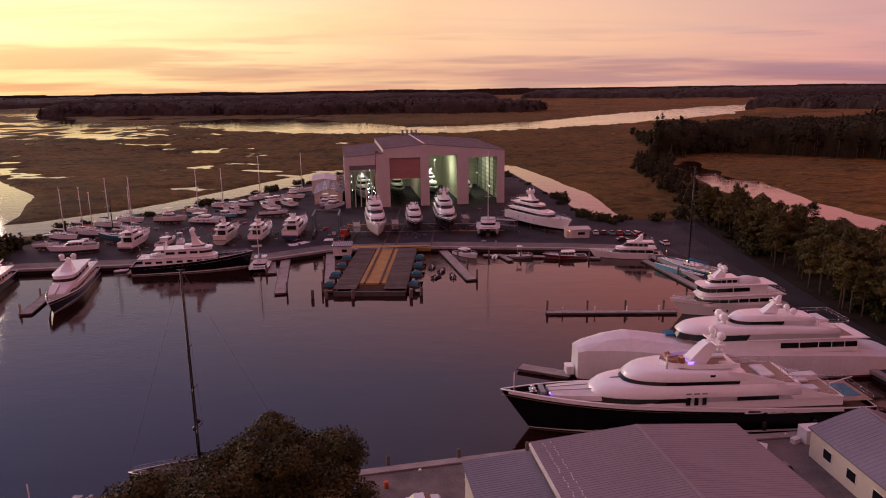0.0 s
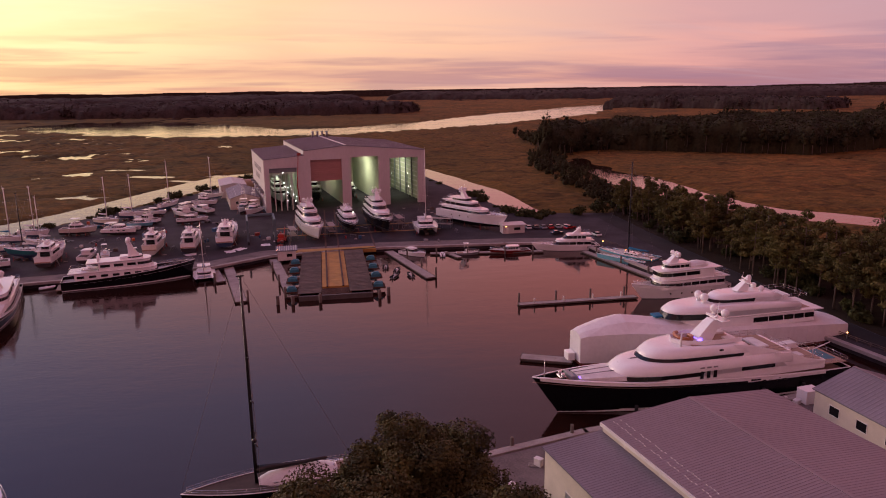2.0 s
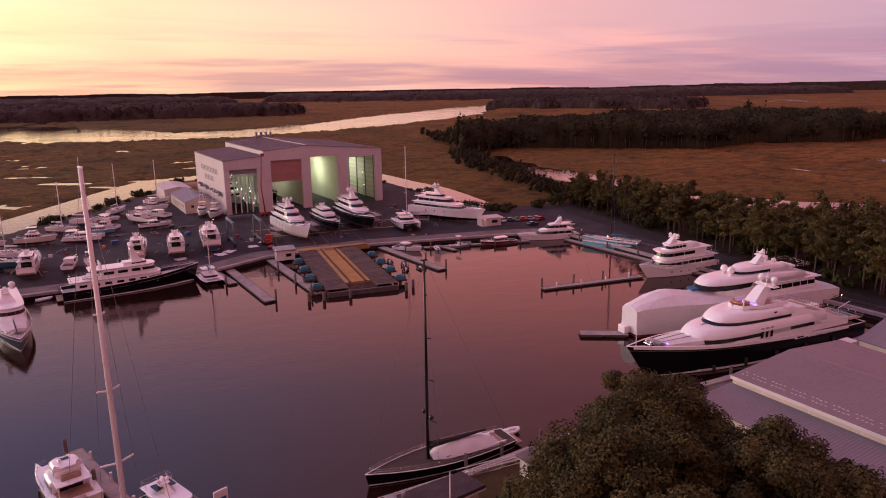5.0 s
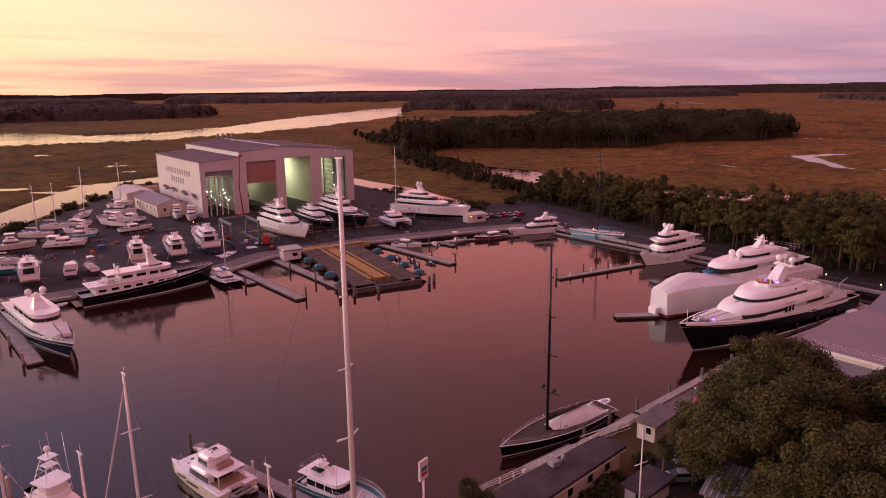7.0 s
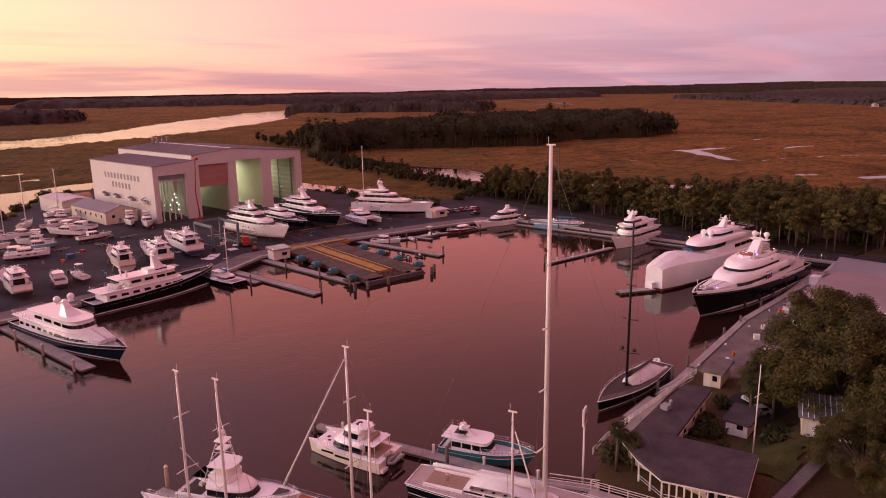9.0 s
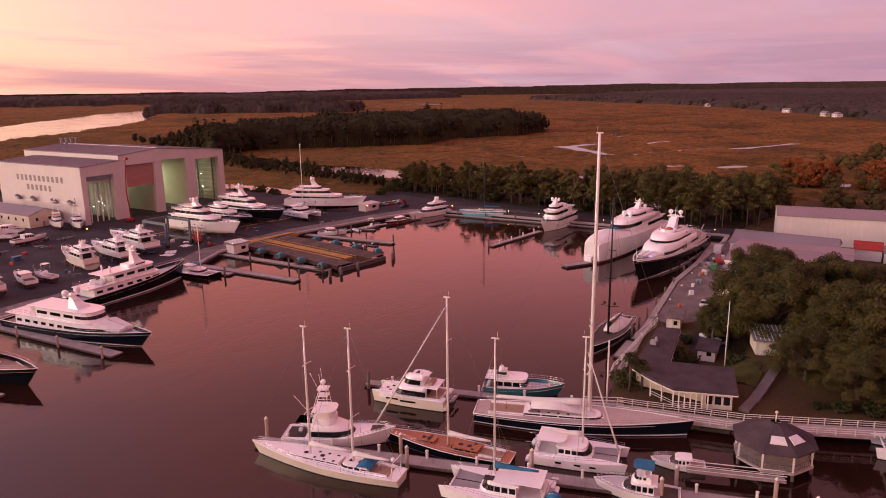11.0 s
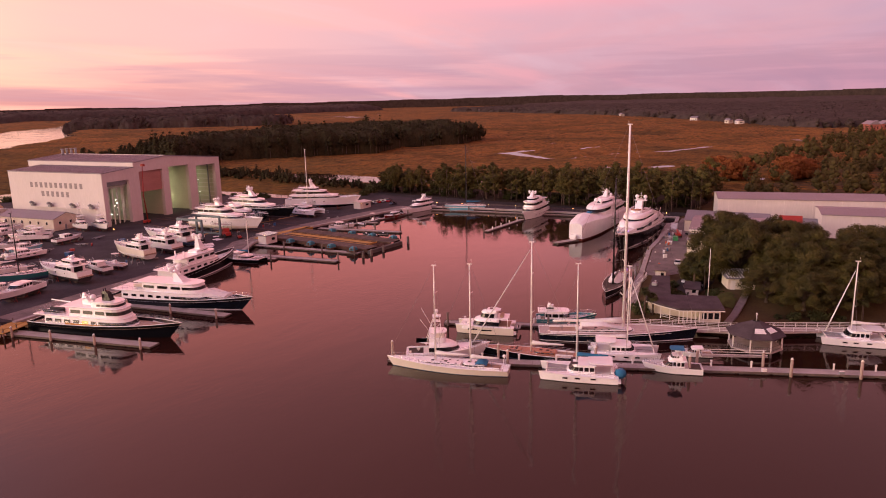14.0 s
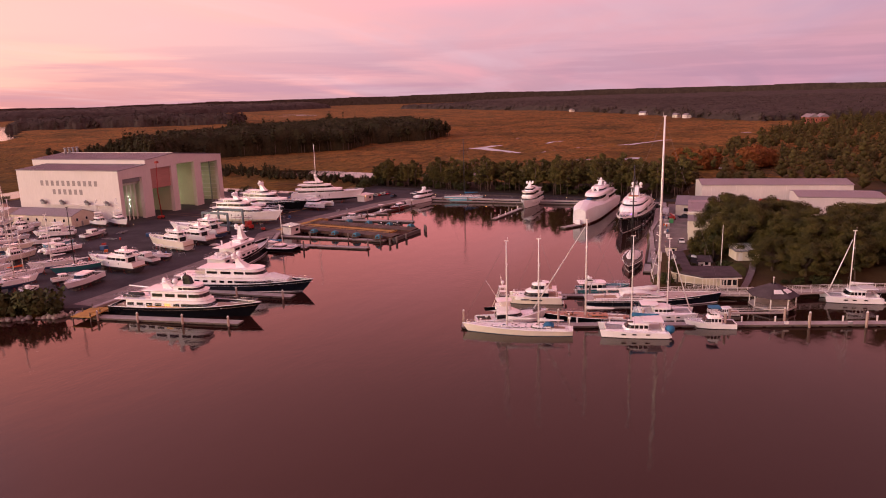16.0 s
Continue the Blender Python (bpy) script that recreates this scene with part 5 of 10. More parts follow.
def sailboat(name, label, stern, bow, B, masts, Fs=1.3, Fb=1.9, hull=None, z=0.0, draft=1.0, bottom=None, stripe=None, deck=None, house=((0.30, 0.66, 0.5, 0.6),), cover=None, mast_mat=None, group="", bimini=None, furled=None, rake=0.10, keel=None, house_mat=None, overhang=None, kind="sail", windows=True):
    p, L = place(name, label, stern, bow, z, "sailing yacht", group)
    ht = make_hull(p, L, B, Fs, Fb, draft, hull or GEL, bottom or ANTIB, deck or GREYDECK, kind, rake, stripe, None, 0.06, 2.0)
    zd = (Fs + Fb) / 2 - 0.1
    for a, b, w, h in house:
        x0, x1 = -L / 2 + a * L, -L / 2 + b * L
        z0 = ht((a + b) / 2) - 0.12
        tier(p, x0, x1, w * B, z0, h, (x1 - x0) * 0.35, 0.9, (0.35, 0.75) if windows else (0.5, 0.52), 0.06, None, house_mat)
        for k in range(2):
            xx = lerp(x0, x1, 0.35 + 0.3 * k)
            part("hatch", Shape().box(xx - 0.3, xx + 0.3, -0.3, 0.3, z0 + h, z0 + h + 0.07, 0.02), GLASS, p)
        for k in range(int((x1 - x0) * 0.62 / 1.5)):
            xx = x0 + 0.9 + 1.5 * k
            for sg in (1, -1):
                part("hatch", Shape().box(xx - 0.19, xx + 0.19, sg * w * B * 0.34 - 0.17, sg * w * B * 0.34 + 0.17, z0 + h, z0 + h + 0.06, 0.02), GLASS, p)
    # cockpit well with coaming and wheel
    xc = -L * 0.33
    z0 = ht(0.17)
    part("cockpit", Shape().box(xc - L * 0.10, xc + L * 0.07, -B * 0.24, B * 0.24, z0 - 0.1, z0 + 0.03), TEAK, p)
    part("coaming", Shape().box(xc - L * 0.10, xc + L * 0.07, B * 0.24, B * 0.29, z0 - 0.1, z0 + 0.30, 0.04).box(xc - L * 0.10, xc + L * 0.07, -B * 0.29, -B * 0.24, z0 - 0.1, z0 + 0.30, 0.04), GEL, p)
    part("steering_wheel", Shape().tube([(xc - 0.6, 0.45 * math.cos(a), z0 + 0.8 + 0.45 * math.sin(a)) for a in [k * math.pi / 5 for k in range(11)]], 0.025, n=4).box(xc - 0.75, xc - 0.45, -0.12, 0.12, z0 - 0.1, z0 + 0.8), STEEL, p)
    if bimini:
        xb = xc + L * 0.055
        rr = []
        for i in range(5):
            t = i / 4
            rr.append([(xb + lerp(-L * 0.05, L * 0.06, t), y * B * 0.29, z0 + 0.35 + 1.0 * (1 - (2 * t - 0.9) ** 2 * 0.75) * (1 - 0.35 * abs(y) ** 3)) for y in (-1, -0.6, 0, 0.6, 1)])
        part("sprayhood", Shape().loft(rr, closed=False, smooth=True), bimini, p)
    deck_rail(p, L, B, ht, 0.04, 0.97, kind, rake, 0.65)
    for x, h, boom, sides in masts:
        xm = -L / 2 + x * L
        fore = max([q[0] for q in masts])
        rig(p, xm, ht(x) - 0.05, h, 0.08 + 0.0058 * h, boom, 0.30 * B, sides=sides, mat=mast_mat or ALU, bow_x=(L * (0.5 + rake * 0.9) if x == fore else -L / 2 + (x + 0.33) * L), bow_z=(Fb if x == fore else zd + 1.0), stern_x=-L / 2 + 0.1 if x == min(q[0] for q in masts) else None, chain_y=B * 0.42, cover=cover or CANVASW, furled=furled if x == fore else None)
    if z > 0:
        kd = keel or 1.1
        s = Shape().loft([[(-L * 0.12, -0.22, -draft * 0.7), (L * 0.12, -0.22, -draft * 0.7), (L * 0.12, 0.22, -draft * 0.7), (-L * 0.12, 0.22, -draft * 0.7)], [(-L * 0.12, -0.12, -draft - kd), (L * 0.05, -0.12, -draft - kd), (L * 0.05, 0.12, -draft - kd), (-L * 0.12, 0.12, -draft - kd)]], True, True)
        part("keel", s, bottom or ANTIB, p)
    return p, L


def catamaran(name, label, stern, bow, B, mast=None, z=0.0, draft=0.6, bimini=None, cover=None, hull=None, cabin=1.5, fly=False, group="", F=1.5, furled=None, hull_mat=None, deck=None, bottom=None):
    p, L = place(name, label, stern, bow, z, "catamaran", group)
    hw = B * 0.27
    for sg in (1, -1):
        make_hull(p, L, hw, F * 0.85, F * 1.1, draft, hull or GEL, bottom or ANTI, deck or GEL, "cat", 0.03, None, None, 0.0, 1.5, y_off=sg * (B - hw) / 2, n=14)
        y = sg * (B / 2 + 0.005)
        for x in (-0.18, 0.02, 0.18):
            part("porthole", Shape().box(x * L - 0.45, x * L + 0.45, y - 0.03, y + 0.03, F * 0.55, F * 0.55 + 0.26, 0.02), GLASS, p)
        part("transom_step", Shape().box(-L / 2 - 0.5, -L / 2 + 0.4, sg * (B - hw) / 2 - hw * 0.35, sg * (B - hw) / 2 + hw * 0.35, 0.25, F * 0.45, 0.05), GEL, p)
    part("bridge_deck", Shape().box(-L * 0.46, L * 0.16, -B * 0.38, B * 0.38, F * 0.5, F * 0.97, 0.08), GEL, p)
    for sg in (1, -1):
        part("trampoline", Shape().box(L * 0.16, L * 0.43, sg * 0.15 if sg > 0 else -B * 0.30, B * 0.30 if sg > 0 else -0.15, F * 0.93, F * 0.96), GREYP, p)
    part("crossbeam", Shape().tube([(L * 0.43, -B * 0.36, F), (L * 0.43, B * 0.36, F)], 0.14, n=6), ALU, p)
    zt = tier(p, -L * 0.20, L * 0.17, B * 0.62, F * 0.95, cabin, L * 0.16, 0.95, (0.30, 0.78), 0.0, (0.25, 0.3, 0.15), panes=True, thick=0.14, name="cabin")
    part("cockpit", Shape().box(-L * 0.44, -L * 0.20, -B * 0.30, B * 0.30, F * 0.95, F * 0.99), TEAK if fly else GREYDECK, p)
    part("cockpit_seat", Shape().box(-L * 0.45, -L * 0.41, -B * 0.3, B * 0.3, F * 0.97, F * 0.97 + 0.5, 0.08), CANVASW, p)
    s = Shape()
    zb = F + 1.8
    part("bimini", Shape().prism(outline(-L * 0.43, -L * 0.12, B * 0.60, L * 0.08), zb, zb + 0.12), bimini or GEL, p)
    for x in (-0.42, -0.22):
        for sg in (1, -1):
            s.tube([(x * L, sg * B * 0.28, F), (x * L, sg * B * 0.28, zb)], 0.04, n=5)
    part("bimini_post", s, STEEL, p)
    if fly:
        z2 = tier(p, -L * 0.16, L * 0.08, B * 0.46, zt, 0.8, L * 0.1, 0.8, (0.5, 0.95), 0.3, None, name="flybridge")
        part("hardtop", Shape().prism(outline(-L * 0.19, L * 0.10, B * 0.52, L * 0.13), zt + 1.9, zt + 2.02), GEL, p)
        s = Shape()
        for x in (-0.13, 0.04):
            for sg in (1, -1):
                s.tube([(x * L, sg * B * 0.2, zt), (x * L, sg * B * 0.2, zt + 1.95)], 0.05, n=5)
        part("hardtop_post", s, GEL, p)
        part("skylight", Shape().box(-L * 0.09, L * 0.0, -B * 0.12, B * 0.12, zt + 2.05, zt + 2.08), GLASS, p)
    for sg in (1, -1):
        railing(p, [(-L * 0.45, sg * B * 0.48, F * 0.95), (0, sg * B * 0.49, F), (L * 0.36, sg * B * 0.40, F * 1.05), (L * 0.47, sg * B * 0.37, F * 1.08)], 0.65, 2.0, 0.02)
    if mast:
        rig(p, L * 0.04, F + cabin * 0.9, mast, 0.16, L * 0.42, 0.9, ALU, L * 0.43, F, None, B * 0.45, cover or CANVASW, 2, furled, boom_z=1.3, jib_top=0.9)
    # davits and a dinghy at the stern
    part("davit", Shape().tube([(-L * 0.46, -B * 0.2, F), (-L * 0.5, -B * 0.2, F + 1.0), (-L * 0.56, -B * 0.2, F + 0.9)], 0.05, n=5).tube([(-L * 0.46, B * 0.2, F), (-L * 0.5, B * 0.2, F + 1.0), (-L * 0.56, B * 0.2, F + 0.9)], 0.05, n=5), STEEL, p)
    return p, L


def dinghy(at, turn, L=3.6, label="small white inflatable tender with outboard", z=0.15, mat=None):
    d = thing("dinghy", label, "tender", pose(*at, z, 0, 0, turn))
    pts = [(-L / 2, 0.65, 0.25), (L * 0.2, 0.65, 0.28), (L * 0.42, 0.4, 0.36), (L / 2, 0, 0.42), (L * 0.42, -0.4, 0.36), (L * 0.2, -0.65, 0.28), (-L / 2, -0.65, 0.25)]
    part("tube", Shape().tube(pts, 0.24, n=8), mat or GEL, d)
    part("floor", Shape().prism([(-L / 2 + 0.1, -0.6), (L * 0.2, -0.6), (L * 0.42, -0.3), (L * 0.42, 0.3), (L * 0.2, 0.6), (-L / 2 + 0.1, 0.6)], -0.1, 0.16), GREYDECK, d)
    part("console", Shape().box(-0.3, 0.2, -0.25, 0.25, 0.16, 0.75, 0.06), GEL, d)
    part("outboard", Shape().box(-L / 2 - 0.25, -L / 2 + 0.15, -0.16, 0.16, 0.0, 0.8, 0.08), BLACK, d)
    return d


def sport_boat(name, label, stern, bow, B, z=0.0, draft=0.6, hull=None, Fs=1.1, Fb=1.7, cabin=True, tower=False, top=True, group="", bottom=None, deck=None, hard=None, fly=False):
    """A small motor boat: hull, raked cabin, windscreen, hardtop, perhaps a flying bridge and a tuna tower."""
    p, L = place(name, label, stern, bow, z, "motor boat", group)
    ht = make_hull(p, L, B, Fs, Fb, draft, hull or GEL, bottom or ANTI, deck or GREYDECK, "motor", 0.08, None, None, 0.1, 1.8, n=16)
    part("cockpit", Shape().box(-L * 0.47, -L * 0.18, -B * 0.38, B * 0.38, Fs - 0.15, Fs - 0.06), TIMBERD if L > 9 else TEAK, p)
    zc = ht(0.5) - 0.1
    if cabin:
        zt = tier(p, -L * 0.18, L * 0.24, B * 0.78, zc, 1.25 if L > 8 else 0.9, L * 0.20, 1.3, (0.26, 0.84), 0.04, (0.2, 0.4, 0.06), thick=0.12, name="cabin")
    else:
        part("console", Shape().box(-L * 0.08, L * 0.06, -B * 0.2, B * 0.2, zc, zc + 1.0, 0.1), GEL, p)
        zt = zc + 1.0
    if fly:
        z2 = tier(p, -L * 0.14, L * 0.10, B * 0.62, zt, 0.85, L * 0.08, 0.7, (0.55, 0.95), 0.35, None, name="flybridge")
        part("helm_seat", Shape().box(-L * 0.08, -L * 0.05, -B * 0.2, B * 0.2, zt, zt + 1.0, 0.08), CANVASW, p)
    if top:
        zh = (zt + 2.0) if (fly or not cabin) else zt + 1.0
        if fly or not cabin:
            part("hardtop", Shape().prism(outline(-L * 0.17, L * 0.09, B * 0.68, L * 0.09), zh, zh + 0.10), hard or GEL, p)
            s = Shape()
            for x in (-0.13, 0.04):
                for sg in (1, -1):
                    s.tube([(x * L, sg * B * 0.28, zt - 0.5), (x * L, sg * B * 0.30, zh)], 0.035, n=5)
            part("hardtop_post", s, STEEL, p)
    if tower:
        s = Shape()
        for sg in (1, -1):
            for x in (-0.14, 0.03):
                s.tube([(x * L, sg * B * 0.38, zt - 1.2), (-L * 0.07 + (x + 0.05) * L * 0.3, sg * 0.5, zt + 5.2)], 0.045, n=5)
        for k in range(1, 6):
            t = k / 6
            s.tube([(-0.14 * L * (1 - t * 0.6), -B * 0.38 * (1 - t * 0.65), zt - 1.2 + 6.4 * t), (-0.14 * L * (1 - t * 0.6), B * 0.38 * (1 - t * 0.65), zt - 1.2 + 6.4 * t)], 0.03, n=4)
        part("tower", s, ALU, p)
        part("tower_top", Shape().box(-L * 0.12, -L * 0.01, -0.8, 0.8, zt + 5.1, zt + 5.2, 0.03).box(-L * 0.11, -L * 0.03, -0.65, 0.65, zt + 6.3, zt + 6.4, 0.03).tube([(-L * 0.09, -0.5, zt + 5.2), (-L * 0.09, -0.5, zt + 6.3)], 0.04, n=5).tube([(-L * 0.09, 0.5, zt + 5.2), (-L * 0.09, 0.5, zt + 6.3)], 0.04, n=5).tube([(-L * 0.07, 0, zt + 6.4), (-L * 0.07, 0, zt + 7.0)], 0.1, n=6), GEL, p)
        sat_dome(p, (-L * 0.07, 0, zt + 6.9), 0.38, 0.0)
        for sg in (1, -1):
            wire(p, [(-L * 0.02, sg * B * 0.45, zt - 0.3), (-L * 0.28, sg * (B * 0.5 + 3.2), zt + 8)], 0.03, ALU, "outrigger_pole")
    deck_rail(p, L, B, ht, 0.55, 0.97, "motor", 0.08, 0.6)
    return p, L

# ---- sheds, cottages and the pavilion ----
def ribbed_roof(p, x0, x1, y0, y1, z0, z1, mat, ribs=0.9, name="roof", over=0.35, thick=0.18):
    """A roof plane from the eave x0 to the ridge x1, with ribs running down the slope."""
    dx = -over if x1 > x0 else over
    e = z0 + (z1 - z0) / (x1 - x0) * dx
    a, b = x0 + dx, x1
    n = max(2, int((y1 - y0) / ribs))
    prof = []
    for i in range(n):
        y, w = lerp(y0, y1, i / n), (y1 - y0) / n
        prof += [(y, 0.0), (y + w * 0.72, 0.0), (y + w * 0.80, 0.035), (y + w * 0.92, 0.035)]
    prof.append((y1, 0.0))
    prof += [(y1, -thick), (y0, -thick)]
    s = Shape().loft([[(a, y, e + thick + q) for y, q in prof], [(b, y, z1 + thick + q) for y, q in prof]], True, True)
    if x1 > x0:
        s.f = [tuple(reversed(f)) for f in s.f]
    return part(name, s, mat, p)


def opening(p, name, x, y, z, w, h, face, mat=GLASS, frame_mat=None):
    """A window or door on a wall facing -x, +x, -y or +y: frame proud of the wall, pane inside it."""
    def slab(a0, a1, z0, z1, d0, d1):
        if face in "-x+x":
            return (x + min(d0, d1), x + max(d0, d1), a0, a1, z0, z1)
        return (a0, a1, y + min(d0, d1), y + max(d0, d1), z0, z1)
    sg = -1 if face[0] == "-" else 1
    c = y if face[1] == "x" else x
    fr = Shape()
    for a0, a1, z0, z1 in ((c - w / 2 - 0.1, c + w / 2 + 0.1, z - 0.1, z), (c - w / 2 - 0.1, c + w / 2 + 0.1, z + h, z + h + 0.1), (c - w / 2 - 0.1, c - w / 2, z, z + h), (c + w / 2, c + w / 2 + 0.1, z, z + h)):
        fr.box(*slab(a0, a1, z0, z1, 0.005 * sg, 0.09 * sg))
    o = part(name, fr, frame_mat or TRIM, p)
    part("pane", Shape().box(*slab(c - w / 2, c + w / 2, z, z + h, 0.005 * sg, 0.03 * sg)), mat, o)
    return o


def gabled(name, label, origin, turn, w, d, eave, ridge, wall_mat, roof_mat, ribs=0.9, base=QUAY, category="shed"):
    """A gabled building: x across (0 to w), y along the ridge (0 to d)."""
    h = thing(name, label, category, pose(*origin, base, 0, 0, turn))
    t = 0.25
    part("wall", Shape().box(0, t, 0, d, 0, eave), wall_mat, h)
    part("wall", Shape().box(w - t, w, 0, d, 0, eave), wall_mat, h)
    for y0 in (0, d - t):
        s = Shape()
        s.loft([[(t, y0, 0), (w - t, y0, 0), (w - t, y0, eave), (w / 2, y0, ridge), (t, y0, eave)], [(t, y0 + t, 0), (w - t, y0 + t, 0), (w - t, y0 + t, eave), (w / 2, y0 + t, ridge), (t, y0 + t, eave)]], True, True)
        part("gable_wall", s, wall_mat, h)
    ribbed_roof(h, 0, w / 2, -0.3, d + 0.3, eave, ridge, roof_mat, ribs)
    ribbed_roof(h, w, w / 2, -0.3, d + 0.3, eave, ridge, roof_mat, ribs)
    part("ridge_cap", Shape().box(w / 2 - 0.25, w / 2 + 0.25, -0.3, d + 0.3, ridge + 0.15, ridge + 0.215), roof_mat, h)
    return h


# big repair shed on the south quay: gable towards the basin, ridge running away from it
sh = gabled("workshop_shed", "wide mauve-grey ribbed metal shed on the south quay", (13.2, 51.05), 7.5, 26.6, 27.0, 8.3, 9.4, STUCCO, ROOFL, 0.45)
part("gutter", Shape().box(-0.55, -0.32, -0.3, 27.3, 7.95, 8.35), TRIM, sh, "white gutter")
part("fascia", Shape().box(-0.28, -0.06, 0, 27, 7.2, 7.95), STUCCO, sh)
for y in (1, 8, 15, 22):
    part("downpipe", Shape().box(-0.3, -0.14, y, y + 0.15, 0.3, 7.9), TRIM, sh)
part("lean_to_wall", Shape().box(-8.6, -8.35, 1, 27, 0, 6.4).box(-8.35, -0.4, 26.75, 27, 0, 6.4).box(-8.35, -0.4, 1, 1.25, 0, 6.4), STUCCO, sh)
ribbed_roof(sh, -8.6, -0.35, 0.8, 27.3, 6.5, 7.1, ROOFM, 0.45, "lean_to_roof")
for y in (20, 11, 4):
    opening(sh, "door", -8.6, y, 0.1, 3.2, 3.4, "-x", GREYP)
for x in (5, 13, 21):
    opening(sh, "door", x, 27, 0.1, 4.2, 4.4, "+y", GREYP)
clip = Shape().box(-0.045, 0.045, -0.15, 0.15, 0, 0.06).mesh("roof_clip")
for k in range(44):
    for x in (1.0, 2.0):
        if (k * 7 + int(x) * 3) % 5:
            ob = part("roof_clip", clip, TRIM, sh)
            ob.location = (x + 0.08 * math.sin(k * 2.3), 0.5 + 0.6 * k, 8.3 + x * 1.1 / 13.3 + 0.20)
b2 = gabled("workshop_shed", "small cream shed with a grey ribbed metal roof", (51.5, 60), 3, 14.5, 28, 4.2, 6.8, STUCCO, ROOFM, 0.7)
for y in (4, 9, 14, 19, 24):
    opening(b2, "window", 0, y, 1.5, 1.8, 1.4, "-x")
part("air_unit", Shape().box(-1.0, -0.1, 11, 12.2, 1.2, 2.1, 0.06), GREYP, b2)
lw = gabled("warehouse", "long white metal warehouse with a low mauve roof", (92, 23), 14.5, 20, 60, 9.0, 10.4, WALLM, ROOFL, 1.2)
for y in range(6, 60, 10):
    part("wall_seam", Shape().box(-0.06, -0.01, y, y + 0.12, 0.2, 8.9), TRIM, lw)
gabled("warehouse", "lower white metal warehouse beside the long one", (62, 14), 9.5, 20, 30, 8.0, 8.9, WALLM, ROOFL, 1.2)
gabled("workshop_shed", "low pale shed against the wide shed's end", (14.8, 39.2), 7.5, 14, 11.3, 5.9, 6.5, WALLM, ROOFL, 1.0)
gabled("workshop_shed", "small shed with a red metal roof", (66.5, 50.3), 8, 6, 7.0, 3.4, 5.0, WALLM, REDP, 0.6)
gabled("workshop_shed", "low grey shed beside the red-roofed one", (65.6, 43.6), 8, 5, 6.0, 3.2, 4.6, WALLM, ROOFM, 0.6)

# office building by the shed's west wall, with a hipped grey roof
an = gabled("office", "small cream annex with grey roof against the boat shed", (-55, 315.5), 7.3, 12.6, 34, 4.8, 6.9, STUCCO, ROOFL, 0.9, category="office")
for y in (4, 9, 14, 19, 24, 29):
    for z in (2.4,):
        opening(an, "window", 0, y, z, 1.1, 1.2, "-x")
for x in (3, 8):
    opening(an, "window", x, 0, 2.4, 1.1, 1.2, "-y")
opening(an, "door", 5.5, 0, 0.05, 1.1, 2.1, "-y", GREYP)
gabled("workshop_shed", "low pale shed behind the boat shed", (-62, 352), 7.3, 12, 26, 6.0, 7.0, WALLM, WALLM, 1.0)
tk = thing("storage_tank", "rusty beige horizontal storage tank behind the shed", "tank", pose(-54, 372, QUAY, 0, 0, 20))
part("shell", Shape().tube([(-9, 0, 3.4), (-8.4, 0, 3.4), (8.4, 0, 3.4), (9, 0, 3.4)], 3.0, n=16), material("tank_paint", (0.42, 0.27, 0.19), 0.6, vary=0.3), tk)
part("cradle", Shape().box(-6, -5, -2, 2, 0, 1.2).box(5, 6, -2, 2, 0, 1.2), CONC, tk)

# waterside restaurant: an L of dark felt roofs over cream walls
rs = thing("restaurant", "low waterside building with dark roofs and cream walls", "building", pose(-57.5, 74.5, QUAY + 0.2, 0, 0, 0))
part("wall", Shape().prism([(1.2, -1.4), (22.2, 2.4), (23.6, -0.4), (6.0, -4.9), (9.1, -14.6), (0.5, -17.6), (-1.2, -13.6), (0.9, -12.6)], 0, 2.9), STUCCO, rs)
ROOF_PLAN = [(0.5, -0.9), (22.9, 3.1), (24.3, -0.9), (6.6, -5.3), (9.9, -15.1), (-0.1, -18.5), (-4.0, -9.7), (-2.0, -4.9)]
part("roof", Shape().prism(ROOF_PLAN[::-1], 2.95, 3.4), ROOFD, rs)
part("roof_edge", Shape().prism([(x * 1.004 + 0.02, y * 1.004) for x, y in ROOF_PLAN[::-1]], 2.74, 2.95), TRIM, rs)


def slanted_window(p, a, b, z0, z1, out):
    """A framed pane set in a wall that runs from a to b on the plan."""
    a, b = Vector(a), Vector(b)
    u = (b - a).normalized()
    n = Vector((u.y, -u.x)) * out
    quad = lambda g, d: [tuple(a - u * g), tuple(b + u * g), tuple(b + u * g + n * d), tuple(a - u * g + n * d)]
    w = part("window", Shape().prism(quad(0.12, 0.05), z0 - 0.12, z1 + 0.12), TRIM, p)
    part("pane", Shape().prism(quad(0, 0.08), z0, z1), GLASS, w)


for s0 in (0.10, 0.40, 0.70):
    a0, a1 = Vector((-1.2, -13.6)), Vector((0.5, -17.6))
    slanted_window(rs, a0.lerp(a1, s0), a0.lerp(a1, s0 + 0.22), 0.8, 2.2, 1)
for s0 in (0.14, 0.36, 0.60, 0.82):
    a0, a1 = Vector((23.6, -0.4)), Vector((6.0, -4.9))
    slanted_window(rs, a0.lerp(a1, s0), a0.lerp(a1, s0 + 0.06), 1.0, 2.0, -1)
part("air_unit", Shape().box(12, 13.2, -0.6, 0.6, 3.55, 4.3, 0.05), GREYP, rs)
part("vent", Shape().tube([(14.2, 0.2, 3.5), (14.2, 0.2, 4.4)], 0.25, n=8), GREYP, rs)
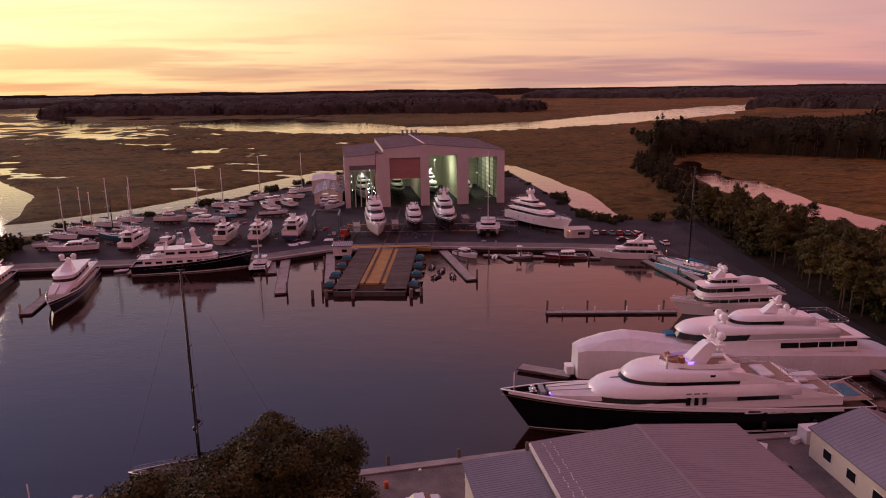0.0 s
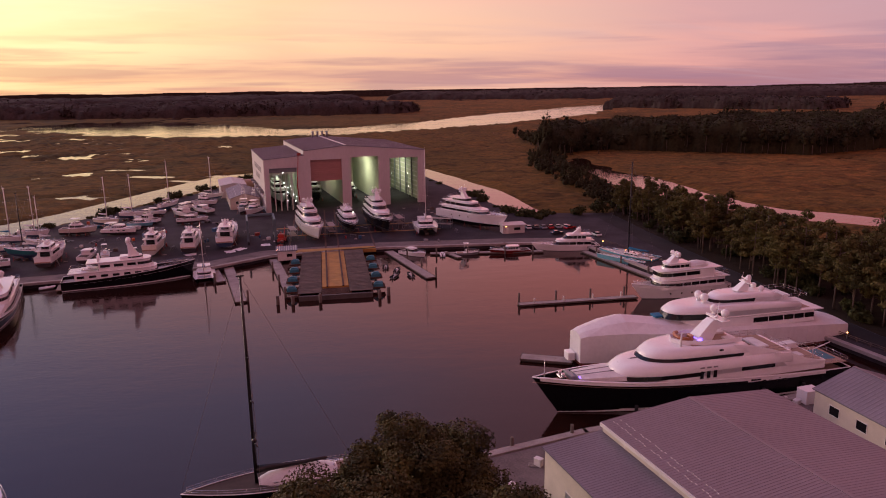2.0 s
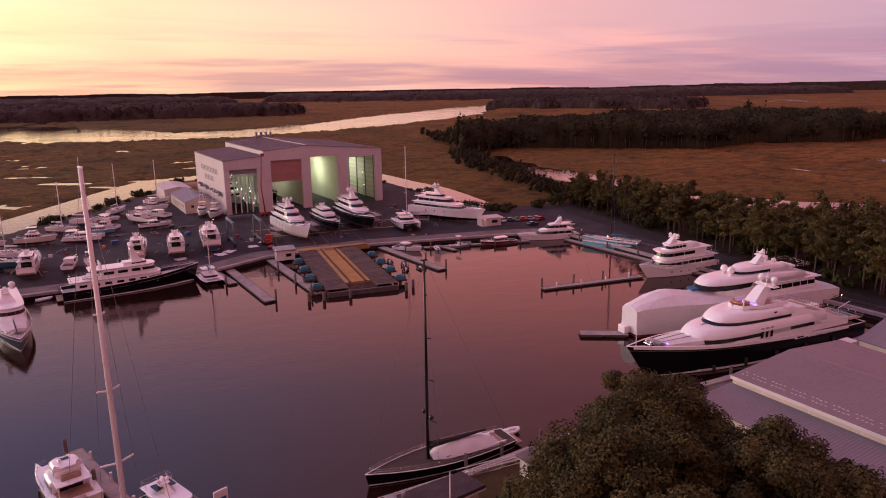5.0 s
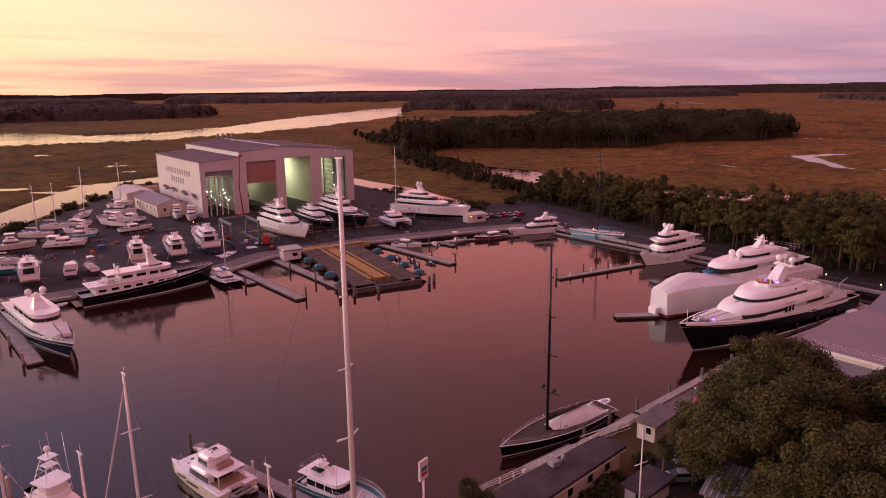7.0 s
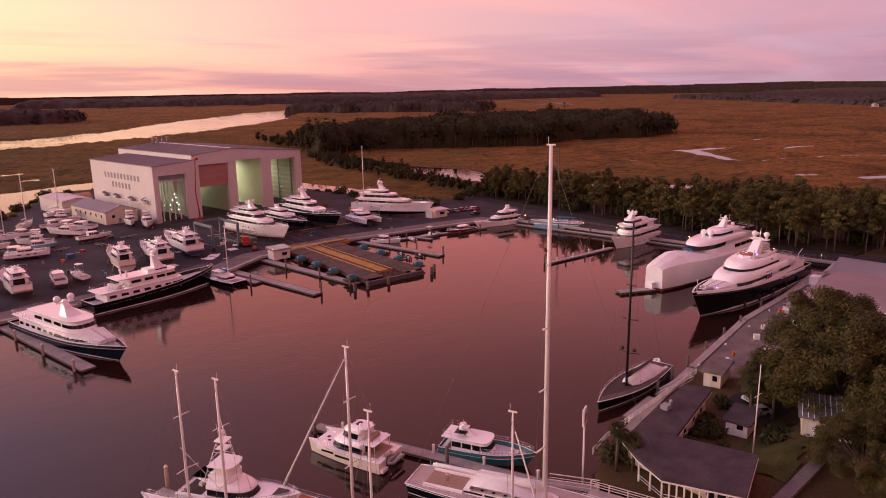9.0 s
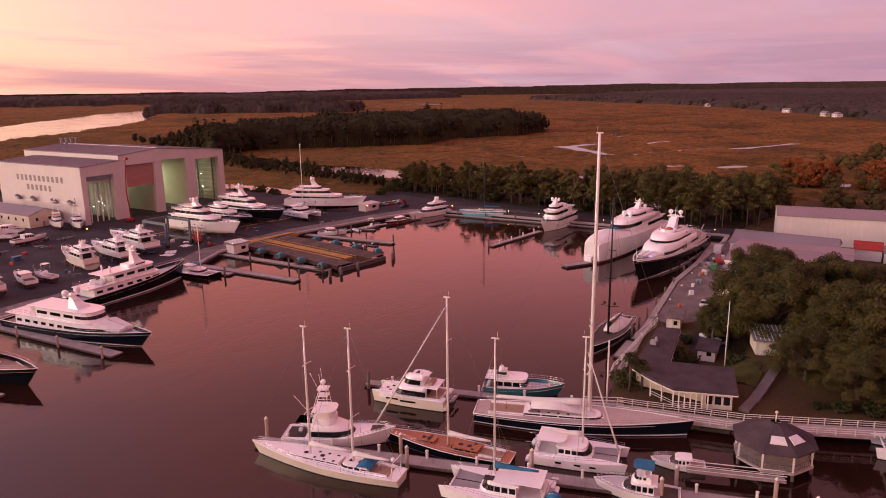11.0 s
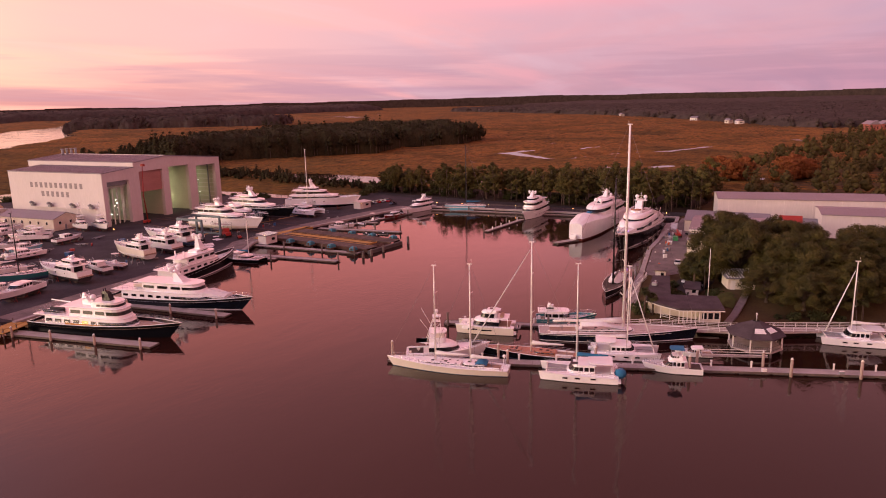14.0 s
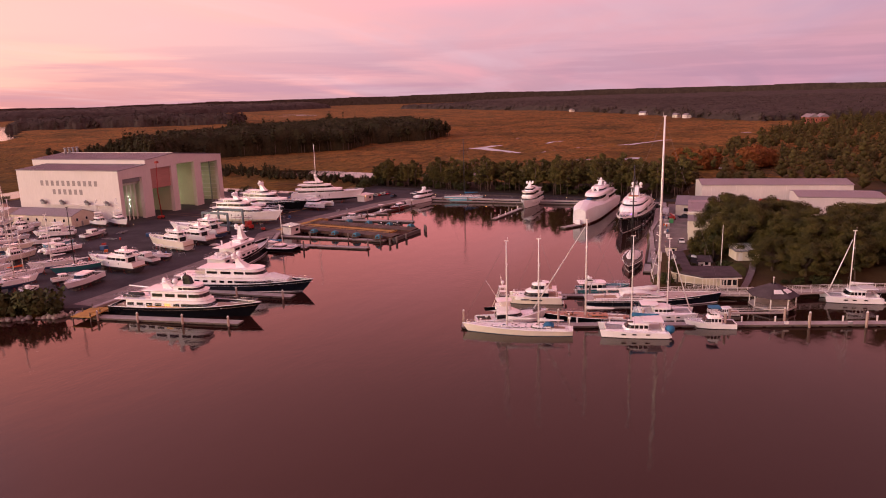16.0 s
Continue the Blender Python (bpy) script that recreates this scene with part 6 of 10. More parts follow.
for k in range(7):
    x, y = lerp(-3.6, -1.4, k / 6 if k < 4 else 0.5 + (k - 3) / 6), lerp(-9.6, -14.4, k / 6)
    if k > 3:
        x = lerp(-2.5, -1.4, (k - 3) / 3)
    part("veranda_post", Shape().box(x - 0.09, x + 0.09, y - 0.09, y + 0.09, 0, 2.9), TRIM, rs)
for x0, y0, x1, y1 in ((-3.6, -9.6, -1.9, -5.2), (-3.6, -9.6, -1.5, -14.2)):
    for z in (0.55, 0.95):
        part("veranda_rail", Shape().tube([(x0, y0, z), (x1, y1, z)], 0.05, n=4), TRIM, rs)
for x, y in ((-1.9, -5.2), (-2.7, -7.4)):
    part("veranda_post", Shape().box(x - 0.09, x + 0.09, y - 0.09, y + 0.09, 0, 2.9), TRIM, rs)


def cottage(name, label, at, turn, w, d, h, roof_mat, base, slope=0.7, wall=None):
    c = thing(name, label, "cottage", pose(*at, base, 0, 0, turn))
    part("wall", Shape().box(-w / 2, w / 2, -d / 2, d / 2, 0, h), wall or STUCCO, c)
    s = Shape()
    s.loft([[(-w / 2 - 0.5, -d / 2 - 0.5, h), (w / 2 + 0.5, -d / 2 - 0.5, h), (w / 2 + 0.5, d / 2 + 0.5, h), (-w / 2 - 0.5, d / 2 + 0.5, h)], [(-w / 2 - 0.5, -d / 2 - 0.5, h + 0.3), (w / 2 + 0.5, -d / 2 - 0.5, h + 0.3), (w / 2 + 0.5, d / 2 + 0.5, h + 0.3 + slope), (-w / 2 - 0.5, d / 2 + 0.5, h + 0.3 + slope)]], True, True)
    part("roof", s, roof_mat, c)
    n = int(w / 0.6)
    if roof_mat is ROOFM:
        for i in range(n):
            x = -w / 2 + w * i / (n - 1)
            part("rib", Shape().loft([[(x - 0.06, -d / 2 - 0.5, h + 0.3), (x + 0.06, -d / 2 - 0.5, h + 0.3), (x, -d / 2 - 0.5, h + 0.42)], [(x - 0.06, d / 2 + 0.5, h + 0.3 + slope), (x + 0.06, d / 2 + 0.5, h + 0.3 + slope), (x, d / 2 + 0.5, h + 0.42 + slope)]], True, True), TRIM, c)
    opening(c, "window", w * 0.15, -d / 2, 1.1, w * 0.3, 1.0, "-y")
    opening(c, "door", -w * 0.32, -d / 2, 0.05, 0.95, 2.05, "-y", TRIM)
    return c


cottage("cottage", "cream cottage with a ribbed metal roof under the oaks", (-31.7, 57.2), 293, 6.4, 6.2, 2.7, ROOFM, 3.9)
cottage("dock_office", "small cream dock office with flat roof", (-21.8, 78.7), 284, 2.7, 6.4, 2.55, APRON, QUAY, 0.1)
cottage("utility_shed", "small white shed with dark roof by the lawn", (-35.8, 67.3), 280, 3.0, 5.0, 2.0, ROOFD, QUAY, 0.4, TRIM)
cottage("lift_hut", "small white control hut beside the boat lift", (-31, 219.5), 0, 5.6, 4.0, 3.0, ROOFM, 0.7, 0.4, TRIM)
cottage("yard_hut", "small white yard hut with an amber lamp", (48, 236), 0, 8, 4.0, 2.8, WALLM, QUAY, 0.3, WALLM)

# eight-sided pavilion over the water
gz = thing("pavilion", "eight-sided timber pavilion with dark shingle roof over the water", "pavilion", pose(-66.5, 48.6, 0, 0, 0, 20))
oct_ = lambda r, z, a=0.0: [(r * math.cos(math.pi * (k / 4 + 0.125) + a), r * math.sin(math.pi * (k / 4 + 0.125) + a), z) for k in range(8)]
part("floor", Shape().loft([oct_(5.3, 0.9), oct_(5.3, 1.2)], True, True), PLANK, gz)
for k, (a, b) in enumerate(zip(oct_(5.7, 3.9), oct_(5.7, 3.9)[1:] + oct_(5.7, 3.9)[:1])):
    t0, t1 = (a[0] * 0.12, a[1] * 0.12, 6.2), (b[0] * 0.12, b[1] * 0.12, 6.2)
    part("roof_panel", Shape().add([a, b, t1, t0, (a[0], a[1], a[2] - 0.2), (b[0], b[1], b[2] - 0.2)], [(0, 1, 2, 3), (4, 5, 1, 0)]), ROOFD, gz)
part("ceiling", Shape().loft([oct_(5.5, 3.68), oct_(5.5, 3.72)], True, True), PLANK, gz)
part("finial", Shape().tube([(0, 0, 6.1), (0, 0, 7.6)], 0.09, n=6).ball((0, 0, 7.6), 0.22, 8), TRIM, gz)
for k in (3, 4):
    a = math.pi * (k / 4 + 0.25)
    q = Shape().loft([[(-1.1, 3.9, 4.62), (1.1, 3.9, 4.62), (0.8, 2.7, 5.22), (-0.8, 2.7, 5.22)], [(-1.1, 3.95, 4.74), (1.1, 3.95, 4.74), (0.8, 2.75, 5.34), (-0.8, 2.75, 5.34)]], True, True)
    o = part("skylight", q, CANVASW, gz)
    o.matrix_local = Matrix.Rotation(a - math.pi / 2, 4, "Z")
for k, (a, b) in enumerate(zip(oct_(5.0, 0), oct_(5.0, 0)[1:] + oct_(5.0, 0)[:1])):
    part("post", Shape().box(a[0] - 0.12, a[0] + 0.12, a[1] - 0.12, a[1] + 0.12, 1.2, 3.75), TRIM, gz)
    part("pile", Shape().tube([(a[0], a[1], -3), (a[0], a[1], 1.0)], 0.25, n=7), PILE, gz)
    if k != 1:
        railing_pts = [(a[0], a[1], 1.2), (b[0], b[1], 1.2)]
        s = Shape()
        for z in (1.35, 2.1):
            s.tube([(a[0], a[1], z), (b[0], b[1], z)], 0.05, n=4)
        for i in range(9):
            t = (i + 0.5) / 9
            s.tube([(lerp(a[0], b[0], t), lerp(a[1], b[1], t), 1.35), (lerp(a[0], b[0], t), lerp(a[1], b[1], t), 2.1)], 0.03, n=4)
        part("balustrade", s, PILE, gz)


def white_fence(points, label, h=1.05, z=QUAY + 0.06, step=2.2):
    for a, b in zip(points, points[1:]):
        m, n = along(a, b, z)
        f = thing("fence", label, "fence", m, "boardwalk fences")
        k = max(1, int(n / step))
        for i in range(k + 1):
            x = -n / 2 + n * i / k
            part("post", Shape().box(x - 0.06, x + 0.06, -0.06, 0.06, 0, h), TRIM, f)
        for q in (0.35, 0.68, 1.0):
            part("rail", Shape().box(-n / 2, n / 2, -0.03, 0.03, h * q - 0.05, h * q + 0.03), TRIM, f)


white_fence([(-68, 71.5), (-63, 56), (-61.2, 51.5)], "white timber railing along the boardwalk")
white_fence([(-58.5, 47), (-52.2, 35.5), (-44.6, 18.5), (-38, -20)], "white timber railing along the boardwalk")
white_fence([(-65, 72.6), (-59, 54.5), (-49, 36.2), (-41.5, 19.5)], "white timber railing on the landward side of the boardwalk")
white_fence([(-58, 77.6), (-52, 79.2), (-22, 82.5)], "white timber railing along the dock")
# ramps to the floating docks
for a, b in (((-72.6, 45.6), (-77.6, 56.9)), ((-64, 72), (-67.5, 77.5)), ((-24, 82.5), (-33, 82.2))):
    m, n = along(a, b, 1.1)
    r = thing("gangway", "sloping aluminium gangway with white handrails", "gangway", m, "gangways")
    part("tread", Shape().box(-n / 2, n / 2, -0.7, 0.7, -0.08, 0.05), PLANK, r)
    for sg in (1, -1):
        part("handrail", Shape().box(-n / 2, n / 2, sg * 0.7 - 0.04, sg * 0.7 + 0.04, 0.9, 1.0).box(-n / 2, n / 2, sg * 0.7 - 0.03, sg * 0.7 + 0.03, 0.4, 0.46), TRIM, r)

# fuel sign on its pole
fs = thing("fuel_sign", "white fuel sign with blue and red bands on a pole", "sign", pose(-63.3, 75.2, 0, 0, 0, 25))
part("pole", Shape().tube([(0, 0, -2), (0, 0, 9.0)], 0.13, n=8), TRIM, fs)
part("panel", Shape().box(-0.8, 0.8, -0.14, 0.14, 8.8, 11.2, 0.05), TRIM, fs)
for sg in (1, -1):
    part("band", Shape().box(-0.55, 0.55, min(sg * 0.143, sg * 0.16), max(sg * 0.143, sg * 0.16), 9.9, 10.4), BLUEP, fs)
    part("band", Shape().box(-0.55, 0.55, min(sg * 0.143, sg * 0.16), max(sg * 0.143, sg * 0.16), 9.3, 9.75), REDP, fs)
fl = thing("flagpole", "bare white flagpole with a short yard on the lawn", "flagpole", pose(-42.6, 62.3, 1.9))
part("pole", Shape().tube([(0, 0, 0), (0, 0, 13.3)], 0.12, 0.06, n=8), TRIM, fl)
part("yard", Shape().tube([(-1.0, 0, 8.9), (1.0, 0, 8.9)], 0.05, n=5), TRIM, fl)

# red work crane standing before the great shed
cr = thing("boom_lift", "red boom lift with its arm raised before the shed", "boom lift", pose(-25.6, 296, QUAY, 0, 0, 10))
part("chassis", Shape().box(-1.4, 1.4, -0.9, 0.9, 0.4, 1.5, 0.1), REDP, cr)
for sx in (-0.9, 0.9):
    for sy in (-0.9, 0.9):
        part("wheel", Shape().tube([(sx, sy - 0.18, 0.45), (sx, sy + 0.18, 0.45)], 0.45, n=12), RUBBER, cr)
part("boom", Shape().tube([(0.6, 0, 1.5), (-0.4, 0, 12), (0.6, 0, 24.5)], 0.32, 0.18, n=6), REDP, cr)
part("basket", Shape().box(0.2, 1.6, -0.6, 0.6, 24.5, 25.5, 0.05), REDP, cr)

# travelling hoist in the yard
th = thing("travel_hoist", "grey-blue steel travelling boat hoist standing in the yard", "boat hoist", pose(-39.5, 246, QUAY, 0, 0, 4))
for x in (-4.5, 4.5):
    for y in (-6, 6):
        part("leg", Shape().box(x - 0.35, x + 0.35, y - 0.35, y + 0.35, 0.9, 8.2, 0.05), TEALP, th)
        part("wheel", Shape().tube([(x - 0.3, y, 0.7), (x + 0.3, y, 0.7)], 0.7, n=12), RUBBER, th)
    part("side_beam", Shape().box(x - 0.3, x + 0.3, -6.3, 6.3, 7.6, 8.4, 0.05), TEALP, th)
    part("sill_beam", Shape().box(x - 0.25, x + 0.25, -6, 6, 1.2, 1.8, 0.05), TEALP, th)
part("cross_beam", Shape().box(-4.5, 4.5, 5.7, 6.3, 7.7, 8.5, 0.05), TEALP, th)

# ---- trees ----
def leaf_cloud(clumps, per, size, seed, droop=0.0):
    """Small leaf sprays scattered over lumpy clumps: (centre, radii) each."""
    rng = np.random.RandomState(seed)
    V, F = [], []
    for (c, r) in clumps:
        k = per
        d = rng.normal(size=(k, 3))
        d /= np.linalg.norm(d, axis=1)[:, None]
        rad = rng.uniform(0.35, 1.2, k) ** 0.7
        p = np.array(c) + d * np.array(r) * rad[:, None]
        # leaves lie along the outside of their clump
        o = d + np.array([0, 0, 0.35]) + 0.60 * rng.normal(size=(k, 3))
        a = np.cross(o, rng.normal(size=(k, 3)))
        a /= np.linalg.norm(a, axis=1)[:, None]
        b = np.cross(o, a)
        b /= np.linalg.norm(b, axis=1)[:, None]
        s = size * rng.uniform(0.6, 1.4, (k, 1))
        q = np.stack([p - a * s, p + a * s * 0.55 + b * s * 0.75, p + a * s * 0.55 - b * s * 0.75 - [0, 0, droop * size]], 1)
        n = sum(len(x) for x in V)
        V.append(q.reshape(-1, 3))
        F.append(n + np.arange(k * 3).reshape(-1, 3))
    return np.concatenate(V), np.concatenate(F)


def mesh_from(name, v, f, mat):
    me = bpy.data.meshes.new(name)
    me.from_pydata(v.tolist(), [], f.tolist())
    me.materials.append(mat)
    return me


def limb(s, a, b, r0, r1, rng, bend=0.12):
    a, b = Vector(a), Vector(b)
    mid = a.lerp(b, 0.5) + Vector((rng.uniform(-1, 1), rng.uniform(-1, 1), rng.uniform(-0.3, 0.6))) * (b - a).length * bend
    s.tube([a, mid, b], r0, r1, n=6)


def make_oak(seed, spread, height, per=1000, size=0.15):
    """A live oak: short thick trunk, wide crooked limbs, lumpy crown of small leaves."""
    rng = random.Random(seed)
    s = Shape()
    fork = height * 0.25
    s.tube([(0, 0, -0.5), (0.2, 0.1, fork * 0.5), (0.1, -0.1, fork)], 0.9, 0.65, n=9)
    clumps = []
    for k in range(64):
        a, q = rng.uniform(0, 2 * math.pi), math.sqrt(rng.random())
        r = spread * q * 0.86
        z = height * (0.45 + 0.43 * math.sqrt(max(0, 1 - q * q * 0.85))) + rng.uniform(-3.2, 1.6)
        c = (r * math.cos(a), r * math.sin(a), z)
        clumps.append((c, (rng.uniform(1.0, 2.4), rng.uniform(1.0, 2.4), rng.uniform(0.7, 1.5))))
        if k % 2 == 0:
            limb(s, (0.1, -0.1, fork * rng.uniform(0.8, 1.0)), (c[0] * 0.9, c[1] * 0.9, c[2] - 0.6), 0.34, 0.08, rng, 0.16)
    for k in range(26):
        a = 2 * math.pi * k / 13 + rng.uniform(-0.2, 0.2)
        q = 0.92 if k < 13 else 0.78
        c = (spread * q * math.cos(a), spread * q * math.sin(a), height * (rng.uniform(0.34, 0.60) if k < 13 else rng.uniform(0.16, 0.34)))
        clumps.append((c, (rng.uniform(1.2, 2.6), rng.uniform(1.2, 2.6), rng.uniform(0.9, 1.9))))
    v, f = leaf_cloud(clumps, per, size, seed)
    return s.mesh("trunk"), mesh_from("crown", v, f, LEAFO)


def make_pine(seed, h, per=150, mat=None):
    """A tall pine: bare straight trunk, crown of needle tufts in the upper part."""
    rng = random.Random(seed)
    s = Shape()
    lean = (rng.uniform(-0.5, 0.5), rng.uniform(-0.5, 0.5))
    s.tube([(0, 0, -0.5), (lean[0] * 0.4, lean[1] * 0.4, h * 0.5), (lean[0], lean[1], h * 0.95)], 0.24, 0.07, n=6)
    clumps = []
    for k in range(22):
        t = 0.42 + 0.55 * k / 21
        w = math.sqrt(max(0.02, 1 - ((t - 0.66) / 0.36) ** 2)) * h * 0.25 * rng.uniform(0.30, 1.15)
        a = rng.uniform(0, 2 * math.pi)
        c = (lean[0] * t + w * math.cos(a), lean[1] * t + w * math.sin(a), h * t)
        clumps.append((c, (rng.uniform(0.8, 1.7), rng.uniform(0.8, 1.7), rng.uniform(0.5, 1.0))))
        if k % 2 == 0:
            s.tube([(lean[0] * t, lean[1] * t, h * (t - 0.05)), (c[0] * 0.9, c[1] * 0.9, c[2])], 0.09, 0.03, n=4)
    v, f = leaf_cloud(clumps, per, 0.27, seed)
    trunk = s.mesh("trunk")
    trunk.materials.append(PINEBARK)
    return trunk, mesh_from("crown", v, f, mat or LEAFP)


def make_palm(seed, h):
    rng = random.Random(seed)
    s = Shape()
    s.tube([(0, 0, -0.4), (0.1, 0, h * 0.5), (0.25, 0.1, h)], 0.24, 0.19, n=8)
    V, F = [], []
    for k in range(46):
        a, e = rng.uniform(0, 2 * math.pi), rng.uniform(-0.7, 1.2)
        d = Vector((math.cos(a) * math.cos(e), math.sin(a) * math.cos(e), math.sin(e)))
        side = Vector((-math.sin(a), math.cos(a), 0))
        p0 = Vector((0.25, 0.1, h))
        L = rng.uniform(1.5, 2.1)
        for j in range(5):
            sp = (j - 2) * 0.28
            tip = p0 + d * L * (1 - 0.08 * abs(j - 2)) + side * sp * 1.4 - Vector((0, 0, 0.35 + 0.2 * abs(j - 2)))
            mid = p0 + d * L * 0.55 + side * sp * 0.6
            n = len(V)
            V += [tuple(p0 + d * 0.3), tuple(mid + side * 0.09), tuple(tip), tuple(mid - side * 0.09)]
            F.append((n, n + 1, n + 2, n + 3))
    return s.mesh("trunk"), mesh_from("crown", np.array(V), np.array(F), LEAFB)


def plant(name, label, category, meshes, at, turn, scale, group, z=QUAY):
    t = thing(name, label, category, pose(at[0], at[1], z, 0, 0, turn) @ Matrix.Diagonal((scale, scale, scale, 1)), group)
    part("trunk", meshes[0], BARK, t)
    part("crown", meshes[1], LEAFO, t)
    return t


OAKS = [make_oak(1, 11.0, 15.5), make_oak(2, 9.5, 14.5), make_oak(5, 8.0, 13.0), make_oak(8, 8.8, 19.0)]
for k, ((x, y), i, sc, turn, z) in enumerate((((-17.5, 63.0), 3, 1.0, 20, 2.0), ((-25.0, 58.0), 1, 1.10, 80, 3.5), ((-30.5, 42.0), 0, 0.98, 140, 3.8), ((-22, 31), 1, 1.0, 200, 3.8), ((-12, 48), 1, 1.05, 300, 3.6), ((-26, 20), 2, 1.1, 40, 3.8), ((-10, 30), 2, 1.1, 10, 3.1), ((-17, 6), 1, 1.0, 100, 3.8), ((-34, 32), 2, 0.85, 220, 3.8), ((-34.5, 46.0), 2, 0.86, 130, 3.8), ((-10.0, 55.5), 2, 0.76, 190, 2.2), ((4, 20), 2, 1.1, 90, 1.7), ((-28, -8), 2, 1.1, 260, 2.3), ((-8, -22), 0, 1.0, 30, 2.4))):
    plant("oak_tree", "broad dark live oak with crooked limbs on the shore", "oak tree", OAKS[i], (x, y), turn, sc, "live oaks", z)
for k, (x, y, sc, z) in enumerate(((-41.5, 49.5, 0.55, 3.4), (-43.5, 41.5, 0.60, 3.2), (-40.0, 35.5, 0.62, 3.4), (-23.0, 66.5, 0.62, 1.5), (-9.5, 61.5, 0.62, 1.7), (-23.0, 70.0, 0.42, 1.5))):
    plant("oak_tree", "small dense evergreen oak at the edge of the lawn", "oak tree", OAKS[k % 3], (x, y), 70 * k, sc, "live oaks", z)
PALMS = [make_palm(3, 5.6), make_palm(4, 4.2), make_palm(6, 7.5)]
for (x, y), i, z in (((-58.7, 73.2), 0, QUAY), ((-57.2, 71.6), 1, QUAY), ((-29.5, 65.5), 2, 1.6), ((-33, 67.5), 0, 1.6), ((-27, 24), 0, 3.6), ((-37, 38), 1, 2.8), ((-40, 30), 1, 1.7)):
    plant("palm_tree", "small cabbage palm with a shaggy green crown", "palm tree", PALMS[i], (x, y), 40 * i, 1.0, "cabbage palms", z)

PINES = [make_pine(10 + k, h) for k, h in enumerate((13, 14.5, 15.5, 17.5, 14, 16))]
rng = random.Random(7)
count = 0
while count < 160:
    t = rng.random()
    y = lerp(262, 92, t)
    near = 89.3 + max(0.0, y - 127) * 0.078 + max(0.0, 127 - y) * 0.16
    x = near + (34 if y < 150 else 20) * rng.random() ** 1.2
    plant("pine_tree", "tall slender pine with a bare trunk beside the road", "pine tree", PINES[rng.randrange(6)], (x, y), rng.uniform(0, 360), rng.uniform(0.66, 1.12) * (1.10 if y < 140 else lerp(1.04, 0.84, (y - 140) / 122)), "pines along the road", 1.4)
    count += 1


def lump_tree(V, F, x, y, z, h, w, rng, lumps=5, low=0.38):
    """A far tree as a few uneven lumps of crown."""
    for k in range(lumps):
        t = k / max(1, lumps - 1)
        cz = z + h * lerp(low, 0.88, t)
        r = w * (1 - 0.45 * t) * rng.uniform(0.55, 0.95)
        cx, cy = x + rng.uniform(-1, 1) * w * 0.5 * (1 - 0.5 * t), y + rng.uniform(-1, 1) * w * 0.5 * (1 - 0.5 * t)
        n = len(V)
        V.extend([(cx, cy, cz + r * rng.uniform(0.75, 1.0)), (cx, cy, cz - r * 0.9)])
        turn = rng.random()
        for q, e in ((0.66, 0.55), (1.0, -0.12)):
            for j in range(5):
                a = 1.257 * j + turn
                m = r * q * rng.uniform(0.82, 1.18)
                V.append((cx + m * math.cos(a), cy + m * math.sin(a), cz + r * (e + rng.uniform(-0.14, 0.14))))
        for j in range(5):
            i = (j + 1) % 5
            F.append((n, n + 2 + j, n + 2 + i))
            F.append((n + 2 + j, n + 7 + j, n + 7 + i))
            F.append((n + 2 + j, n + 7 + i, n + 2 + i))
            F.append((n + 1, n + 7 + i, n + 7 + j))



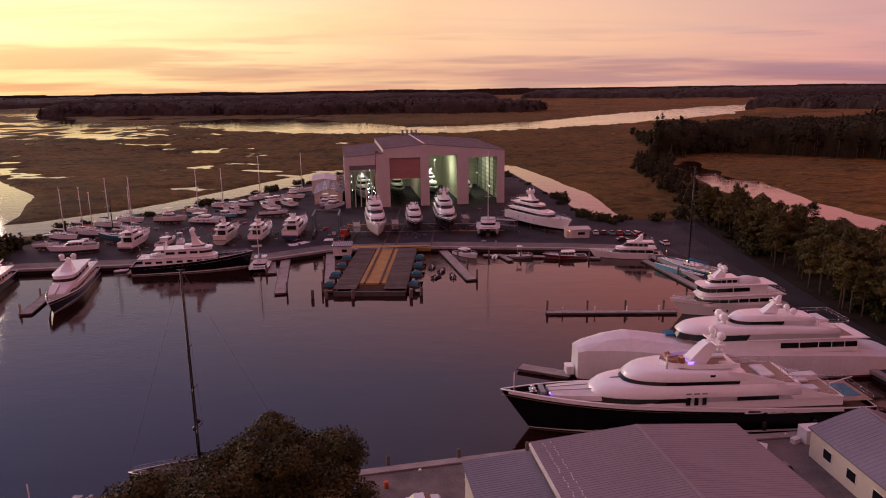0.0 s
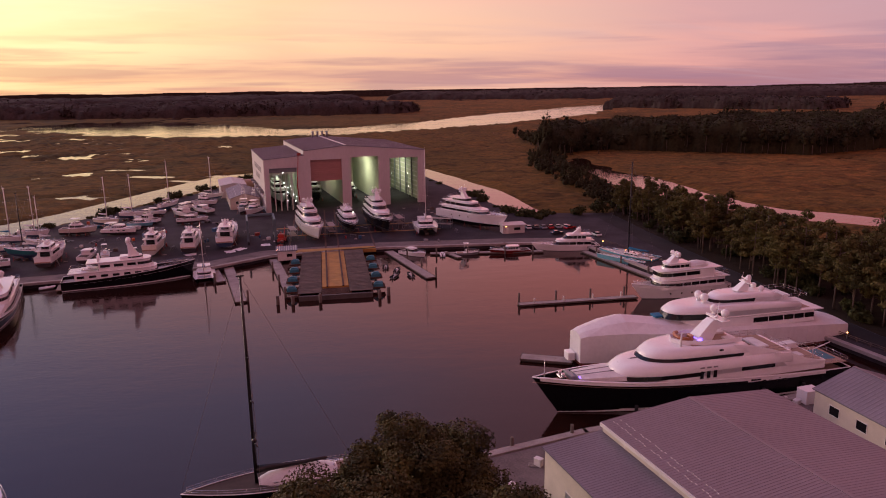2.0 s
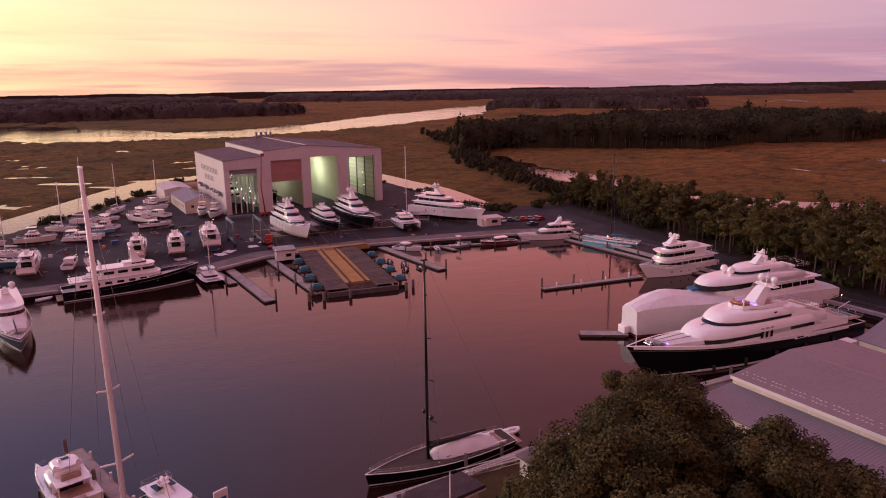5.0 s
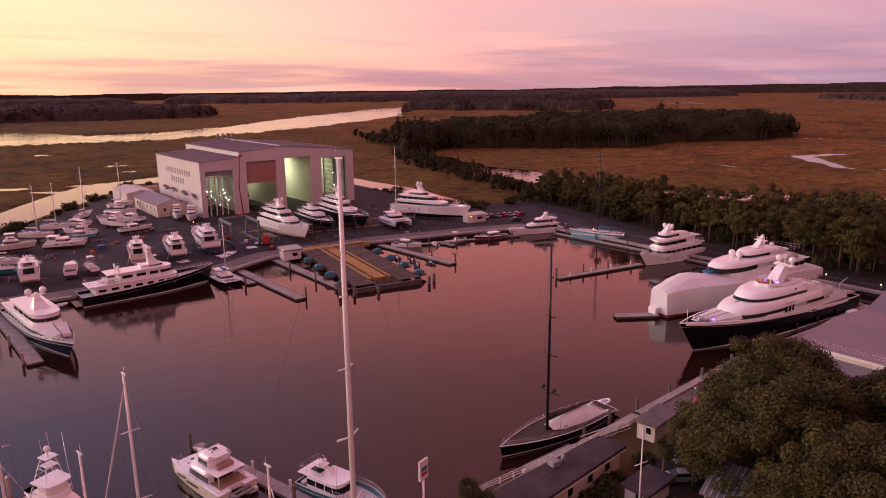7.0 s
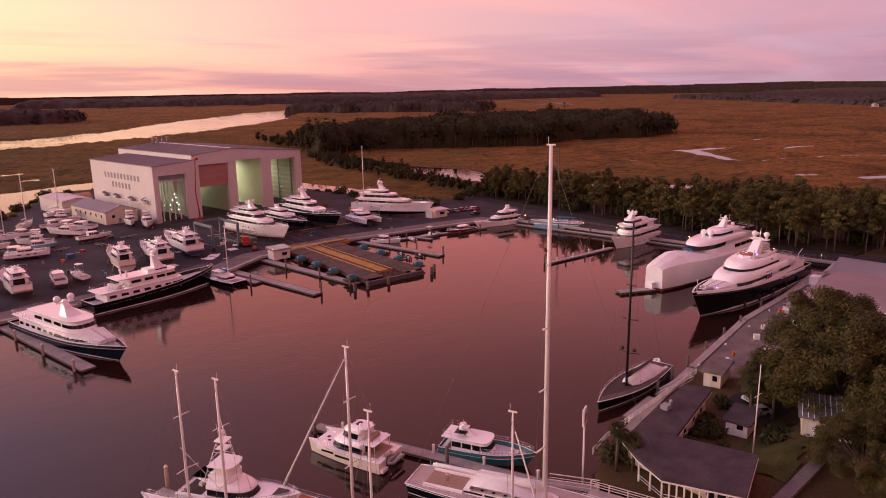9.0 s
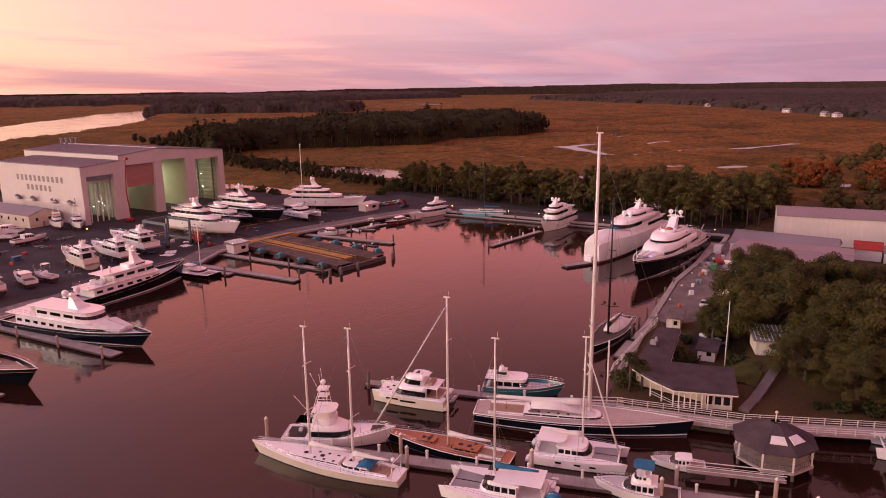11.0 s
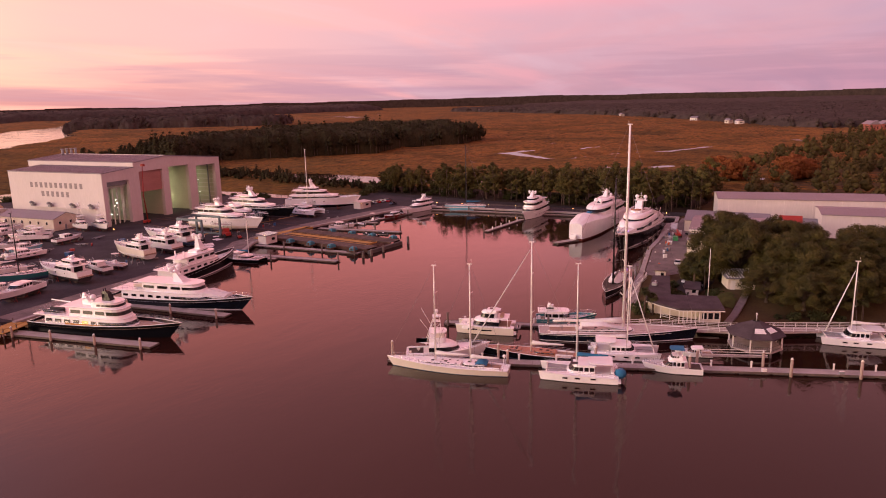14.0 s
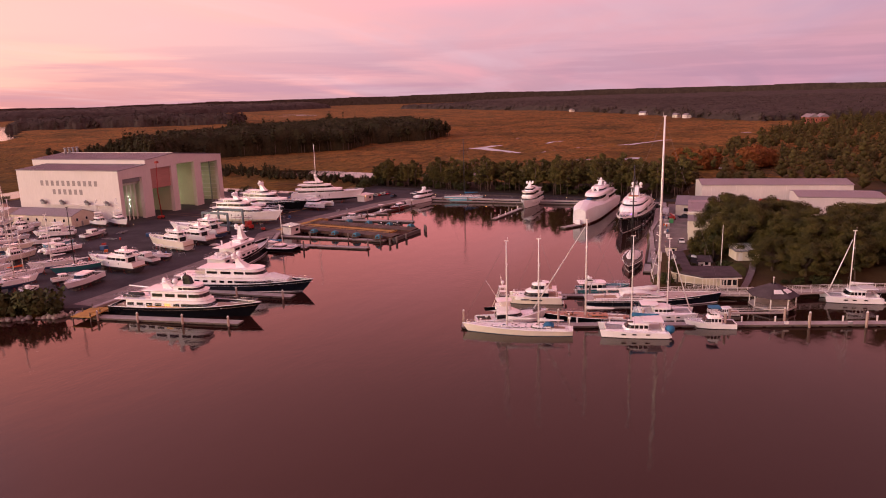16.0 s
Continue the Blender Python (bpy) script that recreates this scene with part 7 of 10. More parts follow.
def forest(name, label, poly, count, h0, h1, w0, w1, seed, mat, z=0.6, lumps=5, cards=30, card=0.8, stems=0.0, rim=0.0):
    """A wood: every tree a loose pile of lumps with leaf sprays round it."""
    rng = random.Random(seed)
    r2 = np.random.RandomState(seed)
    xs, ys = [p[0] for p in poly], [p[1] for p in poly]
    V, F, C, S = [], [], [], Shape()
    px, py = r2.uniform(min(xs), max(xs), 60000), r2.uniform(min(ys), max(ys), 60000)
    gap = edge_distance(poly, px, py)
    ok = inside(poly, px, py) & ((gap < rim) if rim else True)
    px, py, gap = px[ok][:count].tolist(), py[ok][:count].tolist(), gap[ok][:count]
    count = len(px)
    for x, y, g in zip(px, py, gap):
        h = lerp(h0, h1, rng.random() ** 1.3) * (0.85 + 0.45 * noise.noise(Vector((x / 70, y / 70, seed))) + 0.35 * noise.noise(Vector((x / 16, y / 16, seed + 5))))
        w = rng.uniform(w0, w1)
        edge = g < stems
        lump_tree(V, F, x, y, z, h * 0.96, w * 0.66, rng, lumps, 0.52 if edge else 0.38)
        C.append((x, y, z + h * (0.70 if edge else 0.64), w * 0.92, h * (0.28 if edge else 0.34)))
        if edge:
            S.tube([(x, y, z - 0.5), (x + rng.uniform(-0.4, 0.4), y, z + h * 0.62)], 0.32, 0.2, n=4)
    C = np.array(C)
    k = cards
    d = r2.normal(size=(count, k, 3))
    d /= np.linalg.norm(d, axis=2)[..., None]
    p = C[:, None, :3] + d * np.stack([C[:, 3], C[:, 3], C[:, 4]], 1)[:, None] * r2.uniform(0.5, 1.15, (count, k, 1))
    o = d + np.array([0, 0, 0.5]) + 0.3 * r2.normal(size=(count, k, 3))
    a = np.cross(o, r2.normal(size=(count, k, 3)))
    a /= np.linalg.norm(a, axis=2)[..., None]
    b = np.cross(o, a)
    b /= np.linalg.norm(b, axis=2)[..., None]
    s = card * r2.uniform(0.5, 1.4, (count, k, 1))
    q = np.stack([p - a * s * 0.7, p + b * s * 0.7, p + a * s * 0.7 - b * s * 0.3], 2).reshape(-1, 3)
    base = len(V)
    V = np.concatenate([np.array(V), q])
    F = np.concatenate([np.array(F), base + np.arange(len(q)).reshape(-1, 3)])
    if S.f:
        solid("tree_stems", S, BARK, "pale bare stems along the edge of the wood", "tree stems", kind="stuff")
    me = mesh_from(name, V, F, mat)
    me.polygons.foreach_set("use_smooth", [True] * len(F))
    return tagged(new(name, me), label, "woods", kind="stuff")


def canopy(name, label, poly, h0, h1, seed, mat, step, z=0.6, fuzz=0, card=0.8, lump=1.0):
    """A closed roof of treetops: an uneven sheet over the whole wood, falling to the ground at its edge."""
    r2 = np.random.RandomState(seed)
    px, py = [p[0] for p in poly], [p[1] for p in poly]
    xs, ys = np.arange(min(px) - step, max(px) + 2 * step, step), np.arange(min(py) - step, max(py) + 2 * step, step)
    X, Y = np.meshgrid(xs, ys)
    X = X + r2.uniform(-0.3, 0.3, X.shape) * step
    Y = Y + r2.uniform(-0.3, 0.3, X.shape) * step
    ins = inside(poly, X, Y)
    d = np.where(ins, edge_distance(poly, X, Y), -edge_distance(poly, X, Y)) + 1.2 * step * waves(X, Y, 5 * step, seed)
    a = waves(X, Y, 60 * lump, seed + 1) * 0.40 + waves(X, Y, 22 * lump, seed + 2) * 0.45 + waves(X, Y, 9 * lump, seed + 3) * 0.42
    H = lerp(h0, h1, np.clip(0.5 + 0.5 * a, 0, 1.1)) + r2.uniform(-0.10, 0.10, X.shape) * h0
    Z = z + np.where(d > 0, H * np.clip(0.50 + d / (6 * step), 0, 1), -1.5)
    nx = len(xs)
    i = (np.arange(len(ys) - 1)[:, None] * nx + np.arange(nx - 1)[None]).reshape(-1)
    f = np.stack([i, i + 1, i + nx + 1, i + nx], -1)
    f = f[(d.reshape(-1)[f] > 0).any(1)]
    v = np.stack([X.ravel(), Y.ravel(), Z.ravel()], 1)
    use = np.unique(f)
    back = np.zeros(len(v), int)
    back[use] = np.arange(len(use))
    tri = np.concatenate([back[f][:, [0, 1, 2]], back[f][:, [0, 2, 3]]])
    v = v[use]
    n = len(tri)
    if fuzz:
        # leaf sprays over the tops
        top = v[v[:, 2] > z + h0 * 0.35]
        p = top[r2.randint(0, len(top), fuzz)] + r2.normal(size=(fuzz, 3)) * np.array([step, step, step * 0.15])
        o = r2.normal(size=(fuzz, 3)) * 0.5 + np.array([0, 0, 1.0])
        e = np.cross(o, r2.normal(size=(fuzz, 3)))
        e /= np.linalg.norm(e, axis=1)[:, None]
        g = np.cross(o, e)
        g /= np.linalg.norm(g, axis=1)[:, None]
        s = card * r2.uniform(0.5, 1.3, (fuzz, 1))
        q = np.stack([p - e * s, p + e * s * 0.6 + g * s * 0.7, p + e * s * 0.6 - g * s * 0.7], 1).reshape(-1, 3)
        tri = np.concatenate([tri, len(v) + np.arange(fuzz * 3).reshape(-1, 3)])
        v = np.concatenate([v, q])
    me = mesh_from(name, v, tri, mat)
    me.polygons.foreach_set("use_smooth", [True] * len(tri))
    return tagged(new(name, me), label, "woods", kind="stuff")


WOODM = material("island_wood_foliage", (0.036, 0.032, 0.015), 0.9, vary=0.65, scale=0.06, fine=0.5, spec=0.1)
HUMMOCK = [(150, 505), (215, 540), (292, 478), (345, 440), (430, 468), (487, 425), (560, 436), (640, 520), (640, 620), (500, 690), (330, 660), (200, 615)]
canopy("wood", "dark pine wood on a hummock in the marsh", [(lerp(x, 400, 0.03), lerp(y, 560, 0.05)) for x, y in HUMMOCK], 14, 26, 20, WOODM, 2.4, fuzz=70000, card=0.9)
forest("wood", "tall pines along the edge of the hummock", HUMMOCK, 620, 16, 29, 3.2, 6.0, 21, WOODM, lumps=5, cards=90, card=0.8, stems=16, rim=24)
forest("wood", "line of scrub and small trees along the causeway", [(104, 268), (118, 262), (130, 330), (150, 430), (170, 500), (150, 512), (126, 440), (110, 330)], 300, 3, 9, 1.4, 3.0, 22, WOODM, lumps=5, cards=40, card=0.6)
forest("wood", "clump of tall trees at the end of the causeway", [(160, 505), (205, 500), (240, 560), (225, 660), (200, 700), (180, 600)], 190, 11, 19, 2.6, 5.0, 29, WOODM, lumps=5, cards=80, card=0.8, stems=9)
FAR_A = [(700, 1560), (960, 1160), (1100, 1250), (1000, 1500), (860, 1700)]
FAR_B = [(-900, 1640), (-424, 1510), (-141, 1490), (200, 1450), (260, 1560), (100, 1800), (-300, 1950), (-900, 1900)]
FAR_C = [(900, 100), (1250, 330), (1650, 640), (2300, 1500), (2900, 1500), (2600, 200), (2300, -900), (1200, -500), (980, -120)]
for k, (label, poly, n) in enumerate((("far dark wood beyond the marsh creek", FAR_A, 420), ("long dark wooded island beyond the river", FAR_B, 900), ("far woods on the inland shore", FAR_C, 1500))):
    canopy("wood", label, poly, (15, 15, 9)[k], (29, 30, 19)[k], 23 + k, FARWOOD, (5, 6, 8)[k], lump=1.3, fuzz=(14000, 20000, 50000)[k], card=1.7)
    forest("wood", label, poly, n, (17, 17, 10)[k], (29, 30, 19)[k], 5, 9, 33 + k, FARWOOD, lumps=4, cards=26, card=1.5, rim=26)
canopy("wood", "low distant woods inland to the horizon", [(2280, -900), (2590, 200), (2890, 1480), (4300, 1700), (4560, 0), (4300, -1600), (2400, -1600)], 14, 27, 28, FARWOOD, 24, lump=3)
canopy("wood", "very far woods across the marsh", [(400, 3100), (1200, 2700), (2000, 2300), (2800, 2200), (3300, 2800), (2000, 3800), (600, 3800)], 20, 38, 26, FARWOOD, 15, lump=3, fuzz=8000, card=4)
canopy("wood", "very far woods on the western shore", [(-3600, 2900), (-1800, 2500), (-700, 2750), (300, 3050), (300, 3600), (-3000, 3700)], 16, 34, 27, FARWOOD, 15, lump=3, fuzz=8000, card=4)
INLAND = material("inland_wood_foliage", (0.066, 0.051, 0.016), 0.85, vary=0.6, scale=0.07, fine=0.7, spec=0.15)
forest("wood", "mixed green woods inland of the boatyard", [(112, 96), (160, 100), (205, 92), (262, 108), (420, 100), (600, 70), (1000, -40), (1000, -300), (300, -300), (180, -60), (136, 40)], 1500, 8, 17, 3.2, 6.2, 28, INLAND, z=1.2, lumps=4, cards=140, card=0.62)
forest("wood", "thicket of trees between the creek and the road", [(132, 172), (146, 104), (190, 98), (186, 150), (160, 190)], 130, 9, 16, 2.6, 4.6, 38, INLAND, z=1.0, lumps=5, cards=110, card=0.6)


def far_house(at, turn, w, d, h, wall, roof, label):
    t = thing("house", label, "house", pose(*at, 1.0, 0, 0, turn), "houses on the inland shore")
    part("wall", Shape().box(-w / 2, w / 2, -d / 2, d / 2, 0, h), wall, t)
    part("roof", Shape().loft([[(x, -d / 2 - 0.5, h), (x, d / 2 + 0.5, h), (x, 0, h + d * 0.34)] for x in (-w / 2 - 0.6, w / 2 + 0.6)], True, True), roof, t)
    for k in range(3):
        x = -w / 2 + w * (k + 0.5) / 3
        for sg in (1, -1):
            part("window", Shape().box(x - 0.7, x + 0.7, sg * d / 2 - 0.05, sg * d / 2 + 0.05, h * 0.35, h * 0.75), GLASS, t)
        for sg in (1, -1):
            part("window", Shape().box(sg * w / 2 - 0.05, sg * w / 2 + 0.05, d * (0.25 * k - 0.25) - 0.5, d * (0.25 * k - 0.25) + 0.5, h * 0.35, h * 0.75), GLASS, t)


for k, (x, y, w) in enumerate(((1050, 217, 16), (1076, 238, 11), (1212, 322, 14), (1520, 558, 16))):
    far_house((x, y), 33 + 20 * (k % 3), w, 9, 5.0, STUCCO if k % 2 else TRIM, ROOFM, "small pale house at the edge of the far inland woods")
BRICK = material("red_brick_wall", (0.30, 0.10, 0.07), 0.85, vary=0.2, scale=0.4, fine=3)
for x, y, w, h in ((832, 30, 26, 8.5), (880, 14, 18, 7.0), (905, 24, 12, 6.0)):
    far_house((x, y), 20, w, 13, h, BRICK, ROOFM, "red brick building standing clear of the inland woods")
AUT = [make_oak(31, 6.5, 12.0, 320, 0.42), make_oak(32, 5.5, 11.0, 320, 0.42)]
for m in AUT:
    m[1].materials.clear()
    m[1].materials.append(LEAFR)
for k, (x, y) in enumerate(((224, 100), (233, 94), (238, 68), (246, 60), (229, 108), (228, 72))):
    plant("maple_tree", "rust-red autumn tree among green woods", "tree", AUT[k % 2], (x, y), 50 * k, 1.0 + 0.1 * (k % 3), "autumn trees", 1.0)


def make_bush(seed, w, h):
    rng = random.Random(seed)
    cl = [((rng.uniform(-w, w) * 0.6, rng.uniform(-w, w) * 0.6, h * rng.uniform(0.35, 0.75)), (w * rng.uniform(0.3, 0.55), w * rng.uniform(0.3, 0.55), h * rng.uniform(0.25, 0.4))) for _ in range(9)]
    v, f = leaf_cloud(cl, 60, 0.28, seed)
    return mesh_from("bush", v, f, LEAFB)


BUSH = [make_bush(40, 1.6, 1.8), make_bush(41, 2.4, 2.6), make_bush(42, 1.2, 1.3)]
rng = random.Random(12)
SHORE = [(-143, 224), (-144, 250), (-141, 268), (-119, 294), (-98, 332), (-77, 370), (-52, 428), (40, 434), (56, 330), (60, 280), (62, 263), (76, 268)]
for k in range(95):
    i = rng.randrange(len(SHORE) - 1)
    a, b = Vector(SHORE[i]), Vector(SHORE[i + 1])
    p = a.lerp(b, rng.random()) + Vector((rng.uniform(-3.5, 1.5), rng.uniform(-2, 3)))
    o = new("bush", BUSH[rng.randrange(3)])
    o.matrix_world = pose(p.x, p.y, 0.6, 0, 0, rng.uniform(0, 360)) @ Matrix.Diagonal((*(rng.uniform(0.8, 1.7),) * 3, 1))
    tagged(o, "dark green shrub on the marsh edge of the yard", "shrub", "shrubs along the shore")
rng = random.Random(77)
for k in range(70):
    y = rng.uniform(96, 262)
    x = 89.8 + max(0.0, y - 127) * 0.078 + max(0.0, 127 - y) * 0.16 + 24 * rng.random()
    o = new("bush", BUSH[rng.randrange(3)])
    o.matrix_world = pose(x, y, 1.4, 0, 0, rng.uniform(0, 360)) @ Matrix.Diagonal((*(rng.uniform(0.8, 1.9),) * 3, 1))
    tagged(o, "dark undergrowth shrub between the roadside pines", "shrub", "undergrowth of the pines")
for k, (x, y, sc) in enumerate(((-42.1, 70.9, 0.9), (-39.0, 71.6, 0.85), (-36.0, 72.3, 0.9), (-45.5, 70.0, 0.8), (-54.6, 74.6, 1.0), (-47.5, 46.5, 0.9), (-46.8, 43.0, 1.0), (-45.0, 38.5, 1.0), (-42.5, 34.0, 1.1), (-40.5, 46.5, 1.0), (-34.0, 62.5, 0.8), (-30.5, 62.0, 0.9), (-141, 218, 2.7), (-139, 213, 2.4), (-136, 211, 1.9), (-144, 222, 2.9), (-143, 229, 2.5), (-147, 219, 2.2), (-138, 209, 1.3), (104, 260, 2.6), (110, 252, 2.8), (84, 262, 2.0), (95, 266, 2.2), (70, 262, 1.6), (66, 258, 1.3), (-57, 75, 1.0), (-56, 73.5, 1.1), (-44, 66, 0.8), (-41, 69, 0.8), (-46, 66.5, 0.7), (-37, 62, 1.4), (-39, 56, 0.9), (-29, 74, 1.0), (-30.5, 73, 0.9))):
    o = new("bush", BUSH[k % 3])
    o.matrix_world = pose(x, y, 1.2, 0, 0, 70 * k) @ Matrix.Diagonal((sc, sc, sc, 1))
    tagged(o, "rounded green shrub at the edge of the yard", "shrub", "shrubs along the shore")

# ---- the moored yachts ----
def bars(p, pts, mat, name="lettering"):
    """Plain bars in place of small lettering: boxes (x0, x1, y0, y1, z0, z1)."""
    for b in pts:
        part(name, Shape().box(*b), mat, p)


def teak_patch(p, x0, x1, w, z):
    part("teak_deck", Shape().box(x0, x1, -w / 2, w / 2, z, z + 0.035), TEAK, p)


def lounge(p, x, y, z, lx, ly):
    part("sun_pad", Shape().box(x - lx / 2, x + lx / 2, y - ly / 2, y + ly / 2, z, z + 0.42, 0.12), CANVASW, p)


def swept_deck(p, x0, x1, w, z0, h, nose, slot=0.5, slot_to=0.45, lean=1.6, drop=0.8, side=0.12, name="deckhouse", top=None, mat=None):
    """A moulded deckhouse: rounded front and shoulders over a thin slot of dark glass, its top line falling aft."""
    mid = lerp(x0, x1, 0.45)

    def ring(front, inset, z):
        res = []
        for x, y in outline(x0, x1 - front, w - 2 * inset, nose, 16):
            f = max(0.0, (mid - x) / (mid - x0)) ** 1.6
            res.append((x, y, z - drop * f * (z - z0) / h))
        return res

    body = h - slot
    prof = [(0.0, 0.10, z0), (lean * 0.3, 0.14, z0 + slot), (lean * 0.3 - 0.22, -0.02, z0 + slot), (lean * 0.3 - 0.25, -0.06, z0 + slot + 0.12), (lean * 0.45, 0.0, z0 + slot + body * 0.45), (lean * 0.75, side, z0 + slot + body * 0.80), (lean * 1.1, side + 0.2, z0 + slot + body * 0.95), (0.5 + lean * 1.5, side + 0.6, z0 + h)]
    sh = Shape().loft([ring(*q) for q in prof], True, True, smooth=True)
    sh.f = [tuple(reversed(f)) for f in sh.f]
    part(name, sh, mat or GEL, p)
    lo, hi = ring(-0.04, 0.06, z0 + 0.04), ring(lean * 0.3 - 0.04, 0.10, z0 + slot - 0.01)
    n = len(lo)
    for i in range(n - 1):
        if min(lo[i][0], lo[i + 1][0]) < lerp(x0, x1, slot_to) - 0.01 and abs(lo[i][0] - lo[i + 1][0]) > 0.5 and max(lo[i][0], lo[i + 1][0]) < lerp(x0, x1, slot_to):
            continue
        part("window", Shape().add([lo[i], lo[i + 1], hi[i + 1], hi[i]], [(3, 2, 1, 0)]), GLASS, p)
    return z0 + h


def black_superyacht():
    p, L = place("superyacht", "black-hulled white superyacht moored along the south quay", (66, 103), (12.5, 101), 0)
    B = 9.8
    X = lambda s: s - L / 2
    ht = make_hull(p, L, B, 3.5, 6.7, 2.4, BLACK, BLACK, TEAK, "full", 0.085, GEL, GEL, 0.9, 1.7)
    # white topside band above the black hull, forward of the quarter
    s = Shape()
    for sg in (1, -1):
        rr = []
        for i in range(15):
            q = lerp(0.10, 0.985, i / 14)
            d, _ = hull_form(q, B, "full")
            x = X(q * L) + q ** 5 * 0.085 * L
            z = ht(q)
            rr.append([(x, sg * (d + 0.03), z - 0.55), (x, sg * (d + 0.05), z + 0.12), (x, sg * (d - 0.22), z + 0.12)])
        s.loft(rr, closed=False)
    part("bulwark", s, GEL, p)
    # foredeck: hatch covers, crane, gear
    s = Shape().loft([[(X(43.0), y, z) for y, z in ((-3.4, 5.6), (-3.1, 6.3), (-1.0, 6.6), (1.0, 6.6), (3.1, 6.3), (3.4, 5.6))], [(X(50.6), y, z) for y, z in ((-2.2, 5.6), (-2.0, 6.25), (-0.7, 6.45), (0.7, 6.45), (2.0, 6.25), (2.2, 5.6))]], True, True)
    part("foredeck_cover", s, CANVASW, p)
    for y in (-0.9, 0.9):
        part("cover_seam", Shape().tube([(X(44), y, 6.62), (X(50.6), y * 0.7, 6.47)], 0.06, n=5), GREYP, p)
    part("windlass", Shape().box(X(52.5), X(53.6), -0.9, 0.9, 6.0, 6.5, 0.08).tube([(X(53), -0.6, 6.4), (X(53), -0.6, 7.0)], 0.3, n=8).tube([(X(53), 0.6, 6.4), (X(53), 0.6, 7.0)], 0.3, n=8), STEEL, p)
    part("deck_locker", Shape().box(X(51.2), X(52.0), -1.6, 1.6, 6.0, 6.7, 0.1), GREYP, p)
    part("bow_mast", Shape().tube([(X(56), 0, 6.4), (X(56), 0, 9.4)], 0.09, 0.05, n=6), GEL, p)
    # main deck house, upper deck, bridge deck
    z = swept_deck(p, X(12.5), X(45.2), B * 0.97, 5.4, 2.6, 15, 0.75, 0.56, 3.0, 0.15, 0.2)
    part("side_wall", Shape().prism([(X(5.5), -B * 0.45), (X(36), -B * 0.47), (X(42), -B * 0.34), (X(42), B * 0.34), (X(36), B * 0.47), (X(5.5), B * 0.45)], 4.0, 5.5), GEL, p)
    for sg in (1, -1):
        part("roof_seam", Shape().tube([(X(43.0), 0.12 * sg, 7.55), (X(40.5), 0.12 * sg, 8.0), (X(38.0), 0.12 * sg, 8.06)], 0.07, n=5), GREYP, p)
    teak_patch(p, X(13.2), X(21.0), B * 0.80, 7.93)
    teak_patch(p, X(5.8), X(12.6), B * 0.80, 5.51)
    part("aft_door", Shape().box(X(12.42), X(12.48), -3.0, 3.0, 5.55, 7.4), GLASS, p)
    part("aft_door", Shape().box(X(20.9), X(20.97), -2.4, 2.4, 7.97, 9.4), GLASS, p)
    for sg in (1, -1):
        part("wing", Shape().add([(X(5.5), sg * 4.5 - 0.1, 5.4), (X(13.5), sg * 4.6 - 0.1, 5.4), (X(16.5), sg * 4.6 - 0.1, 8.0), (X(12.8), sg * 4.6 - 0.1, 7.6), (X(9.5), sg * 4.55 - 0.1, 6.3), (X(5.5), sg * 4.5 + 0.1, 5.4), (X(13.5), sg * 4.6 + 0.1, 5.4), (X(16.5), sg * 4.6 + 0.1, 8.0), (X(12.8), sg * 4.6 + 0.1, 7.6), (X(9.5), sg * 4.55 + 0.1, 6.3)], [(0, 1, 2, 3, 4), (9, 8, 7, 6, 5), (4, 3, 8, 9), (3, 2, 7, 8), (0, 4, 9, 5)]), GEL, p)
        part("wing", Shape().add([(X(14.5), sg * 4.2 - 0.1, 7.9), (X(22), sg * 4.2 - 0.1, 7.9), (X(24), sg * 4.0 - 0.1, 10.0), (X(20.5), sg * 4.1 - 0.1, 9.6), (X(14.5), sg * 4.2 + 0.1, 7.9), (X(22), sg * 4.2 + 0.1, 7.9), (X(24), sg * 4.0 + 0.1, 10.0), (X(20.5), sg * 4.1 + 0.1, 9.6)], [(0, 1, 2, 3), (7, 6, 5, 4), (3, 2, 6, 7), (0, 3, 7, 4)]), GEL, p)
    lounge(p, X(16.5), 0, 7.96, 2.2, 4.4)
    lounge(p, X(9.5), 1.6, 5.55, 2.6, 1.8)
    lounge(p, X(9.5), -1.6, 5.55, 2.6, 1.8)
    zb = swept_deck(p, X(21.0), X(39.6), B * 0.86, 7.75, 2.35, 12, 0.80, 0.30, 2.6, 0.35, 0.15)
    # long dark slots let into the sides
    for sg in (1, -1):
        part("slot_window", Shape().box(X(16), X(22.5), sg * B * 0.486 - 0.05, sg * B * 0.486 + 0.05, 5.5, 6.15, 0.04), GLASS, p)
        part("slot_window", Shape().box(X(22), X(27), sg * B * 0.432 - 0.05, sg * B * 0.432 + 0.05, 8.0, 8.5, 0.04), GLASS, p)
        part("scuttle", Shape().box(X(25.9), X(26.7), sg * B * 0.424 - 0.05, sg * B * 0.424 + 0.05, 9.2, 9.55, 0.04), GLASS, p)
    # sun deck with its coaming and bar
    teak_patch(p, X(22.2), X(31), B * 0.58, zb)
    s = Shape()
    for sg in (1, -1):
        s.loft([[(x, sg * y, zb), (x, sg * y, zb + 0.7), (x, sg * (y - 0.15), zb + 0.7)] for x, y in ((X(21.6), 3.0), (X(25), 3.2), (X(29), 3.0), (X(32.5), 1.6), (X(33.2), 0.1))], closed=False)
    part("coaming", s, GEL, p)
    part("bar", Shape().tube([(X(31.0) + 1.3 * math.cos(a), 1.8 * math.sin(a), zb + 0.9) for a in [k * math.pi / 5 - math.pi / 2 for k in range(6)]], 0.3, n=6).box(X(29.2), X(29.9), -0.6, 0.6, zb, zb + 0.9, 0.1), VARNISH, p)
    lounge(p, X(23.2), 1.6, zb, 2.0, 1.4)
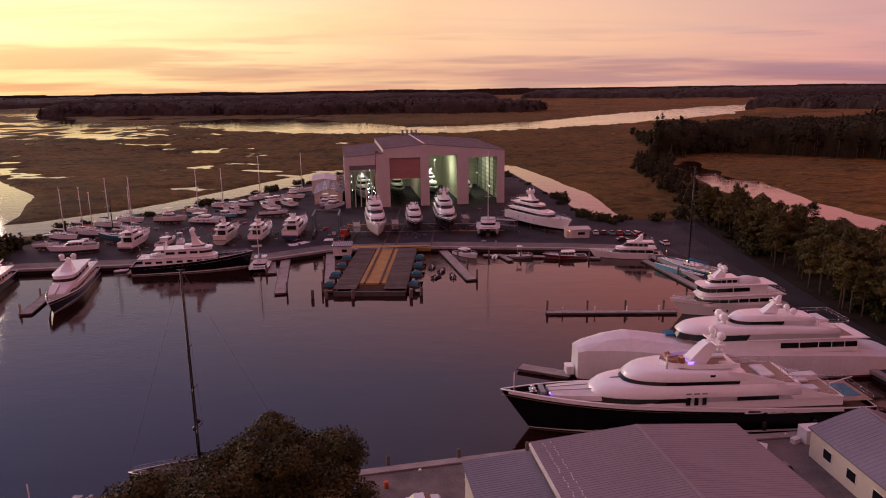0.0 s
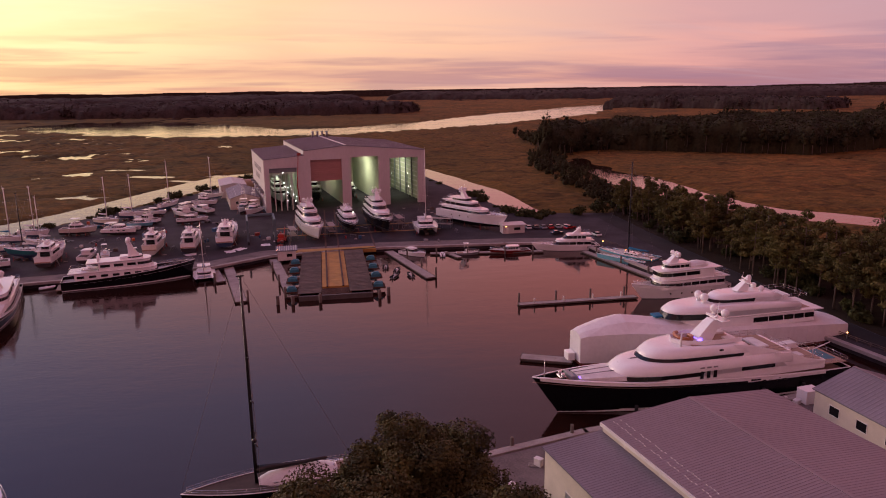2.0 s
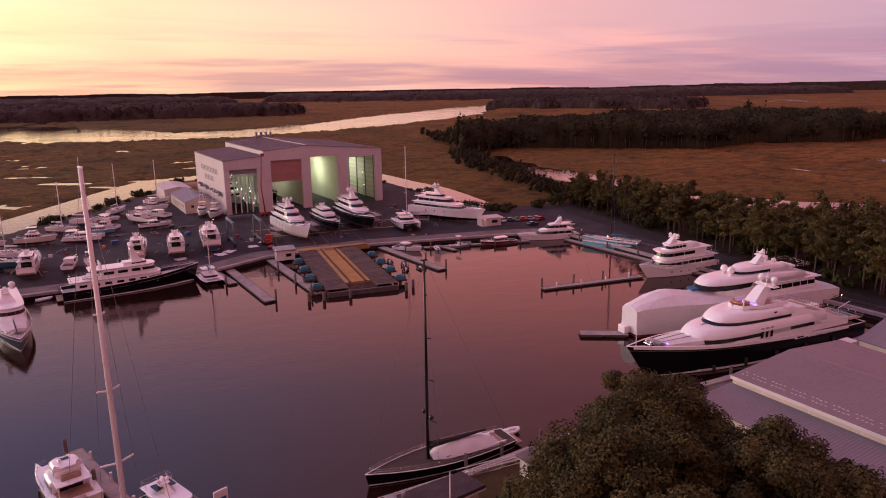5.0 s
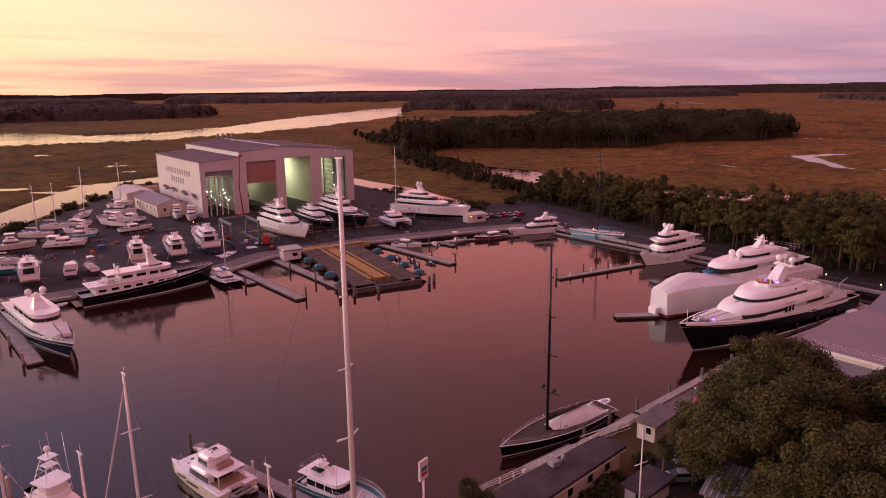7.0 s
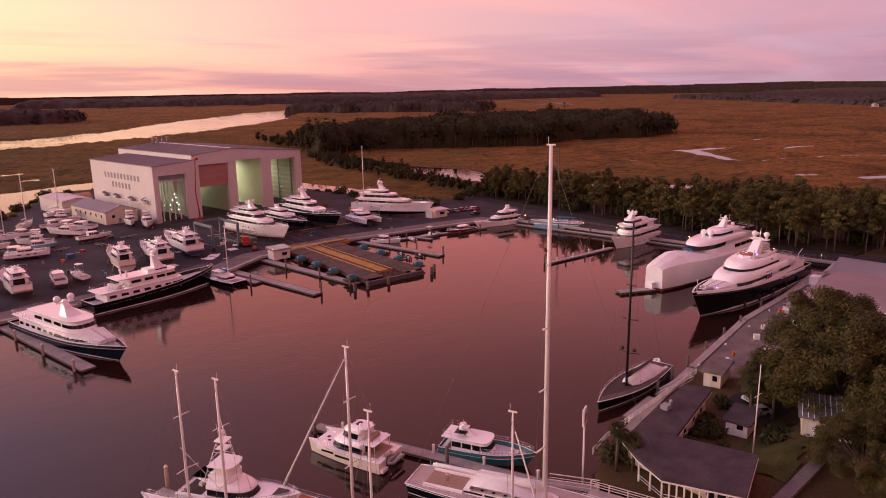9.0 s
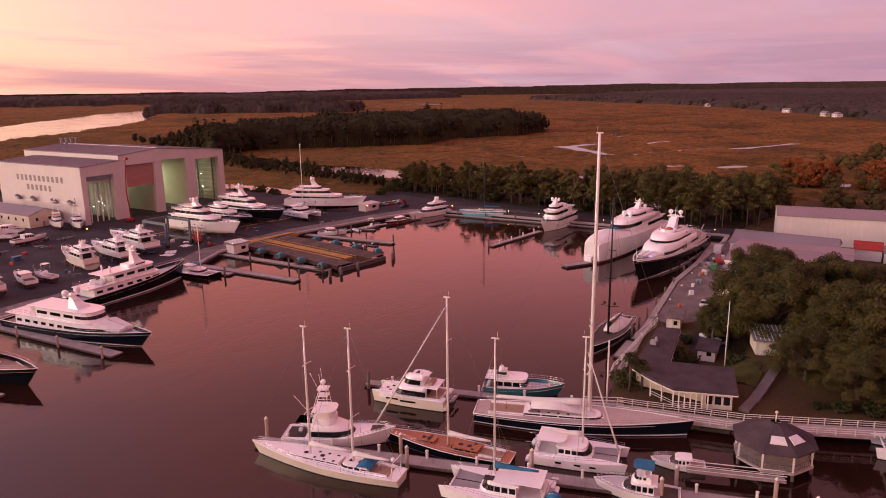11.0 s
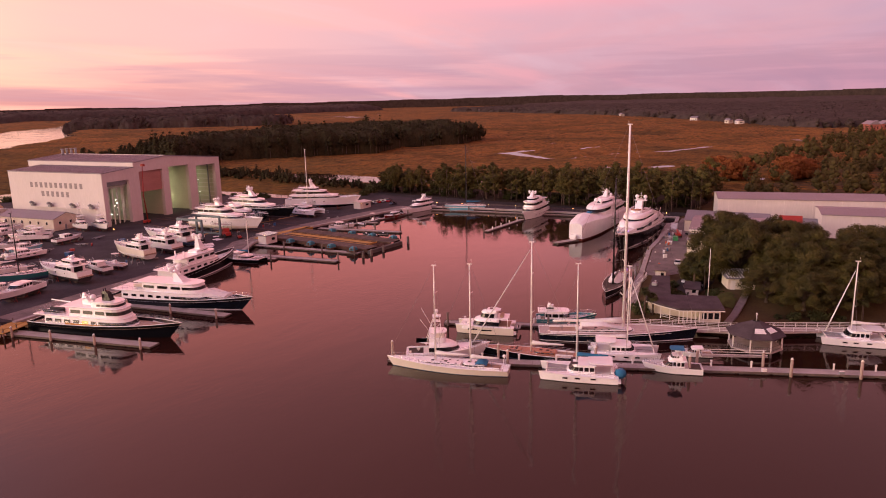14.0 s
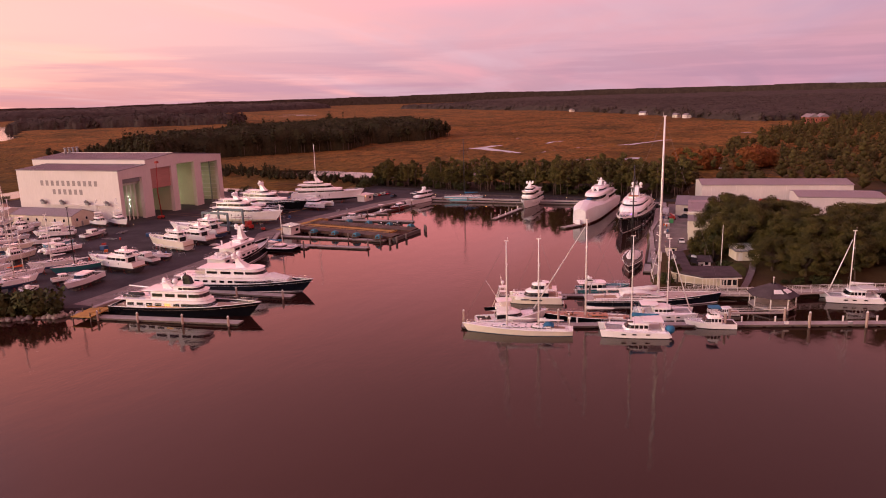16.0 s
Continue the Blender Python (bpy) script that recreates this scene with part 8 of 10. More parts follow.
    lounge(p, X(23.2), -1.6, zb, 2.0, 1.4)
    part("parasol", Shape().tube([(X(32.8), 2.3, zb), (X(32.8), 2.3, zb + 2.4)], 0.2, 0.12, n=7), CANVASW, p)
    part("parasol", Shape().tube([(X(22.6), -2.4, zb), (X(22.6), -2.4, zb + 2.4)], 0.2, 0.12, n=7), CANVASW, p)
    # raked mast house with domes
    s = Shape().loft([[(X(29.4), y, zb) for y in (-1.3, 1.3)] + [(X(26.2), y, zb) for y in (1.3, -1.3)], [(X(26.6), y, zb + 2.9) for y in (-1.0, 1.0)] + [(X(24.4), y, zb + 2.9) for y in (1.0, -1.0)], [(X(25.9), y, zb + 3.4) for y in (-0.9, 0.9)] + [(X(23.8), y, zb + 3.4) for y in (0.9, -0.9)]], True, True)
    m = part("mast", s, GEL, p)
    part("mast_light", Shape().box(X(28.2), X(29.0), -1.42, 1.42, zb + 0.15, zb + 0.5), LAMPV, m)
    part("spreader", Shape().box(X(23.6), X(25.2), -2.3, 2.3, zb + 3.3, zb + 3.5, 0.06), GEL, m)
    part("pole", Shape().tube([(X(24.6), 0, zb + 3.4), (X(24.3), 0, zb + 6.2)], 0.12, 0.05, n=6).tube([(X(24.4), -1.1, zb + 5.0), (X(24.4), 1.1, zb + 5.0)], 0.05, n=5), GEL, m)
    part("radar_scanner", Shape().box(X(25.6), X(25.9), -1.3, 1.3, zb + 3.9, zb + 4.1, 0.03), GEL, m)
    for y in (-1.5, 1.5):
        sat_dome(p, (X(24.2), y, zb + 3.5), 0.72, 0.6)
    # three upright lights in the side, long windows aft, lettering bars
    for sg in (1, -1):
        y = sg * B * 0.487
        for k in range(3):
            x = X(27.6 + 1.25 * k)
            part("side_light", Shape().box(x - 0.33, x + 0.33, y - 0.06, y + 0.06, 5.0, 6.3, 0.2), GLASS, p)
            part("letter", Shape().box(x - 0.4, x + 0.4, y - 0.03, y + 0.03, 6.75, 7.0), GREYP, p)
        for x0, x1, z0, z1 in ((10.5, 13.5, 3.1, 3.9), (14.2, 17.6, 3.2, 4.0), (18.2, 21.2, 3.3, 4.1)):
            yy = sg * (hull_form(x0 / L, B, "full")[0] * 0.985 + 0.04)
            part("hull_window", Shape().box(X(x0), X(x1), yy - 0.05, yy + 0.05, z0, z1, 0.04), GEL, p)
            part("hull_window", Shape().box(X(x0) + 0.5, X(x1) - 0.5, yy - 0.07, yy + 0.07, z0 + 0.15, z1 - 0.2, 0.04), GLASS, p)
    part("swim_platform", Shape().box(X(-3.2), X(0.3), -B * 0.42, B * 0.42, 0.5, 0.9, 0.1), TEAK, p)
    part("stern_light", Shape().box(X(-0.2), X(-0.05), -2.5, 2.5, 1.6, 1.75), LAMPV, p)
    part("bow_light", Shape().box(X(50.7), X(50.9), 2.0, 2.4, 6.6, 6.8), LAMPV, p)
    # aft deck: tender cover, pads, blue pool liner
    teak_patch(p, X(0.3), X(7.0), B * 0.78, 4.32)
    part("pool_cover", Shape().box(X(1.2), X(4.6), -2.2, 2.2, 4.35, 4.5, 0.05), TARPB, p)
    part("tender", Shape().loft([[(X(6.2), y - 2.6, zz) for y, zz in ((-1.0, 5.5), (-0.8, 6.4), (0.8, 6.4), (1.0, 5.5))], [(X(9.4), y - 2.6, zz) for y, zz in ((-1.0, 5.5), (-0.7, 6.3), (0.7, 6.3), (1.0, 5.5))], [(X(10.8), y - 2.6, zz) for y, zz in ((-0.3, 5.6), (-0.2, 6.0), (0.2, 6.0), (0.3, 5.6))]], True, True), CANVASW, p)
    for x0, x1, w, zz in ((5.9, 12, 0.42, 5.52), (13.4, 20, 0.40, 7.95), (0.4, 5.5, 0.41, 4.32)):
        railing(p, [(X(x1), B * w, zz), (X(x0), B * w, zz), (X(x0), -B * w, zz), (X(x1), -B * w, zz)], 1.0, 1.6, 0.03)
    part("deck_crane", Shape().tube([(X(7.2), 3.4, 5.5), (X(7.4), 3.4, 7.2), (X(3.6), 3.0, 8.0)], 0.14, 0.09, n=6), GEL, p)
    for sg in (1, -1):
        for k in range(5):
            part("fender", Shape().tube([(X(10 + 8 * k), sg * B * 0.51, 0.6), (X(10 + 8 * k), sg * B * 0.51, 1.9)], 0.3, n=8), RUBBER, p)


def wrapped_superyacht():
    p, L = place("superyacht", "white superyacht wrapped in shrink film, its top decks free", (82, 122), (25, 120.5), 0)
    B = 10.0
    X = lambda s: s - L / 2
    part("bottom", Shape().loft([[(X(s), y, z) for y, z in ((-w, 0.75), (-w * 0.7, -2.0), (w * 0.7, -2.0), (w, 0.75))] for s, w in ((-0.6, 4.6), (20, 5.0), (42, 4.9), (52, 3.7), (58.2, 2.6))], True, True), ANTIR, p)
    rows = []
    for s, w, h, side in ((-0.5, 4.6, 4.1, 3.7), (6, 5.0, 5.2, 4.2), (14, 5.15, 5.6, 4.6), (26, 5.2, 6.2, 5.0), (36, 5.2, 6.9, 5.4), (41, 5.1, 7.3, 5.7), (45, 4.9, 8.2, 6.0), (49, 4.5, 8.9, 6.3), (53, 3.9, 8.3, 6.3), (57.2, 2.9, 7.0, 6.0), (58.4, 2.5, 6.4, 5.6)):
        wob = 0.06 * math.sin(s * 1.7)
        rows.append([(X(s), -w, 0.7), (X(s), -w - wob, side * 0.5), (X(s), -w + 0.15, side), (X(s), -w * 0.55, lerp(side, h, 0.7)), (X(s), 0, h), (X(s), w * 0.55, lerp(side, h, 0.7)), (X(s), w - 0.15, side), (X(s), w + wob, side * 0.5), (X(s), w, 0.7)])
    part("shrink_wrap", Shape().loft(rows, False, False, closed=False).add(rows[0], [tuple(range(9))]).add(rows[-1], [tuple(reversed(range(9)))]), SHRINK, p, "white shrink film drawn tight over frames")
    for s, w, zz in ((10, 5.2, 4.3), (20, 5.25, 4.8), (30, 5.28, 5.1)):
        for sg in (1, -1):
            part("wrap_seam", Shape().box(X(s) - 0.05, X(s) + 0.05, sg * w - 0.04, sg * w + 0.04, 0.8, zz), SHRINK, p)
    z = tier(p, X(7.5), X(38), B * 0.78, 5.0, 2.3, 9, 0.6, (0.36, 0.78), 0.10, (0.1, 2.0, 0.25), thick=0.3, glass_to=0.45)
    z2 = swept_deck(p, X(11), X(40.2), B * 0.80, z - 0.15, 2.5, 12, 1.15, 0.62, 2.4, 0.8, 0.15)
    teak_patch(p, X(8.0), X(12), B * 0.6, z)
    z3 = swept_deck(p, X(15.0), X(30.0), B * 0.52, z2 - 0.25, 1.9, 6, 0.85, 0.55, 1.5, 0.7, 0.1)
    radar_mast(p, X(22.6), z3, 3.0, 3.2, 0, 0.75, None, 0.5)
    for y in (-1.0, 1.0):
        sat_dome(p, (X(31.4), y, z2), 0.85, 0.5)
    for y in (-1.2, 1.2):
        sat_dome(p, (X(18.6), y, z3 - 0.5), 0.6, 0.4)
    railing(p, [(X(15), B * 0.34, z2), (X(9.5), B * 0.34, z2), (X(9.5), -B * 0.34, z2), (X(15), -B * 0.34, z2)], 1.0, 1.6, 0.03)
    lounge(p, X(13), 0, z2, 1.6, 4.0)
    part("blue_sheet", Shape().box(X(39.6), X(41.6), -1.8, 0.4, 7.5, 7.9, 0.12), CANVASB, p)
    part("generator", Shape().box(X(58.6), X(60.0), -1.6, 0.6, 0.6, 2.2, 0.08), GEL, p)


black_superyacht()
wrapped_superyacht()


def white_explorer():
    p, L = place("explorer_yacht", "white expedition yacht moored at a finger pier", (80, 157), (56, 155), 0)
    B = 7.0
    X = lambda s: s - L / 2
    ht = make_hull(p, L, B, 2.6, 4.2, 1.8, GEL, ANTI, GREYDECK, "motor", 0.13, None, None, 0.7, 2.0)
    z = tier(p, X(2), X(21), B * 0.92, 2.5, 2.2, 4, 0.3, (0.35, 0.72), 0.05, (0.8, 1.4, 0.12))
    z2 = tier(p, X(5), X(20.5), B * 0.80, z, 2.1, 3, 0.2, (0.38, 0.80), 0.30, (0.9, 2.2, 0.2))
    z3 = tier(p, X(12), X(18.5), B * 0.55, z2, 1.3, 2.5, 0.5, (0.3, 0.8), 0.2, (0.3, 0.4, 0.1))
    radar_mast(p, X(15.8), z3, 2.6, 3.2, 2, 0.55)
    s = Shape()
    rr = [[(X(6.2 + k), 2.3 * math.cos(a) * (1 - 0.12 * abs(k - 2.5)), z2 + 1.5 * math.sin(a) * (1 - 0.14 * abs(k - 2.5))) for a in [math.pi * j / 7 for j in range(8)]] for k in range(6)]
    part("tender_cover", s.loft(rr, True, True, closed=True), CANVASW, p, "domed pale tender cover")
    deck_rail(p, L, B, ht, 0.45, 0.985, rake=0.13, h=0.8)
    for sg in (1, -1):
        for k in range(6):
            q = 0.12 + 0.12 * k
            d, w = hull_form(q, B, "motor")
            y = sg * (lerp(w, d, 0.4) + 0.03)
            part("porthole", Shape().box(X(q * L), X(q * L) + 0.45, y - 0.04, y + 0.04, 1.2, 1.6, 0.04), GLASS, p)
    railing(p, [(X(5), B * 0.4, z), (X(0.8), B * 0.4, z), (X(0.8), -B * 0.4, z), (X(5), -B * 0.4, z)], 1.0, 1.5, 0.03)


white_explorer()


def black_explorer():
    p, L = place("explorer_yacht", "black-hulled expedition yacht moored alongside the quay", (-91, 203), (-58.5, 208.5), 0)
    B = 7.6
    X = lambda s: s - L / 2
    ht = make_hull(p, L, B, 2.7, 5.0, 1.9, BLACK, BLACK, GREYDECK, "motor", 0.05, GEL, GEL, 0.9, 2.1)
    z = tier(p, X(3.4), X(25), B * 0.86, 2.2, 2.3, 4, 0.4, (0.42, 0.70), 0.06, (0.3, 1.6, 0.14), gap=0.6, lit=lambda i, j: i == 1 and j == 1)
    z2 = tier(p, X(9.5), X(23.6), B * 0.74, z, 2.1, 4, 0.5, (0.40, 0.74), 0.2, (0.5, 3.0, 0.25), gap=0.5)
    z3 = tier(p, X(15), X(21), B * 0.45, z2, 0.8, 3, 0.4, (0.3, 0.7), 0.4, None)
    s = Shape().loft([[(X(17.2), y, z2) for y in (-1.2, 1.2)] + [(X(20.6), y, z2) for y in (1.2, -1.2)], [(X(17.2), y, z2 + 2.2) for y in (-0.8, 0.8)] + [(X(18.9), y, z2 + 2.2) for y in (0.8, -0.8)], [(X(17.1), y, z2 + 5.0) for y in (-0.4, 0.4)] + [(X(17.8), y, z2 + 5.0) for y in (0.4, -0.4)]], True, True)
    m = part("mast", s, GEL, p)
    part("spreader", Shape().box(X(17.0), X(18.0), -1.7, 1.7, z2 + 4.0, z2 + 4.2, 0.05).box(X(17.4), X(19.6), -0.6, 0.6, z2 + 2.6, z2 + 2.75, 0.03), GEL, m)
    for y in (-1.2, 1.2):
        sat_dome(p, (X(17.5), y, z2 + 4.2), 0.7, 0.2)
    for y in (-1.6, 1.6):
        part("funnel", Shape().tube([(X(9.6), y, z2 - 0.2), (X(9.4), y, z2 + 1.7)], 0.25, n=8), GEL, p)
    for y in (-2.0, 2.0):
        part("raft", Shape().tube([(X(6.2), y, z + 0.5), (X(7.6), y, z + 0.5)], 0.4, n=9), GEL, p)
    part("tender", Shape().tube([(X(5.0), 0.9, z + 0.35), (X(8.2), 0.9, z + 0.4), (X(9.2), 0, z + 0.5), (X(8.2), -0.9, z + 0.4), (X(5.0), -0.9, z + 0.35)], 0.3, n=7), GEL, p)
    railing(p, [(X(9.5), B * 0.4, z), (X(2.2), B * 0.4, z), (X(2.2), -B * 0.4, z), (X(9.5), -B * 0.4, z)], 1.0, 1.5, 0.03)
    deck_rail(p, L, B, ht, 0.75, 0.985, rake=0.05, h=0.7)
    part("swim_platform", Shape().box(X(-1.4), X(0.2), -B * 0.4, B * 0.4, 0.4, 0.7, 0.05), TEAK, p)


black_explorer()


def navy_yacht():
    p, L = place("motor_yacht", "navy-hulled white motor yacht at a floating pier", (-104.5, 203), (-95.2, 165), 0)
    B = 7.8
    X = lambda s: s - L / 2
    ht = make_hull(p, L, B, 2.1, 3.7, 1.9, NAVY, NAVY, GREYDECK, "motor", 0.085, GEL, GEL, 0.7, 2.2)
    z = tier(p, X(5.0), X(31.5), B * 0.86, 1.6, 2.35, 11, 0.8, (0.42, 0.68), 0.08, (0.2, 3.2, 0.10), gap=0.55)
    z2 = tier(p, X(11.5), X(29.0), B * 0.76, z, 2.1, 5, 0.8, (0.38, 0.70), 0.05, (0.7, 2.4, 0.2), lit=lambda i, j: i == 13 and j == 1, gap=0.5)
    # covered coachroof on the foredeck, in two halves
    for sg in (1, -1):
        s = Shape().loft([[(X(29.5), sg * 0.15, 3.9), (X(29.5), sg * 2.9, 3.7), (X(29.5), sg * 2.6, 4.6), (X(29.5), sg * 0.15, 5.0)], [(X(35.4), sg * 0.15, 3.2), (X(35.4), sg * 2.0, 3.1), (X(35.4), sg * 1.8, 3.7), (X(35.4), sg * 0.15, 4.0)]], True, True)
        part("coachroof", s, CANVASW, p)
    s = Shape().loft([[(X(20.4), y, z2) for y in (-1.6, 1.6)] + [(X(23.4), y, z2) for y in (1.6, -1.6)], [(X(19.8), y, z2 + 1.6) for y in (-0.8, 0.8)] + [(X(21.2), y, z2 + 1.6) for y in (0.8, -0.8)], [(X(19.5), y, z2 + 3.0) for y in (-0.3, 0.3)] + [(X(20.1), y, z2 + 3.0) for y in (0.3, -0.3)]], True, True)
    m = part("mast", s, GEL, p)
    part("spreader", Shape().box(X(19.3), X(20.5), -1.9, 1.9, z2 + 2.4, z2 + 2.6, 0.05).box(X(20.2), X(21.8), -0.5, 0.5, z2 + 1.8, z2 + 1.9, 0.03), GEL, m)
    for y in (-1.45, 1.45):
        sat_dome(p, (X(19.9), y, z2 + 2.6), 0.75, 0.15)
    # beige launch on the boat deck
    s = Shape()
    s.loft([[(X(7.2), y, zz) for y, zz in ((-1.1, z + 0.9), (-0.8, z + 0.1), (0.8, z + 0.1), (1.1, z + 0.9))], [(X(10.6), y, zz) for y, zz in ((-1.15, z + 1.0), (-0.8, z + 0.1), (0.8, z + 0.1), (1.15, z + 1.0))], [(X(12.4), y, zz) for y, zz in ((-0.2, z + 1.2), (-0.1, z + 0.5), (0.1, z + 0.5), (0.2, z + 1.2))]], True, True, closed=True)
    part("launch", s, STUCCO, p, "covered beige launch on chocks")
    railing(p, [(X(12), B * 0.42, z), (X(2.4), B * 0.42, z), (X(2.4), -B * 0.42, z), (X(12), -B * 0.42, z)], 1.0, 1.5, 0.03)
    deck_rail(p, L, B, ht, 0.6, 0.985, rake=0.085, h=0.75)
    teak_patch(p, X(0.4), X(5), B * 0.7, 1.62)
    for sg in (1, -1):
        bars(p, [(X(33.5 + 0.7 * k), X(33.95 + 0.7 * k), sg * (hull_form(0.87 + 0.018 * k, B, "motor")[0] * 0.97) - 0.05, sg * (hull_form(0.87 + 0.018 * k, B, "motor")[0] * 0.97) + 0.05, 2.75, 3.0) for k in range(4)], GEL)
    part("swim_platform", Shape().box(X(-1.4), X(0.2), -B * 0.4, B * 0.4, 0.4, 0.7, 0.05), TEAK, p)


navy_yacht()


def lit_yacht():
    p, L = place("explorer_yacht", "black-hulled expedition yacht with lit yellow cabin windows", (-127, 199.5), (-118, 163.5), 0)
    B = 8.0
    X = lambda s: s - L / 2
    ht = make_hull(p, L, B, 2.2, 3.7, 1.9, BLACK, BLACK, TEAK, "motor", 0.085, None, GEL, 0.7, 2.2)
    z = tier(p, X(5.0), X(28.5), B * 0.82, 1.8, 2.1, 8, 0.7, (0.38, 0.72), 0.05, (0.2, 3.2, 0.10), gap=0.4, lit=lambda i, j: i == 12 and j == 1)
    # ochre band painting the orange reflected light along the deck house side
    for sg in (1, -1):
        part("side_band", Shape().box(X(11), X(25), sg * B * 0.418 - 0.04, sg * B * 0.418 + 0.04, 1.95, 2.6, 0.03), material("orange_reflection", (0.62, 0.28, 0.04), 0.35, vary=0.1), p)
    z2 = tier(p, X(12), X(26.5), B * 0.70, z, 2.0, 4, 0.4, (0.34, 0.74), 0.05, (0.5, 2.4, 0.2), gap=0.4, lit=lambda i, j: i in (12, 13) and j == 1)
    z3 = tier(p, X(18), X(25.0), B * 0.55, z2, 1.0, 3, 0.5, (0.2, 0.7), 0.3, (0.3, 0.8, 0.15))
    fn = part("funnel", Shape().loft([[(X(20.2), y, z2) for y in (-0.9, 0.9)] + [(X(22.6), y, z2) for y in (0.9, -0.9)], [(X(19.8), y, z2 + 2.9) for y in (-0.6, 0.6)] + [(X(21.6), y, z2 + 2.9) for y in (0.6, -0.6)], [(X(20.0), y, z2 + 3.4) for y in (-0.5, 0.5)] + [(X(20.8), y, z2 + 3.4) for y in (0.5, -0.5)]], True, True), BLACK, p, "black funnel")
    part("exhaust", Shape().tube([(X(20.4), -0.3, z2 + 3.2), (X(20.2), -0.3, z2 + 4.0)], 0.14, n=7).tube([(X(20.4), 0.3, z2 + 3.2), (X(20.2), 0.3, z2 + 4.0)], 0.14, n=7), BLACK, fn)
    radar_mast(p, X(15.5), z2, 2.6, 3.0, 0, 0.5)
    for y in (-1.9, 1.9):
        sat_dome(p, (X(18.6), y, z2 + 1.2), 0.72, 0.5)
    part("deck_crane", Shape().tube([(X(8.6), 1.4, z), (X(8.6), 1.4, z + 1.8), (X(3.2), 1.2, z + 2.2)], 0.22, 0.16, n=6), GEL, p)
    part("tender", Shape().tube([(X(3.6), 0.2, z + 0.4), (X(7.6), 0.2, z + 0.45), (X(8.6), -0.8, z + 0.5), (X(7.6), -1.8, z + 0.45), (X(3.6), -1.8, z + 0.4)], 0.35, n=7).box(X(4), X(7.4), -1.6, 0.0, z + 0.1, z + 0.4, 0.05), RUBBER, p)
    railing(p, [(X(12), B * 0.40, z), (X(2.0), B * 0.40, z), (X(2.0), -B * 0.40, z), (X(12), -B * 0.40, z)], 1.0, 1.5, 0.03)
    deck_rail(p, L, B, ht, 0.05, 0.985, rake=0.085, h=0.75)
    for sg in (1, -1):
        bars(p, [(X(30.6 + 0.62 * k), X(31.0 + 0.62 * k), sg * (hull_form(0.83 + 0.016 * k, B, "motor")[0] * 0.955) - 0.06, sg * (hull_form(0.83 + 0.016 * k, B, "motor")[0] * 0.955) + 0.06, 2.4, 2.65) for k in range(8)], GEL)
    part("swim_platform", Shape().box(X(-1.4), X(0.2), -B * 0.4, B * 0.4, 0.4, 0.7, 0.05), TEAK, p)


lit_yacht()

T2 = [(0.14, 0.80, 0.84, 2.0, 0.30, 1.3, 0.36, 0.80, 0.05), (0.22, 0.62, 0.68, 1.6, 0.18, 1.4, 0.26, 0.84, 0.09)]
T3 = [(0.10, 0.82, 0.90, 2.1, 0.32, 1.2, 0.40, 0.76, 0.04), (0.16, 0.66, 0.78, 1.9, 0.24, 1.5, 0.30, 0.80, 0.06), (0.26, 0.50, 0.58, 1.0, 0.14, 1.4, 0.20, 0.80, 0.08)]
motor_yacht("motor_yacht", "white raised-pilothouse motor yacht at the far dock", (69, 209.5), (49, 212.7), 5.4, T2, 1.7, 2.6, GEL, mast=(0.36, 2.2, 2.2, 0.35), draft=1.2)
# light-blue racing trimaran with a black mast
tr, Lt = sailboat("trimaran", "light blue racing trimaran with a tall black mast", (76, 184.5), (66.5, 199.5), 5.0, [(0.52, 28, 7, 4)], 2.0, 2.5, BLUEHULL, mast_mat=BLACKMAST, cover=CANVASB, house=((0.30, 0.62, 0.55, 0.8),))
for sg in (1, -1):
    make_hull(tr, Lt * 0.9, 1.4, 1.7, 1.9, 0.4, BLUEHULL, GEL, BLUEHULL, "cat", 0.04, None, None, 0.0, 1.4, y_off=sg * 4.6, n=12)
    for x in (-2.5, 3.0):
        part("crossbeam", Shape().tube([(x, 0.6 * sg, 1.5), (x * 0.9, 4.6 * sg, 1.3)], 0.28, 0.2, n=7), GEL, tr)
    part("net", Shape().box(-2.4, 2.9, 1.2 if sg > 0 else -4.2, 4.2 if sg > 0 else -1.2, 1.32, 1.36), GREYP, tr)
sailboat("sailing_yacht", "black sloop with black carbon mast and pale cockpit cover", (-21.5, 89.6), (-44, 87), 6.0, [(0.60, 28.4, 9.5, 4)], 1.5, 1.9, BLACK, mast_mat=BLACKMAST, deck=TIMBERD, rake=0.02, cover=BLACKMAST, house=((0.28, 0.56, 0.55, 0.7),), stripe=GEL, bottom=BLACK)
sl = [o for o in scene.objects if o.name == "sailing_yacht"][0]
part("cockpit_cover", Shape().loft([[(x, y * w, 1.7 + h * (1 - abs(y) ** 3)) for y in (-1, -0.7, 0, 0.7, 1)] for x, w, h in ((-8.5, 1.7, 0.3), (-6.0, 2.1, 1.3), (-3.0, 2.1, 1.5), (0.5, 1.6, 1.0), (2.0, 1.0, 0.3))], closed=False, smooth=True), CANVASW, sl)
part("passerelle", Shape().box(-12.8, -11.2, -1.6, 1.6, 0.5, 0.7, 0.05), TEAK, sl)
for sg in (-1, 1):
    part("radar_dome", Shape().ball((2.2, sg * 1.1, 8.2), 0.34, 8), BLACKMAST, sl)
dinghy((-20.3, 92.2), 5, 4.0)
